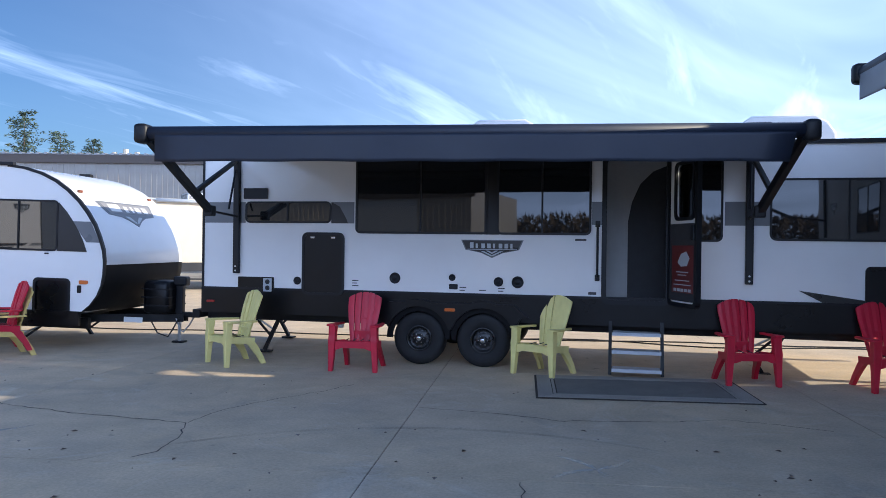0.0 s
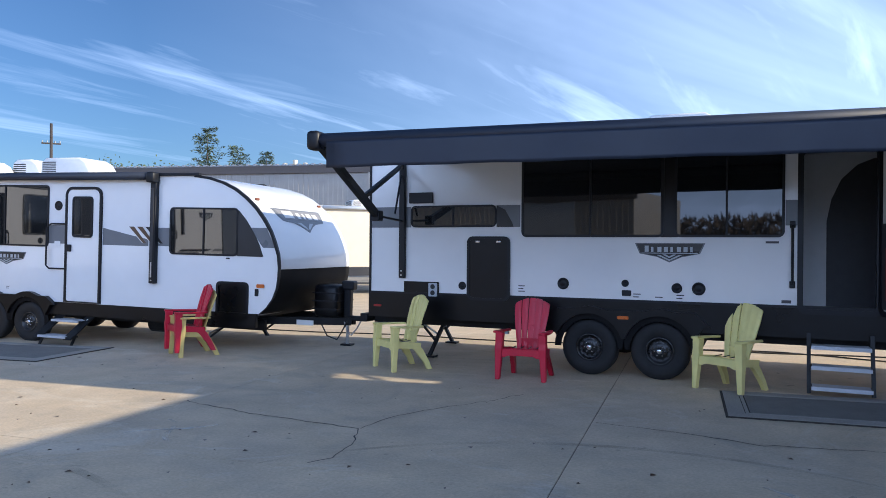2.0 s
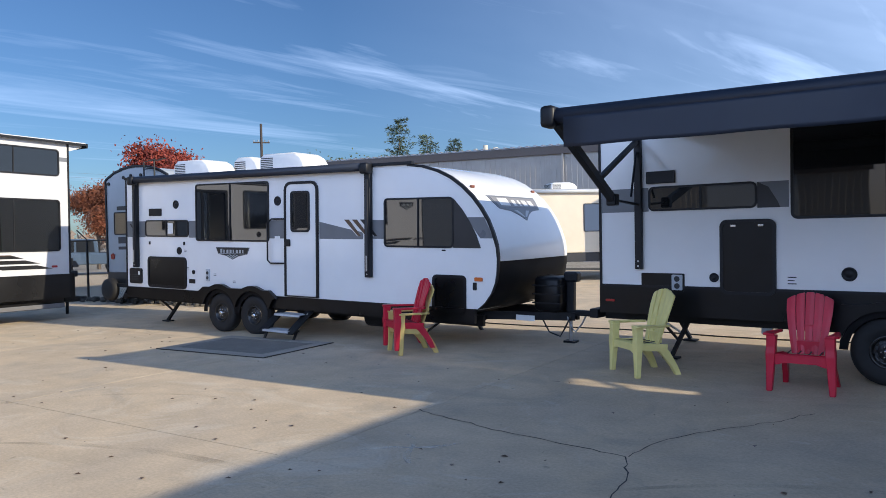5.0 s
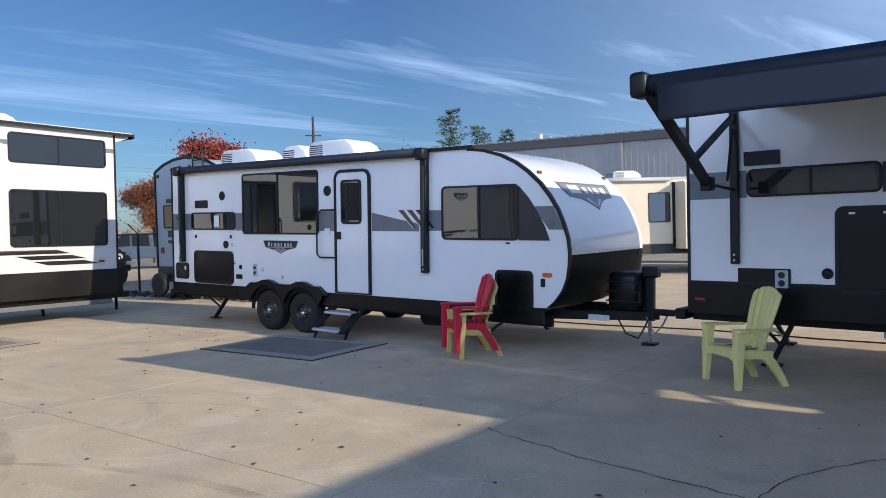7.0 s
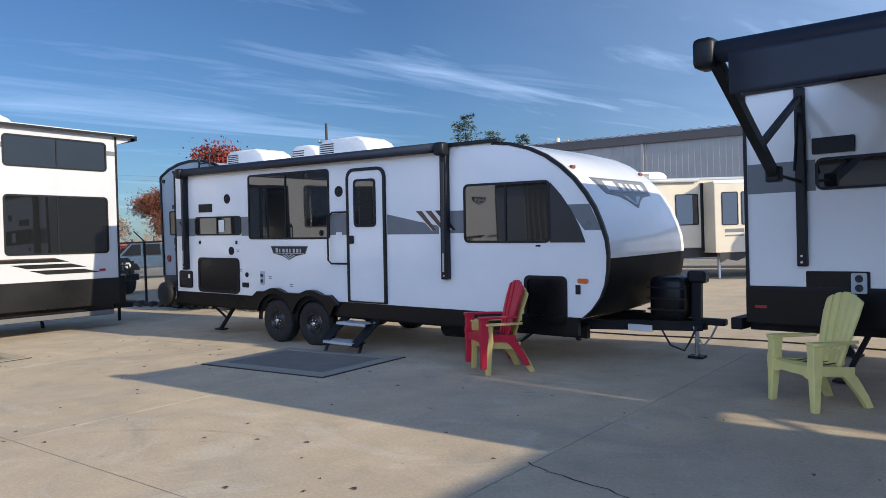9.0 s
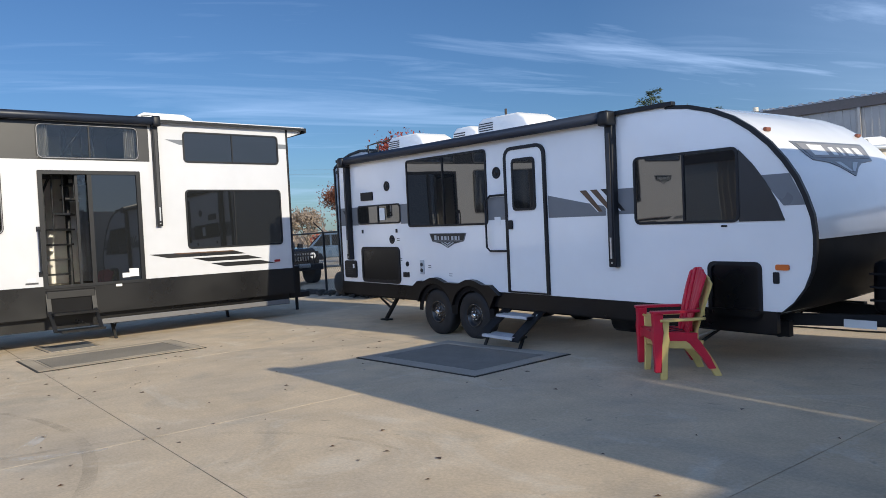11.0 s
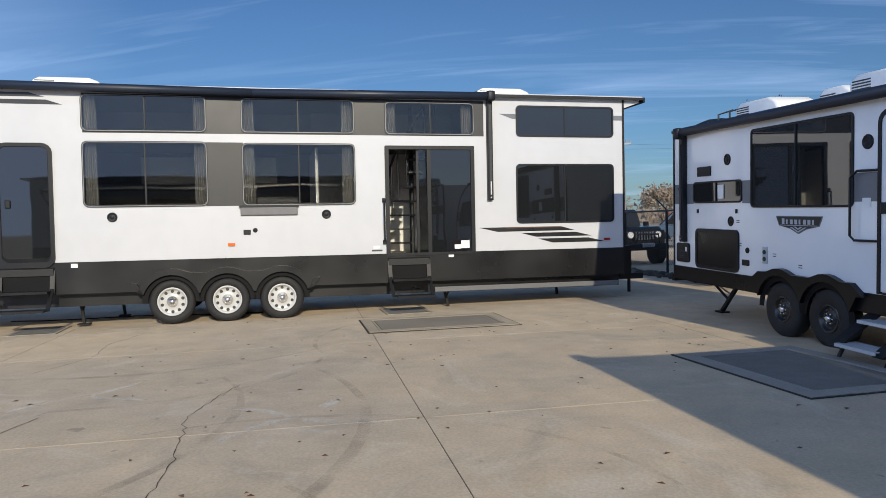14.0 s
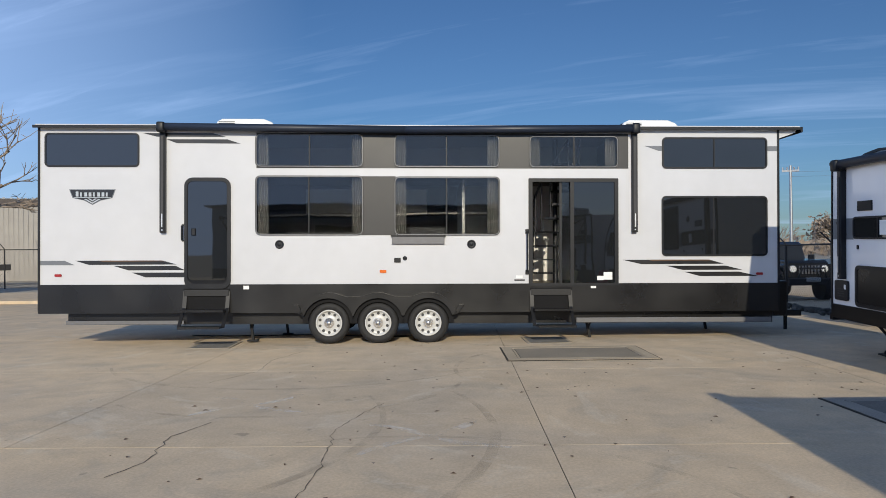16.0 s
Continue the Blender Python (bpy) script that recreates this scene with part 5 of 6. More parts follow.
part("front_box", box(7.36, 7.62, 0.25, 0.75, 0.45, 1.10, soft=0.02), black_panel, T)
part("tongue", bar((7.2, 1.3, 0.42), (8.4, 1.3, 0.42), 0.12, 0.12), chassis, T)
part("tongue_jack", rod((8.1, 1.3, 0.0), (8.1, 1.3, 0.7), 0.035), chassis, T)

# ---- the trailer across the yard whose awning shades the concrete
d_trailer = thing("park_model_trailer", pose(7.36, 0.25, 0, 0, 0, -86.0), "tall white park trailer with a stretched grey awning", "trailer")
T = d_trailer
# body end, out of view, is set to bound the sunlit strip
part("side_wall", box(0.14, 14.2, 0.0, 0.05, 1.05, 3.93), warm_white, T)
bunk_shell(T, [(0.14, 0.56), (14.2, 0.56), (14.2, 3.93), (0.14, 3.93)], 2.6, warm_white)
part("skirt", box(0.13, 14.2, -0.015, 0.05, 0.56, 1.06), charcoal, T)
# eave widened out of view to shade a sunlit gap on the concrete
part("roof", box(0.12, 14.5, -0.28, 2.7, 3.93, 3.98), warm_white, T)
for x0, x1, z0, z1 in ((0.4, 2.3, 1.6, 2.65), (0.4, 2.3, 3.15, 3.75), (5.0, 6.9, 1.95, 3.0), (7.6, 9.5, 1.95, 3.0), (5.0, 6.9, 3.15, 3.75), (7.6, 9.5, 3.15, 3.75)):
    window(T, x0, x1, z0, z1, ((x0 + x1) / 2,), 0.08, 0.03)
badge(T, 12.2, 2.8, 0.82, 0.28)
for x in (5.2, 6.1, 7.0):
    wheel(T, x, 0.372, 0.372, white_rim, -0.01, 0.24)
    wheel(T, x, 0.372, 0.372, white_rim, 2.35, 0.24)
frame_rails(T, 0.4, 12.2, 0.36, 0.56, 2.6)
DL, DR = Vector((1.68, -2.62, 3.28)), Vector((13.3, -2.62, 3.24))
awn = part("awning_roller", rod(DL, DR, 0.075, n=16), awning_cloth, T, "dark awning tube", True)
for e in (DL, DR):
    part("roller_head", box(-0.07, 0.07, -0.10, 0.10, -0.10, 0.10, soft=0.04), black_trim, awn, "", True).matrix_local = Matrix.Translation(e)
cloth("awning_cloth", [Vector((1.73, -0.1, 3.75)), Vector((13.25, -0.1, 3.75)), DL + up, DR + up], grey_cloth, 0.004, awn, sag=0.04)
cloth("valance", [DL + Vector((0.1, -0.07, -0.02)), DR + Vector((-0.1, -0.07, -0.02)), DL + Vector((0.1, -0.07, -0.27)), DR + Vector((-0.1, -0.07, -0.27))], pale_cloth, 0.004, awn)
for e, x in ((DL, 1.73), (DR, 13.2)):
    part("awning_arm", bar(e, (x, -0.9, 2.5), 0.07, 0.09), black_trim, awn)
    part("arm_rail", box(x - 0.045, x + 0.045, -0.06, 0.0, 1.9, 3.7), black_trim, awn)
    part("arm_link", bar((x, -0.9, 2.5), (x, -0.05, 2.4), 0.05, 0.05), black_trim, awn)


# ---- resin garden chairs
def garden_chair(m, mat, label, group="resin chairs along the trailers"):
    """A moulded fan-backed garden chair facing -y."""
    c = thing("garden_chair", m, label, "chair", group)
    sw = 0.27
    for i in range(5):                                   # fan of back slats with rounded tops
        f = (i - 2) / 2
        x0, x1, w0, w1 = f * 0.130, f * 0.205, 0.060, 0.0965
        top = 0.965
        rows = []
        bm = bmesh.new()
        for k, s in enumerate((0.0, 0.25, 0.5, 0.75, 0.975, 1.0)):
            z = 0.34 + (top - 0.34) * s
            y = 0.17 + 0.21 * s - 0.03 * abs(f)
            cx, w = x0 + (x1 - x0) * s, (w0 + (w1 - w0) * s) * (0.80 if k == 5 else 0.98 if k == 4 else 1)
            rows.append([bm.verts.new(p) for p in ((cx - w / 2, y - 0.006, z), (cx, y - 0.013, z), (cx + w / 2, y - 0.006, z), (cx + w / 2, y + 0.016, z), (cx - w / 2, y + 0.016, z))])
        for a, b in zip(rows, rows[1:]):
            for q in range(5):
                bm.faces.new((a[q], a[(q + 1) % 5], b[(q + 1) % 5], b[q]))
        bm.faces.new(rows[0])
        bm.faces.new(rows[-1])
        for v in bm.verts:                               # the fan's rounded head
            h = max(0.0, (v.co.z - 0.34) / 0.62)
            v.co.z -= 1.15 * v.co.x ** 2 * h ** 2
            v.co.x *= 1.0 + 0.05 * math.sin(math.pi * min(h, 1.0)) - 0.05 * h ** 6
        part("back_slat", bm, mat, c)
    for s, h, w in ((0.02, 0.12, 0.155), (0.40, 0.06, 0.185)):
        z, y = 0.34 + 0.6 * s, 0.172 + 0.21 * s
        part("back_rail", box(-w, w, y - 0.002, y + 0.024, z, z + h, soft=0.006), mat, c)
    bm = bmesh.new()
    prof = [(-0.30, 0.315), (-0.295, 0.365), (-0.26, 0.385), (-0.10, 0.365), (0.08, 0.335), (0.19, 0.325), (0.19, 0.305), (-0.10, 0.335), (-0.27, 0.345)]
    a = [bm.verts.new((-sw, y, z)) for y, z in prof]
    b = [bm.verts.new((sw, y, z)) for y, z in prof]
    for i in range(len(prof)):
        bm.faces.new((a[i], a[(i + 1) % len(prof)], b[(i + 1) % len(prof)], b[i]))
    bm.faces.new(a)
    bm.faces.new(b)
    seat = part("seat", bm, mat, c, "", True)
    # near-black strips on the uncut seat stand for shaded slots
    for i in range(4):
        x = -0.16 + 0.107 * i
        part("seat_slot", box(x - 0.006, x + 0.006, -0.22, 0.10, 0.372, 0.379), interior_dark, seat).matrix_local = pose(0, 0, -0.004, 3.4, 0, 0)
    part("apron", poly([(-0.25, 0.375), (0.25, 0.375), (0.25, 0.27), (0.215, 0.275), (0.16, 0.295), (-0.16, 0.295), (-0.215, 0.275), (-0.25, 0.27)], -0.305, -0.285), mat, c)
    for s in (-1, 1):
        bm = bmesh.new()                                 # front leg: flared moulded channel up to the arm
        ring_pts = [(0.0, 0.036, 0.060), (0.26, 0.052, 0.075), (0.38, 0.062, 0.10), (0.45, 0.058, 0.085), (0.565, 0.062, 0.10)]
        last = None
        for z, hw, dp in ring_pts:
            x = s * (0.285 + 0.025 * (1 - z / 0.565))
            y = -0.27 - 0.03 * (1 - z / 0.565)
            cur = [bm.verts.new(p) for p in ((x - hw * 0.8, y - dp * 0.5, z), (x + hw * 0.8, y - dp * 0.5, z), (x + hw * 0.8, y + dp * 0.7, z), (x - hw * 0.8, y + dp * 0.7, z))]
            if last:
                for q in range(4):
                    bm.faces.new((last[q], last[(q + 1) % 4], cur[(q + 1) % 4], cur[q]))
            else:
                bm.faces.new(cur)
            last = cur
        bm.faces.new(last)
        bmesh.ops.bevel(bm, geom=list(bm.edges), offset=0.007, segments=1, affect="EDGES")
        part("front_leg", bm, mat, c)
        bm = bmesh.new()
        last = None
        for y, z, hw, dp in ((0.06, 0.34, 0.026, 0.15), (0.18, 0.25, 0.028, 0.11), (0.30, 0.10, 0.028, 0.075), (0.36, 0.0, 0.026, 0.065)):
            x = s * (0.225 + 0.04 * (0.34 - z) / 0.34)
            cur = [bm.verts.new(p) for p in ((x - hw, y - dp * 0.6, z), (x + hw, y - dp * 0.6, z), (x + hw, y + dp * 0.6, z + 0.01 * (z > 0)), (x - hw, y + dp * 0.6, z + 0.01 * (z > 0)))]
            if last:
                for q in range(4):
                    bm.faces.new((last[q], last[(q + 1) % 4], cur[(q + 1) % 4], cur[q]))
            else:
                bm.faces.new(cur)
            last = cur
        bm.faces.new(last)
        part("rear_leg", bm, mat, c)
        outline = [(-0.335, 0.245), (-0.335, 0.335), (-0.30, 0.372), (-0.20, 0.375), (0.05, 0.345), (0.22, 0.315), (0.25, 0.28), (0.22, 0.262), (0.02, 0.275), (-0.20, 0.265)]
        bm = bmesh.new()
        lo = [bm.verts.new((s * x, y, 0.562 - 0.02 * (y + 0.3))) for y, x in outline]
        hi = [bm.verts.new((s * x, y, 0.588 - 0.02 * (y + 0.3))) for y, x in outline]
        bm.faces.new(lo)
        bm.faces.new(hi)
        for i in range(len(outline)):
            j = (i + 1) % len(outline)
            bm.faces.new((lo[i], lo[j], hi[j], hi[i]))
        bmesh.ops.recalc_face_normals(bm, faces=bm.faces)
        bmesh.ops.bevel(bm, geom=list(bm.edges), offset=0.006, segments=1, affect="EDGES")
        part("armrest", bm, mat, c)
        part("seat_side", poly([(-0.29, 0.30), (0.20, 0.27), (0.21, 0.35), (-0.28, 0.385)], 0, 0.018), mat, c).matrix_local = Matrix.Translation((s * 0.262 + (0.009 if s > 0 else 0.009), 0, 0)) @ pose(0, 0, 0, 0, 0, 90)
    return c


CHAIR = Matrix.Diagonal((0.93, 0.82, 1.0, 1.0))
garden_chair(pose(-2.39, -0.56, 0, 0, 0, -36) @ CHAIR, yellow_plastic, "pale yellow resin chair with a fan back on concrete")
garden_chair(pose(-0.65, -0.56, 0, 0, 0, 2) @ CHAIR, red_plastic, "red resin chair with a fan back before the wheels")
garden_chair(pose(1.68, -0.30, 0, 0, 0, -30) @ CHAIR, yellow_plastic, "pale yellow resin chair beside the woven rug")
garden_chair(pose(4.02, -0.33, 0, 0, 0, 14) @ CHAIR, red_plastic, "red resin chair with a fan back at the rug's end")
garden_chair(pose(5.54, -0.32, 0, 0, 0, 12) @ CHAIR, red_plastic, "red resin chair under the front window")
garden_chair(pose(-5.77, -0.80, 0, 0, 0, -31) @ CHAIR @ Matrix.Diagonal((0.95, 1.0, 0.99, 1.0)), tan_plastic, "tan yellow resin chair beneath a stacked red one")
garden_chair(pose(-5.80, -0.85, 0.075, 0, 0, -31) @ CHAIR, red_plastic, "red resin chair stacked on a tan yellow one")


# ---- woven outdoor rugs
def rug(m, w, d, field, border, label, group="outdoor rugs", curl=0.0):
    r = thing("outdoor_rug", m, label, "rug", group)
    n = 16
    bm = bmesh.new()
    vs = {}
    for i in range(n + 1):
        for j in range(n + 1):
            x, y = (i / n - 0.5) * w, (j / n - 0.5) * d
            lift = 0.010 + 0.004 * noise.noise(Vector((x * 2, y * 2, w))) + curl * max(0, (i / n) ** 8 * (1 - j / n) ** 8)
            vs[i, j] = (bm.verts.new((x, y, max(lift, 0.006))), bm.verts.new((x, y, 0.001)))
    for i in range(n):
        for j in range(n):
            bm.faces.new([vs[a, b][0] for a, b in ((i, j), (i + 1, j), (i + 1, j + 1), (i, j + 1))])
    for k in range(n):
        for a, b in (((k, 0), (k + 1, 0)), ((k, n), (k + 1, n)), ((0, k), (0, k + 1)), ((n, k), (n, k + 1))):
            bm.faces.new((vs[a][1], vs[b][1], vs[b][0], vs[a][0]))
    part("rug_edge", bm, rug_edge, r)
    part("rug_field", box(-w / 2 + 0.235, w / 2 - 0.235, -d / 2 + 0.235, d / 2 - 0.235, 0.009, 0.0155), field, r)
    for inset, wd in ((0.025, 0.155), (0.19, 0.03)):
        for x0, x1, y0, y1 in ((-w / 2 + inset, w / 2 - inset, -d / 2 + inset, -d / 2 + inset + wd), (-w / 2 + inset, w / 2 - inset, d / 2 - inset - wd, d / 2 - inset),
                               (-w / 2 + inset, -w / 2 + inset + wd, -d / 2 + inset + wd, d / 2 - inset - wd), (w / 2 - inset - wd, w / 2 - inset, -d / 2 + inset + wd, d / 2 - inset - wd)):
            part("rug_stripe", box(x0, x1, y0, y1, 0.009, 0.0165), border, r)
    return r


rug(pose(2.80, -1.02, 0, 0, 0, 6.5), 2.30, 1.38, rug_dark, rug_light, "dark grey woven rug with pale border stripes")
rug(pose(-8.37, -1.72, 0, 0, 0, 8.6), 2.22, 1.55, rug_dark, rug_light, "dark grey woven rug lying before the entry stair")
rug(pose(-12.86, -5.05, 0, 0, 0, 97.2), 2.30, 1.58, rug_taupe, rug_tan, "tan woven rug with a dark border on sunny concrete")


def mat_pad(m, w, d):
    r = thing("door_mat", m, "thin dark brown mat under the folding step", "mat", "step mats")
    part("mat_field", box(-w / 2, w / 2, -d / 2, d / 2, 0.001, 0.010), rug_dark, r)
    part("mat_edge", ring(rrect(-w / 2, w / 2, -d / 2, d / 2, 0.01, 1), rrect(-w / 2 + 0.05, w / 2 - 0.05, -d / 2 + 0.05, d / 2 - 0.05, 0.01, 1), -0.014, -0.010), rug_tan, r).matrix_local = pose(0, 0, 0, -90, 0, 0)


mat_pad(pose(-13.66, -11.42, 0, 0, 0, 99), 0.75, 1.0)
mat_pad(pose(-14.62, -5.50, 0, 0, 0, 99), 0.80, 1.05)


# ---- background: metal buildings
def shed(name, m, length, height, wall, trim, label, depth=25, doors=(), ribs=True, step=0.30):
    s = thing(name, m, label, "building")
    part("wall", box(0, length, 0, depth, 0, height), wall, s, "ribbed metal wall")
    part("roof_edge", box(-0.2, length + 0.2, -0.18, 0.05, height - 0.45, height + 0.05), trim, s, "dark metal eave")
    part("roof", poly([(0, height), (length, height), (length, height + 0.02), (0, height + 0.02)], -0.2, depth), galvanised, s)
    bm = bmesh.new()
    for i in range(int(length / step)):
        box(i * step, i * step + step * 0.22, -0.035, 0.01, 0, height - 0.45, bm)
    part("ribs", bm, wall, s)["kind"] = "stuff"
    bm = bmesh.new()
    for i in range(int(length / 0.45)):
        box(i * 0.45, i * 0.45 + 0.16, -0.2, 2.0, height + 0.02, height + 0.11, bm)
    part("roof_ribs", bm, galvanised, s)["kind"] = "stuff"
    for x in doors:
        part("overhead_door", box(x, x + 4.2, -0.06, 0, 0, 4.2), light_grey, s)
    return s


hall = shed("metal_building", pose(-35, 23.65, 0, 0, 0, 15.4), 95, 6.5, siding, roof_brown, "long tan ribbed metal building with a brown eave")
for x, z in ((9.2, 5.1), (38, 5.1)):
    part("wall_lamp", box(x, x + 0.6, -0.45, -0.04, z, z + 0.3, soft=0.03), dark_steel, hall)
for x in (16, 29, 43):
    part("downpipe", box(x, x + 0.12, -0.16, -0.04, 0.2, 6.1), siding, hall)
for x, w, h in ((8.6, 0.16, 1.0), (9.3, 0.16, 1.2), (10.0, 0.16, 1.0)):
    part("roof_stack", rod((x, 6, 6.4), (x, 6, 6.4 + h), w), cream, hall)
part("roof_stack", rod((27, 5, 6.4), (27, 5, 7.6), 0.2), galvanised, hall)
part("brown_block", box(0, 6, 4, 9, 6.4, 6.75), roof_brown, hall)
shed("metal_building", pose(-4.5, -28, 0, 0, 0, 184), 23, 4.6, siding, roof_brown, "tan ribbed metal building across the yard", 12, (3, 14))
shed("metal_building", pose(-36.8, -57.7, 0, 0, 0, 127), 40, 5.75, siding, roof_brown, "grey ribbed metal building behind the fence", 12)


# ---- background trailers
def plain_trailer(m, length, height, mat, label, windows=(), floor=0.95, skirt=None, ac=(), wheels=(4.0, 4.9), width=2.45):
    t = thing("travel_trailer", m, label, "trailer", "trailers behind")
    out = [(0, floor), (length, floor), (length, height - 0.25), (length - 0.25, height), (0.3, height), (0, height - 0.3)]
    part("body", poly(out, 0, width, soft=0.03), mat, t)
    part("skirt", box(0.05, length - 0.05, -0.01, width + 0.01, floor - 0.30, floor), skirt or charcoal, t)
    part("roof_edge", box(0.25, length - 0.2, -0.03, 0.0, height - 0.07, height - 0.01), light_grey, t)
    for x0, x1, z0, z1 in windows:
        window(t, x0, x1, z0, z1, (), 0.05, 0.03)
    for x in ac:
        roof_ac(t, x, x + 0.95, 0.8, 1.6, height, 0.28)
    for x in wheels:
        wheel(t, x, 0.36, 0.36, black_rim, 0.0)
        wheel(t, x, 0.36, 0.36, black_rim, width - 0.22)
    for x in (0.8, length - 0.8):
        part("stabiliser_jack", bar((x, 0.3, floor - 0.3), (x, 0.3, 0.0), 0.06, 0.06), chassis, t)
    return t


cream_t = plain_trailer(pose(-14.5, 9.6, 0, 0, 0, 50.5), 11.5, 3.12, cream, "cream fifth-wheel trailer with an open slide-out", [(2.0, 3.6, 1.6, 2.5)], 0.95, None, (1.2, 4.85), (2.6, 3.5))
so = part("slide_out", box(6.58, 10.4, -0.75, 0.02, 0.80, 2.95, soft=0.02), cream, cream_t, "cream slide-out room")
for x0, x1 in ((6.80, 7.32), (7.42, 8.35), (8.6, 9.8)):
    window(cream_t, x0, x1, 1.62, 2.62, (), 0.05, 0.03, y=-0.75)
part("slide_trim", box(6.56, 10.42, -0.77, -0.74, 2.88, 2.97), sticker, so)
part("slide_seal", box(6.50, 6.58, -0.05, 0.0, 0.85, 2.95), black_trim, so, "black rubber slide-out seal")
part("roof_awning", rod((3.5, -0.10, 3.04), (6.4, -0.10, 3.04), 0.06, n=12), light_grey, cream_t, "pale rolled awning", True)
for i, (x, w, h) in enumerate(((6.88, 0.62, 0.11), (6.88, 0.60, 0.05))):
    plate(cream_t, "label_line", x, x + w, 1.40 - 0.12 * i, 1.40 - 0.12 * i + h, band_grey, -0.75, 0.003, 0.003)
for x in (6.7, 7.6, 8.6):
    part("slide_flap", poly([(x, 0.80), (x + 0.85, 0.80), (x + 0.80, 0.62), (x + 0.55, 0.54), (x + 0.25, 0.60), (x + 0.05, 0.50)], -0.72, -0.69), charcoal, so)
part("landing_leg", bar((6.9, -0.3, 0.85), (6.9, -0.3, 0.0), 0.07, 0.07), aluminium, cream_t)
window(cream_t, 5.69, 6.43, 1.66, 2.62, (), 0.05, 0.03)
plain_trailer(pose(-24.5, 12.5, 0, 0, 0, 8), 8.0, 3.3, warm_white, "white travel trailer parked in the second row", [(1.5, 3.0, 1.6, 2.4)], 0.9, None, (3.5,), (4.4, 5.2))
plain_trailer(pose(-4.0, 15.5, 0, 0, 0, 40), 9.5, 3.5, warm_white, "white travel trailer in the far row", [(2.0, 3.4, 1.6, 2.4)], 0.9, None, (3.5,), (4.4, 5.2))
plain_trailer(pose(6.5, 12.5, 0, 0, 0, 10), 9.0, 3.4, cream, "cream travel trailer behind the yard", [(2.0, 3.4, 1.6, 2.4)], 0.9, None, (3.5,), (4.4, 5.2))

# grey trailer whose rear end shows past the bullet-nosed one
g = thing("grey_trailer", pose(-18.25, 1.15, 0, 0, 0, 8), "light grey travel trailer seen from its rear end", "trailer")
arch = [(0, 0.85), (2.45, 0.85), (2.45, 3.30), (2.1, 3.46), (1.7, 3.56), (1.22, 3.60), (0.75, 3.56), (0.35, 3.46), (0, 3.30)]
part("body", poly(arch, 0.0, 8.5, soft=0.02), light_grey, g, "light grey rounded-roof body")
bm = bmesh.new()
for i in range(2, 8):
    poly([arch[i], arch[i + 1], (arch[i + 1][0], arch[i + 1][1] + 0.05), (arch[i][0], arch[i][1] + 0.05)], -0.03, 0.05, bm)
part("roof_trim", bm, black_trim, g)
part("side_trim", box(-0.03, 0.02, -0.03, 0.03, 0.85, 3.32), black_trim, g)
part("skirt", box(0.0, 2.45, -0.02, 8.4, 0.55, 0.86), charcoal, g)
window(g, 0.30, 1.10, 1.85, 2.45, (), 0.05, 0.03)
plate(g, "vent_cover", 0.46, 0.86, 2.50, 2.60, charcoal, 0.0, 0.03)
for x in (0.12, 0.75, 1.05, 1.45, 2.2):
    part("marker_light", rod((x, -0.03, 3.18 + 0.20 * math.sin(math.pi * x / 2.45)), (x, 0.0, 3.18 + 0.20 * math.sin(math.pi * x / 2.45)), 0.045), dark_steel, g)
plate(g, "tail_light", 0.16, 0.28, 1.20, 1.36, red_lens, 0.0, 0.03, 0.05)
for i, (w, hh) in enumerate(((0.75, 0.17), (0.62, 0.08))):
    plate(g, "label_line", 0.45, 0.45 + w, 1.62 - 0.16 * i, 1.62 - 0.16 * i + hh, ink, 0.0, 0.003, 0.002)
lad = part("roof_ladder", pipe([(1.7, 0, 2.6), (1.7, -0.10, 2.7), (1.7, -0.10, 3.68), (1.7, 0.25, 3.78)], 0.02), dark_steel, g)
part("ladder_rail", pipe([(2.1, 0, 2.6), (2.1, -0.10, 2.7), (2.1, -0.10, 3.68), (2.1, 0.25, 3.78)], 0.02), dark_steel, lad)
for z in (2.75, 3.0, 3.25, 3.5):
    part("rung", rod((1.7, -0.10, z), (2.1, -0.10, z), 0.015), dark_steel, lad)
part("spare_tyre", lathe([(0.2, -0.3), (0.28, -0.28), (0.30, -0.15), (0.2, -0.1)], 0.35, 0.42, 24), rubber, g, "", True)
part("bumper", box(0.1, 2.3, -0.2, -0.08, 0.48, 0.58), chassis, g)
part("stabiliser_jack", bar((0.5, 0.3, 0.55), (0.2, 0.2, 0.0), 0.05, 0.05), chassis, g)
for y in (3.6, 4.4):
    part("axle_wheel", rod((0.0, y, 0.34), (0.22, y, 0.34), 0.34, n=24), rubber, g)
    part("axle_wheel", rod((2.2, y, 0.34), (2.45, y, 0.34), 0.34, n=24), rubber, g)


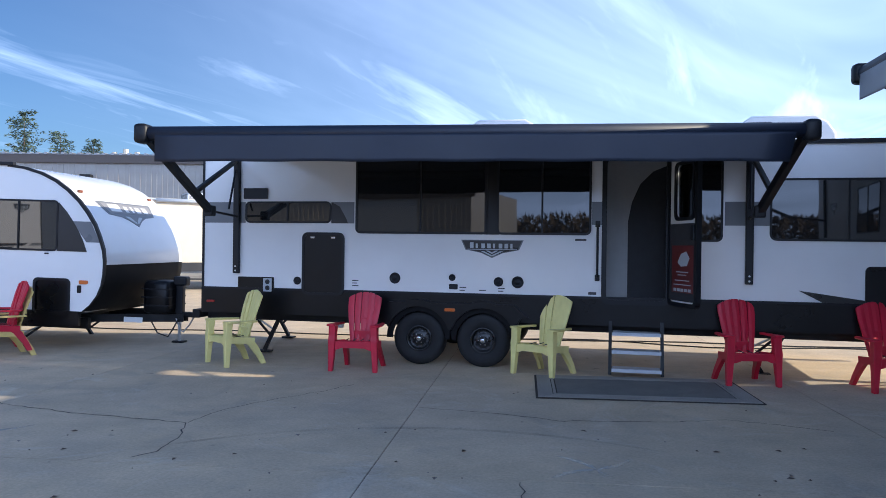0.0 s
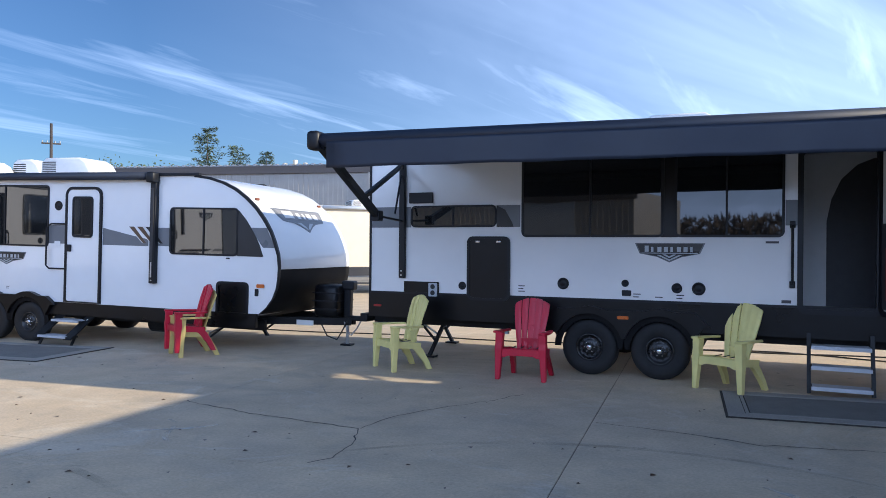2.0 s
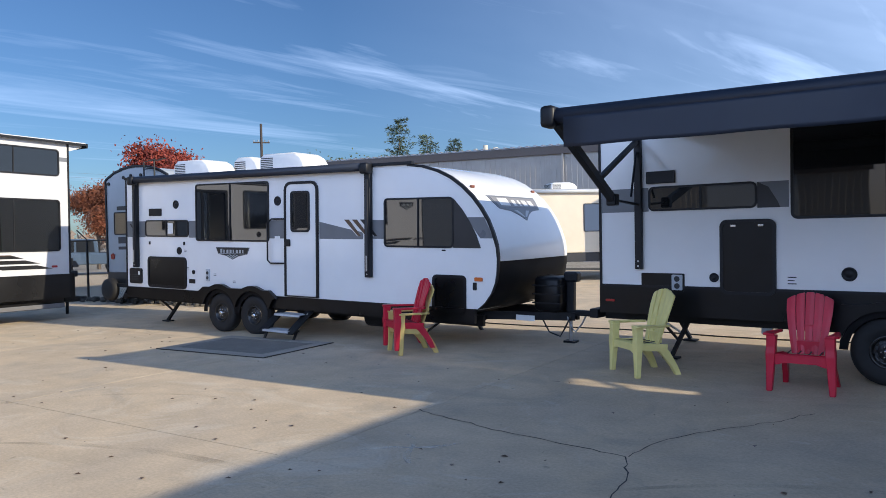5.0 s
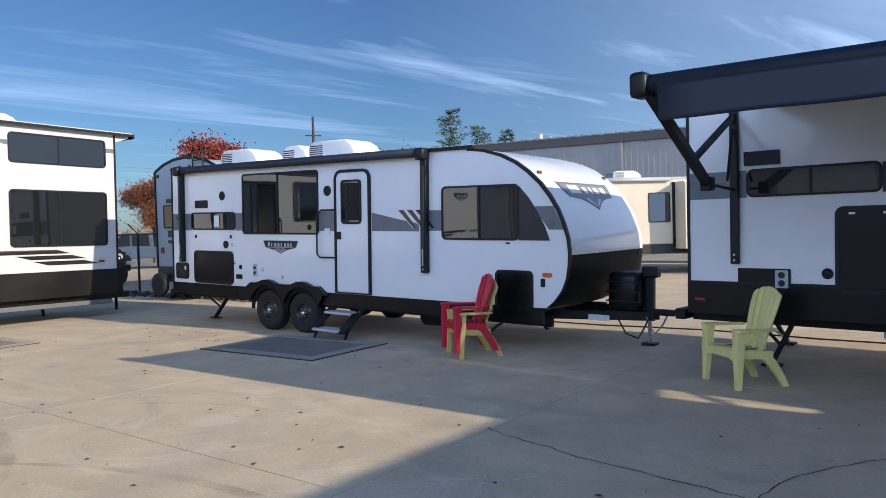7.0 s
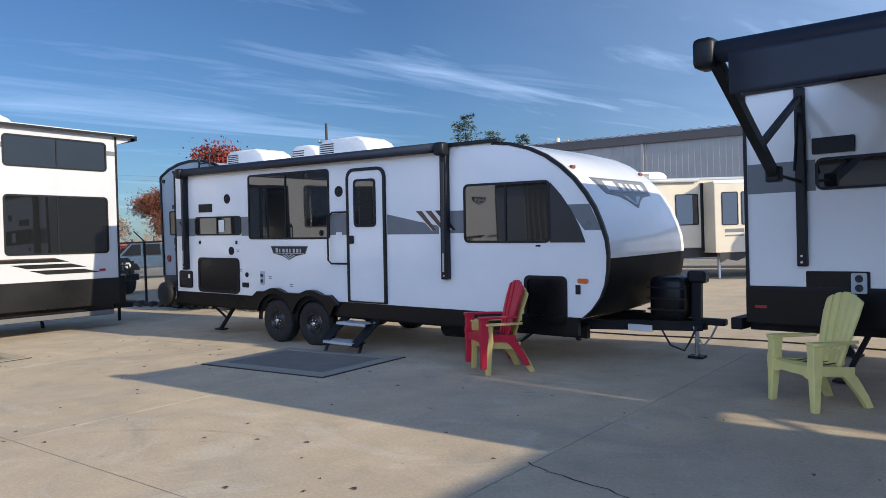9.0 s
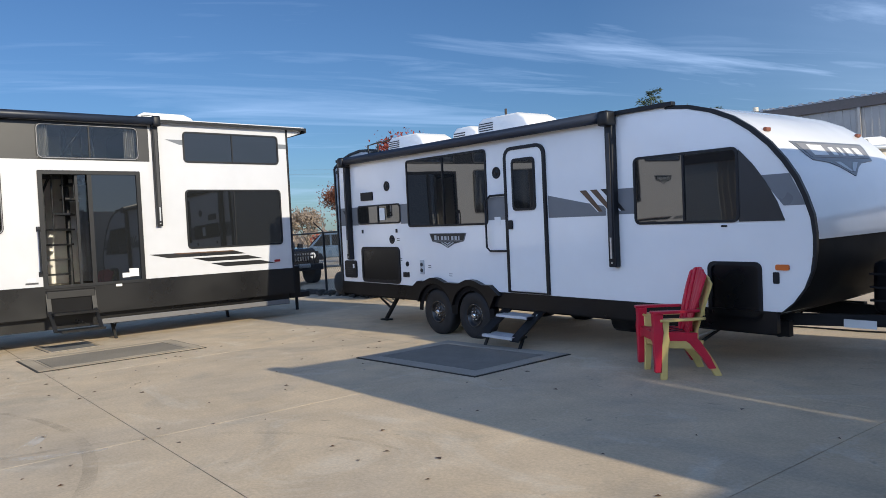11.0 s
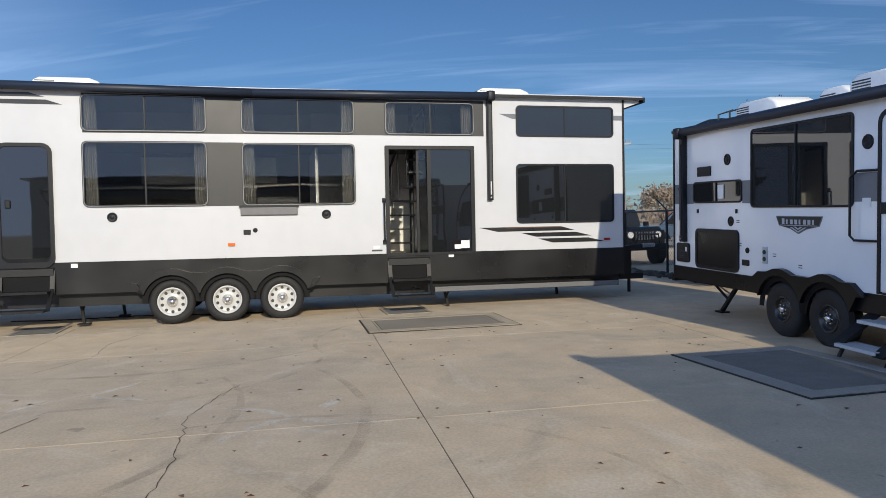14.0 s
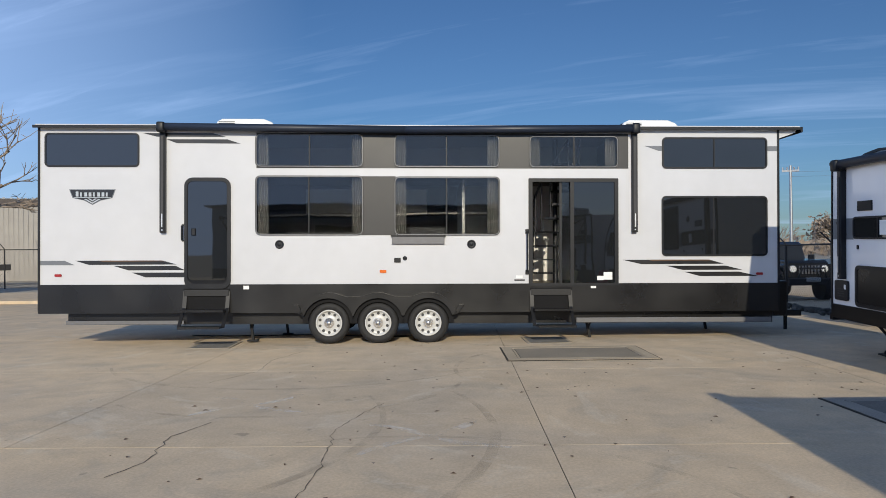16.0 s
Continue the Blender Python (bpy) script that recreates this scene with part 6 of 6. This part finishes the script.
# ---- chain-link fence
def fence(m, length, height, label, step=2.4, mesh=0.075, mat=None):
    f = thing("chain_link_fence", m, label, "fence")
    mt = mat or dark_steel
    n = int(length / step) + 1
    for i in range(n):
        p = part("post", rod((i * step, 0, 0), (i * step, 0, height), 0.035), mt, f)
        part("barb_arm", bar((i * step, 0, height), (i * step - 0.2, -0.18, height + 0.28), 0.03, 0.03), mt, p)
    part("top_rail", rod((0, 0, height - 0.03), (length, 0, height - 0.03), 0.024), mt, f)
    part("bottom_wire", rod((0, 0, 0.06), (length, 0, 0.06), 0.006, n=4), mt, f)
    bm = bmesh.new()
    for s in (-1, 1):
        x = -height
        while x < length + height:
            a, b = (x, 0.03), (x + s * (height - 0.06), height - 0.04)
            k0, k1 = 0.0, 1.0
            dx = b[0] - a[0]
            lo, hi = sorted(((0 - a[0]) / dx, (length - a[0]) / dx))
            k0, k1 = max(k0, lo), min(k1, hi)
            if k1 > k0 + 0.01:
                rod((a[0] + dx * k0, 0.004 * s, a[1] + (b[1] - a[1]) * k0), (a[0] + dx * k1, 0.004 * s, a[1] + (b[1] - a[1]) * k1), 0.0028, n=3, bm=bm)
            x += mesh * 1.414
    part("wire_mesh", bm, mt, f, "diamond wire mesh")["kind"] = "stuff"
    return f


fence(pose(-27.5, 0.6, 0, 0, 0, 8), 16.8, 1.75, "dark chain-link fence with angled post tops")
fence(pose(-28.0, -45.0, 0, 0, 0, 127), 24.0, 2.1, "dark chain-link fence beside the far lane", mesh=0.12)
random.seed(4)
rubble = thing("rubble_row", pose(-27.5, 0.35, 0, 0, 0, 8), "row of dark rubble stones along the fence foot", "rubble")
bm = bmesh.new()
for i in range(420):
    x, y, r = random.uniform(0, 16.5), random.gauss(0, 0.13), random.uniform(0.04, 0.12)
    mm = Matrix.Translation((x, y, r * 0.4)) @ Euler((random.random() * 3, random.random() * 3, 0)).to_matrix().to_4x4() @ Matrix.Diagonal((r, r * random.uniform(0.6, 1), r * 0.7, 1))
    bmesh.ops.create_icosphere(bm, subdivisions=1, radius=1.0, matrix=mm)
part("rubble", bm, stone, rubble)["kind"] = "stuff"
pl = part("stockpile_trailer_bed", box(0, 9, 0, 2.2, 0.9, 1.25), dark_steel)
pl.matrix_world = pose(-36, -44, 0, 0, 0, 127)
tagged(pl, "black flatbed trailer deck behind the fence", "flatbed")
for x in (1.0, 4.0, 7.0):
    part("deck_leg", box(x, x + 0.3, 0.4, 1.8, 0.0, 0.9), dark_steel, pl)
kerb = part("kerb", box(0, 10, -0.08, 0.08, 0.0, 0.12, soft=0.02), concrete)
kerb.matrix_world = pose(-24.5, -26.5, 0, 0, 0, 99)
tagged(kerb, "low concrete kerb at the yard's edge", "kerb", kind="structure")


# ---- parked vehicles
def road_wheel(parent, x, y, r, w=0.24, rim=None):
    s = -1 if y < 0 else 1
    t = part("wheel", rod((x, y - w / 2, r), (x, y + w / 2, r), r, n=24), rubber, parent)
    part("rim", rod((x, y + s * w * 0.45, r), (x, y + s * w * 0.54, r), r * 0.58, r * 0.50, 18), rim or black_rim, t)
    part("hub", rod((x, y + s * w * 0.5, r), (x, y + s * w * 0.58, r), r * 0.16, n=10), chrome, t)
    return t


def jeep(m):
    j = thing("off_road_car", m, "black boxy off-road car with round headlights and slotted grille", "car")
    part("body", poly([(0.45, 0.62), (4.0, 0.62), (4.0, 1.15), (2.55, 1.22), (0.35, 1.22), (0.30, 0.7)], -0.78, 0.78, soft=0.05), car_black, j)
    part("bonnet", poly([(2.5, 1.15), (3.95, 1.10), (3.98, 1.18), (3.85, 1.26), (2.5, 1.32)], -0.66, 0.66, soft=0.04), car_black, j)
    part("cabin", poly([(0.35, 1.2), (2.60, 1.2), (2.30, 1.80), (2.15, 1.86), (0.40, 1.86)], -0.72, 0.72, soft=0.05), car_black, j)
    part("windscreen", poly([(2.60, 1.28), (2.66, 1.28), (2.38, 1.78), (2.32, 1.78)], -0.62, 0.62), car_glass, j)
    for s in (-1, 1):
        part("side_window", box(1.35, 2.15, s * 0.735 - 0.006, s * 0.735 + 0.006, 1.30, 1.75), car_glass, j)
        part("side_window", box(0.5, 1.25, s * 0.735 - 0.006, s * 0.735 + 0.006, 1.30, 1.75), car_glass, j)
        part("fender", poly([(2.75, 0.85), (2.95, 1.05), (3.85, 1.05), (4.05, 0.85), (3.95, 0.82), (3.75, 0.95), (3.05, 0.95), (2.9, 0.8)], s * 0.9 - 0.14, s * 0.9 + 0.06), black_trim, j)
        part("fender", poly([(0.2, 0.85), (0.4, 1.02), (1.2, 1.02), (1.4, 0.85), (1.3, 0.82), (1.1, 0.93), (0.5, 0.93), (0.3, 0.8)], s * 0.9 - 0.14, s * 0.9 + 0.06), black_trim, j)
        h = part("headlight", rod((4.0, s * 0.50, 1.0), (4.05, s * 0.50, 1.0), 0.10, n=18), headlight, j, "round clear headlight")
        part("headlight_ring", rod((3.99, s * 0.50, 1.0), (4.035, s * 0.50, 1.0), 0.12, n=18), chrome, h)
        part("mirror", box(2.35, 2.47, s * 0.98 - 0.09, s * 0.98 + 0.09, 1.25, 1.43, soft=0.02), car_black, j)
        for x in (0.8, 3.4):
            road_wheel(j, x, s * 0.80, 0.42, 0.27)
    gr = part("grille", box(3.99, 4.03, -0.42, 0.42, 0.82, 1.12, soft=0.01), car_black, j)
    for i in range(7):
        y = -0.30 + 0.10 * i
        part("grille_slot", box(4.028, 4.042, y - 0.028, y + 0.028, 0.84, 1.10), chrome, gr, "bright grille slot")
    part("bumper", box(4.05, 4.28, -0.75, 0.75, 0.50, 0.72, soft=0.03), black_trim, j)
    part("winch", box(4.20, 4.33, -0.22, 0.22, 0.60, 0.74, soft=0.03), galvanised, j)
    part("bull_bar", pipe([(4.2, -0.45, 0.7), (4.3, -0.35, 1.02), (4.3, 0.35, 1.02), (4.2, 0.45, 0.7)], 0.03), black_trim, j)
    return j


def pickup(m, mat, label):
    p = thing("pickup_truck", m, label, "pickup")
    part("body", poly([(0.1, 0.55), (5.5, 0.55), (5.55, 1.05), (3.9, 1.15), (0.0, 1.15), (0.0, 0.7)], -0.95, 0.95, soft=0.07), mat, p)
    part("cab", poly([(1.9, 1.1), (4.2, 1.1), (3.5, 1.82), (3.3, 1.88), (2.1, 1.88), (1.95, 1.75)], -0.85, 0.85, soft=0.06), mat, p)
    part("windscreen", poly([(4.18, 1.16), (4.24, 1.16), (3.56, 1.80), (3.50, 1.80)], -0.72, 0.72), car_glass, p)
    part("bed", box(0.12, 1.85, -0.80, 0.80, 1.10, 1.17), black_trim, p)
    for s in (-1, 1):
        part("side_window", poly([(2.1, 1.2), (2.95, 1.2), (2.95, 1.75), (2.15, 1.75)], s * 0.86 - 0.006, s * 0.86 + 0.006), car_glass, p)
        part("side_window", poly([(3.05, 1.2), (3.95, 1.2), (3.45, 1.75), (3.05, 1.75)], s * 0.86 - 0.006, s * 0.86 + 0.006), car_glass, p)
        part("headlight", box(5.42, 5.57, s * 0.75 - 0.16, s * 0.75 + 0.16, 0.85, 1.0, soft=0.02), headlight, p)
        part("tail_light", box(-0.03, 0.03, s * 0.85 - 0.07, s * 0.85 + 0.07, 0.8, 1.1), red_lens, p)
        for x in (1.1, 4.6):
            road_wheel(p, x, s * 0.84, 0.39, 0.26, white_rim)
            part("wheel_arch", lathe([(0.47, s * 0.958), (0.47, s * 0.945), (0.40, s * 0.945)], x, 0.42, 24), black_trim, p)
    part("bumper", box(5.45, 5.66, -0.85, 0.85, 0.48, 0.70, soft=0.04), chrome, p)
    part("grille", box(5.50, 5.58, -0.5, 0.5, 0.75, 1.02, soft=0.02), black_trim, p)
    return p


jeep(pose(-29.0, 1.95, -0.01, 0, 0, 10))
pickup(pose(-36.7, 12.1, -0.01, 0, 0, 245), car_blue, "grey-blue pickup truck parked on gravel")
pickup(pose(-46.0, 8.6, -0.01, 0, 0, -25), car_silver, "silver pickup truck parked beyond the fence")


# ---- trees
def spruce(m, height, r, seed, label):
    rnd = random.Random(seed)
    t = thing("spruce_tree", m, label, "tree")
    part("trunk", rod((0, 0, 0), (0, 0, height * 0.97), height * 0.018, 0.02), bark, t)
    bm = bmesh.new()
    z = height * 0.22
    while z < height:
        f = 1 - (z - height * 0.2) / (height * 0.8)
        n = max(4, int(11 * f) + 3)
        for i in range(n):
            a, ln = rnd.uniform(0, 6.28), r * (0.25 + 0.75 * f) * rnd.uniform(0.55, 1.1)
            d = Vector((math.cos(a), math.sin(a), 0))
            side = Vector((-d.y, d.x, 0))
            for k in range(7):
                s = (k + 0.4) / 7
                c = d * ln * s + Vector((0, 0, z - 0.10 * ln * s + 0.12 * ln * s * s + rnd.gauss(0, 0.06)))
                for q in range(5):
                    o = c + side * rnd.gauss(0, 0.13 * (1.2 - s) * ln + 0.03) + Vector((0, 0, rnd.gauss(0, 0.09)))
                    u = (d * rnd.uniform(0.4, 1) + side * rnd.gauss(0, 0.7) + Vector((0, 0, rnd.gauss(-0.1, 0.4)))).normalized() * rnd.uniform(0.18, 0.36) * height / 12
                    w = u.cross(Vector((rnd.gauss(0, 1), rnd.gauss(0, 1), 1))).normalized() * 0.05 * height / 12
                    bm.faces.new([bm.verts.new(p) for p in (o - w, o + w, o + u)])
        z += height * 0.032 * rnd.uniform(0.7, 1.3)
    part("crown", bm, spruce_leaf, t, "dark needle crown with gaps")["kind"] = "stuff"
    return t


def branches(bm, rnd, p, d, length, r, depth, tips, spread=0.6, up=0.15):
    q = p + d * length
    rod(p, q, r, r * 0.65, 5, bm)
    if depth == 0:
        tips.append(q)
        return
    for i in range(rnd.choice((2, 3, 3))):
        nd = (d + Vector((rnd.gauss(0, spread), rnd.gauss(0, spread), rnd.gauss(up, spread * 0.5)))).normalized()
        branches(bm, rnd, p.lerp(q, rnd.uniform(0.65, 1.0)), nd, length * rnd.uniform(0.62, 0.85), r * 0.62, depth - 1, tips, spread, up)


def broadleaf(m, height, seed, leaf, label, leaves=9, size=0.28, depth=5, spread=0.5, fuzz=0.45):
    """Trunk, limbs and a crown of many small leaves about the twig ends."""
    rnd = random.Random(seed)
    t = thing("broadleaf_tree", m, label, "tree")
    bm, tips = bmesh.new(), []
    branches(bm, rnd, Vector((0, 0, 0)), Vector((0, 0, 1)), height * 0.26, height * 0.022, depth, tips, spread)
    part("trunk", bm, bark if leaves else bare_twig, t, "forking trunk and limbs")
    if leaves:
        bm = bmesh.new()
        for p in tips:
            for k in range(leaves):
                o = p + Vector((rnd.gauss(0, fuzz), rnd.gauss(0, fuzz), rnd.gauss(0, fuzz * 0.8)))
                u = Vector((rnd.gauss(0, 1), rnd.gauss(0, 1), rnd.gauss(0, 1))).normalized() * size * rnd.uniform(0.5, 1.1)
                w = u.cross(Vector((rnd.gauss(0, 1), rnd.gauss(0, 1), rnd.gauss(0, 1)))).normalized() * size * 0.45
                bm.faces.new([bm.verts.new(c) for c in (o - u, o + w, o + u, o - w)])
        part("crown", bm, leaf, t, "uneven leafy crown")["kind"] = "stuff"
    return t


def along(x, y, bearing, dist):
    """A place at a bearing to the left of +y, dist metres from x, y."""
    b = radians(bearing)
    return x - math.sin(b) * dist, y + math.cos(b) * dist


def at(x, y, bearing, dist, turn=0.0):
    return pose(*along(x, y, bearing, dist), 0, 0, 0, turn)


E0 = (0.27, -7.9)
spruce(at(*E0, 41.9, 75), 13.6, 4.2, 1, "tall sparse spruce beyond the metal roof")
spruce(at(*E0, 39.7, 82), 13.0, 3.8, 2, "smaller dark spruce beyond the metal roof")
spruce(at(*E0, 37.6, 85), 13.0, 3.4, 3, "dark spruce beside the roof stacks")
for b, d, h, s in ((43.9, 84, 14.6, 11), (46.3, 88, 14.8, 12), (48.5, 86, 15.0, 13), (35.2, 90, 13.8, 14), (33.3, 92, 13.6, 15), (26.5, 95, 15.2, 16), (44.8, 90, 14.0, 17)):
    broadleaf(at(*E0, b, d), h, s, green_leaf, "thin autumn tree showing above the roof", 14, 0.20, 5, 0.5, 0.5)
broadleaf(at(*E0, 60.3, 62), 11.7, 21, red_leaf, "broad tree with deep red autumn leaves", 360, 0.17, 5, 0.55, 0.62)
broadleaf(at(*E0, 58.7, 64), 9.6, 22, red_leaf, "red-leaved tree beside a larger one", 260, 0.125, 5, 0.5, 0.45)
broadleaf(at(*E0, 64.1, 50), 6.4, 23, rust_leaf, "rust-brown tree standing by the fence", 260, 0.085, 5, 0.42, 0.38)
broadleaf(at(-0.62, -6.82, 68.4, 66), 5.6, 24, bare_twig, "bare grey-brown rounded tree", 5, 0.16, 6, 0.6, 0.3)
broadleaf(at(-0.62, -6.82, 67.4, 60), 2.3, 25, red_leaf, "low red shrub behind the fence", 10, 0.16, 4, 0.5, 0.25)
broadleaf(at(-0.92, -5.61, 73.2, 60), 5.2, 26, bare_twig, "bare leafless tree near the utility pole", 0, 0.2, 5, 0.5)
broadleaf(at(-0.92, -5.61, 130.6, 46), 13.0, 27, bare_twig, "tall bare tree with hanging twigs", 0, 0.2, 6, 0.55)
woods = thing("far_woods", pose(0, 0, 0), "low far line of bare brown woods", "woods", kind="stuff")
rnd = random.Random(8)
bm = bmesh.new()
for i in range(5200):
    x, y = along(-3, -5, rnd.uniform(50, 88) if i % 3 else rnd.uniform(88, 140), rnd.uniform(170, 260))
    h = rnd.uniform(1.5, 5.6) * (0.8 + 0.4 * noise.noise(Vector((x * 0.03, y * 0.03, 0))))
    o, u = Vector((x, y, rnd.uniform(0, h))), Vector((rnd.gauss(0, 0.8), rnd.gauss(0, 0.8), rnd.uniform(0.6, 1.8)))
    w = u.cross(Vector((rnd.gauss(0, 1), rnd.gauss(0, 1), 0.3))).normalized() * 0.7
    bm.faces.new([bm.verts.new(c) for c in (o - w, o + w, o + u)])
part("woods_crowns", bm, bare_twig, woods)["kind"] = "stuff"
bm = bmesh.new()
for i in range(22000):
    x, y = along(0, -5, rnd.uniform(150, 235), rnd.uniform(75, 100))
    h = (6.6 + 2.2 * noise.noise(Vector((x * 0.05, y * 0.05, 0)))) * 0.72 * rnd.uniform(0, 1) ** 0.6
    u = Vector((rnd.gauss(0, 0.3), rnd.gauss(0, 0.3), rnd.uniform(0.3, 0.9)))
    w = u.cross(Vector((rnd.gauss(0, 1), rnd.gauss(0, 1), 0.3))).normalized() * 0.2
    bm.faces.new([bm.verts.new(c) for c in (Vector((x, y, h)) - w, Vector((x, y, h)) + w, Vector((x, y, h)) + u)])
part("woods_crowns", bm, bark, woods)["kind"] = "stuff"


def utility_pole(m, h, arms, label, mat, r=0.16):
    p = thing("utility_pole", m, label, "pole")
    part("shaft", rod((0, 0, 0), (0, 0, h), r, r * 0.7, 12), mat, p)
    for z, w in arms:
        a = part("crossarm", box(-w, w, -0.06, 0.06, z, z + 0.12), mat, p)
        for s in (-0.9, -0.4, 0.4, 0.9):
            part("insulator", rod((w * s, 0, z + 0.12), (w * s, 0, z + 0.3), 0.05), galvanised, a)
    return p


utility_pole(at(*E0, 52.45, 70, 52), 12.4, ((10.6, 0.75), (8.2, 0.5)), "brown wooden utility pole with short crossarms", dark_wood)
utility_pole(at(-0.92, -5.61, 72.15, 52, 72), 6.9, ((6.5, 0.5),), "weathered grey utility pole behind the car", galvanised, 0.11)
pw = thing("power_line", pose(0, 0, 0), "thin overhead power lines", "cable")
for k in range(2):
    a, b = Vector((*along(-0.92, -5.61, 72.15, 52), 6.2 + 0.3 * k)), Vector((*along(-0.92, -5.61, 25, 110), 9.5 + 0.3 * k))
    part("cable", pipe([a.lerp(b, i / 12) - Vector((0, 0, 1.2 * math.sin(math.pi * i / 12))) for i in range(13)], 0.006, 4), galvanised, pw)

# ---- cables on the ground, drawn behind the trailers
rnd = random.Random(3)


def ground_cable(pts, r=0.011):
    c = part("power_cable", pipe([(x, y, r + 0.002) for x, y in pts], r, 6), wire)
    return tagged(c, "black power cable lying on the concrete", "cable")


ground_cable([(-9 + 0.8 * i, 2.3 + 0.10 * math.sin(i * 1.3) + 0.06 * i) for i in range(22)])
ground_cable([(1.0 + 0.6 * i, 3.0 + 0.25 * math.sin(i * 0.9)) for i in range(12)])
ground_cable([(-15.2 + 0.12 * math.sin(i), -12.6 + 0.5 * i) for i in range(10)])

# ---- wear on the slabs: cracks, repair marks, leaves
def crack(pts, width=0.007, seed=0):
    rnd = random.Random(seed)
    bm = bmesh.new()
    line = []
    for a, b in zip(pts, pts[1:]):
        n = max(2, int(math.dist(a, b) / 0.09))
        for i in range(n):
            f = i / n
            line.append((a[0] + (b[0] - a[0]) * f + rnd.gauss(0, 0.012), a[1] + (b[1] - a[1]) * f + rnd.gauss(0, 0.012)))
    last = None
    for i, (x, y) in enumerate(line):
        q = line[min(i + 1, len(line) - 1)]
        p = line[max(i - 1, 0)]
        d = Vector((q[0] - p[0], q[1] - p[1])).normalized()
        w = width * rnd.uniform(0.3, 1.0)
        cur = [bm.verts.new((x - d.y * w, y + d.x * w, 0.003)), bm.verts.new((x + d.y * w, y - d.x * w, 0.003))]
        if last:
            bm.faces.new((last[0], last[1], cur[1], cur[0]))
        last = cur
    return part("crack", bm, crack_fill, yard)


crack([(-3.4, -3.42), (-2.4, -3.62), (-1.16, -3.68), (-0.95, -4.1), (-0.84, -4.56), (-1.03, -4.85)], 0.008, 1)
crack([(-1.16, -3.68), (-1.1, -3.2), (-1.0, -2.86), (-0.6, -2.2), (-0.3, -1.5)], 0.006, 2)
crack([(0.67, -2.58), (1.4, -2.62), (2.09, -2.78), (2.9, -2.6), (3.52, -2.35), (4.5, -2.6)], 0.008, 3)
crack([(-6.0, -8.8), (-6.4, -8.7), (-7.2, -8.9), (-7.9, -8.75)], 0.008, 4)
crack([(-5.6, -7.2), (-6.5, -7.3), (-7.6, -7.5), (-8.9, -7.3)], 0.005, 5)
crack([(1.9, -4.6), (2.05, -5.3), (1.9, -6.0)], 0.006, 6)
crack([(-9.9, -9.8), (-10.8, -9.5), (-11.9, -9.7), (-13.0, -9.5)], 0.005, 7)


def scuff(pts, width, mat, name):
    """A strip along a bent line lying just on the slabs."""
    bm = bmesh.new()
    last = None
    for i, (x, y) in enumerate(pts):
        q, p = pts[min(i + 1, len(pts) - 1)], pts[max(i - 1, 0)]
        d = Vector((q[0] - p[0], q[1] - p[1])).normalized()
        w = width * (0.35 + 0.65 * math.sin(math.pi * (i + 0.5) / len(pts)))
        cur = [bm.verts.new((x - d.y * w, y + d.x * w, 0.0022)), bm.verts.new((x + d.y * w, y - d.x * w, 0.0022))]
        if last:
            bm.faces.new((last[0], last[1], cur[1], cur[0]))
        last = cur
    return part(name, bm, mat, yard)


def arc(cx, cy, r, a0, a1, n=24):
    return [(cx + r * math.cos(radians(a0 + (a1 - a0) * i / n)), cy + r * math.sin(radians(a0 + (a1 - a0) * i / n))) for i in range(n + 1)]


for cx, cy, r, a0, a1, w in ((-7.5, -10.5, 3.4, 20, 120, 0.07), (-7.2, -10.6, 4.6, 30, 125, 0.08), (-11.5, -4.0, 2.8, 200, 300, 0.06), (-10.2, -8.8, 2.2, -40, 100, 0.07),
                             (-9.0, -7.5, 5.0, 140, 215, 0.08), (-5.0, -6.5, 2.4, 100, 210, 0.06), (-12.5, -9.2, 3.0, -60, 60, 0.08), (-3.2, -9.5, 4.0, 60, 130, 0.08), (1.5, -6.5, 3.2, 60, 150, 0.06)):
    scuff(arc(cx, cy, r, a0, a1), w * 0.65, tyre_mark, "tyre_scuff")
for x, y, s in ((-7.4, -6.6, 1.0), (-8.6, -8.7, 0.9), (-2.6, -4.4, 0.5), (2.4, -4.2, 0.5), (-5.2, -8.9, 0.6)):
    for k in range(4):
        a = radians(20 + 85 * k + 30 * s)
        scuff([(x + 0.10 * i * s * math.cos(a + 0.04 * i), y + 0.10 * i * s * math.sin(a + 0.04 * i)) for i in range(9)], 0.06 * s, pale_mark, "pale_scuff")
leaves_bm = bmesh.new()
rnd = random.Random(12)
for i in range(260):
    x, y = rnd.uniform(-14, 4), rnd.uniform(-9.5, -1.5)
    s, a = rnd.uniform(0.010, 0.034), rnd.uniform(0, 6.28)
    c, q = math.cos(a) * s, math.sin(a) * s
    leaves_bm.faces.new([leaves_bm.verts.new(p) for p in ((x + c, y + q, 0.004), (x - q * 0.6, y + c * 0.6, 0.010), (x - c, y - q, 0.004), (x + q * 0.6, y - c * 0.6, 0.012))])
tagged(part("dry_leaves", leaves_bm, brown_decal), "scattered small dry leaves on concrete", "leaves", kind="stuff")
# slabs last
for i in range(len(A_LINES) - 1):
    for j in range(len(B_LINES) - 1):
        a0, a1, b0, b1 = A_LINES[i] + 0.004, A_LINES[i + 1] - 0.004, B_LINES[j] + 0.004, B_LINES[j + 1] - 0.004
        bm = bmesh.new()
        top = [bm.verts.new(lot(a, b, 0.0)) for a, b in ((a0, b0), (a1, b0), (a1, b1), (a0, b1))]
        low = [bm.verts.new((*v.co[:2], -0.012)) for v in top]
        bm.faces.new(top)
        for k in range(4):
            bm.faces.new((low[k], low[(k + 1) % 4], top[(k + 1) % 4], top[k]))
        part("slab", bm, concrete, yard)
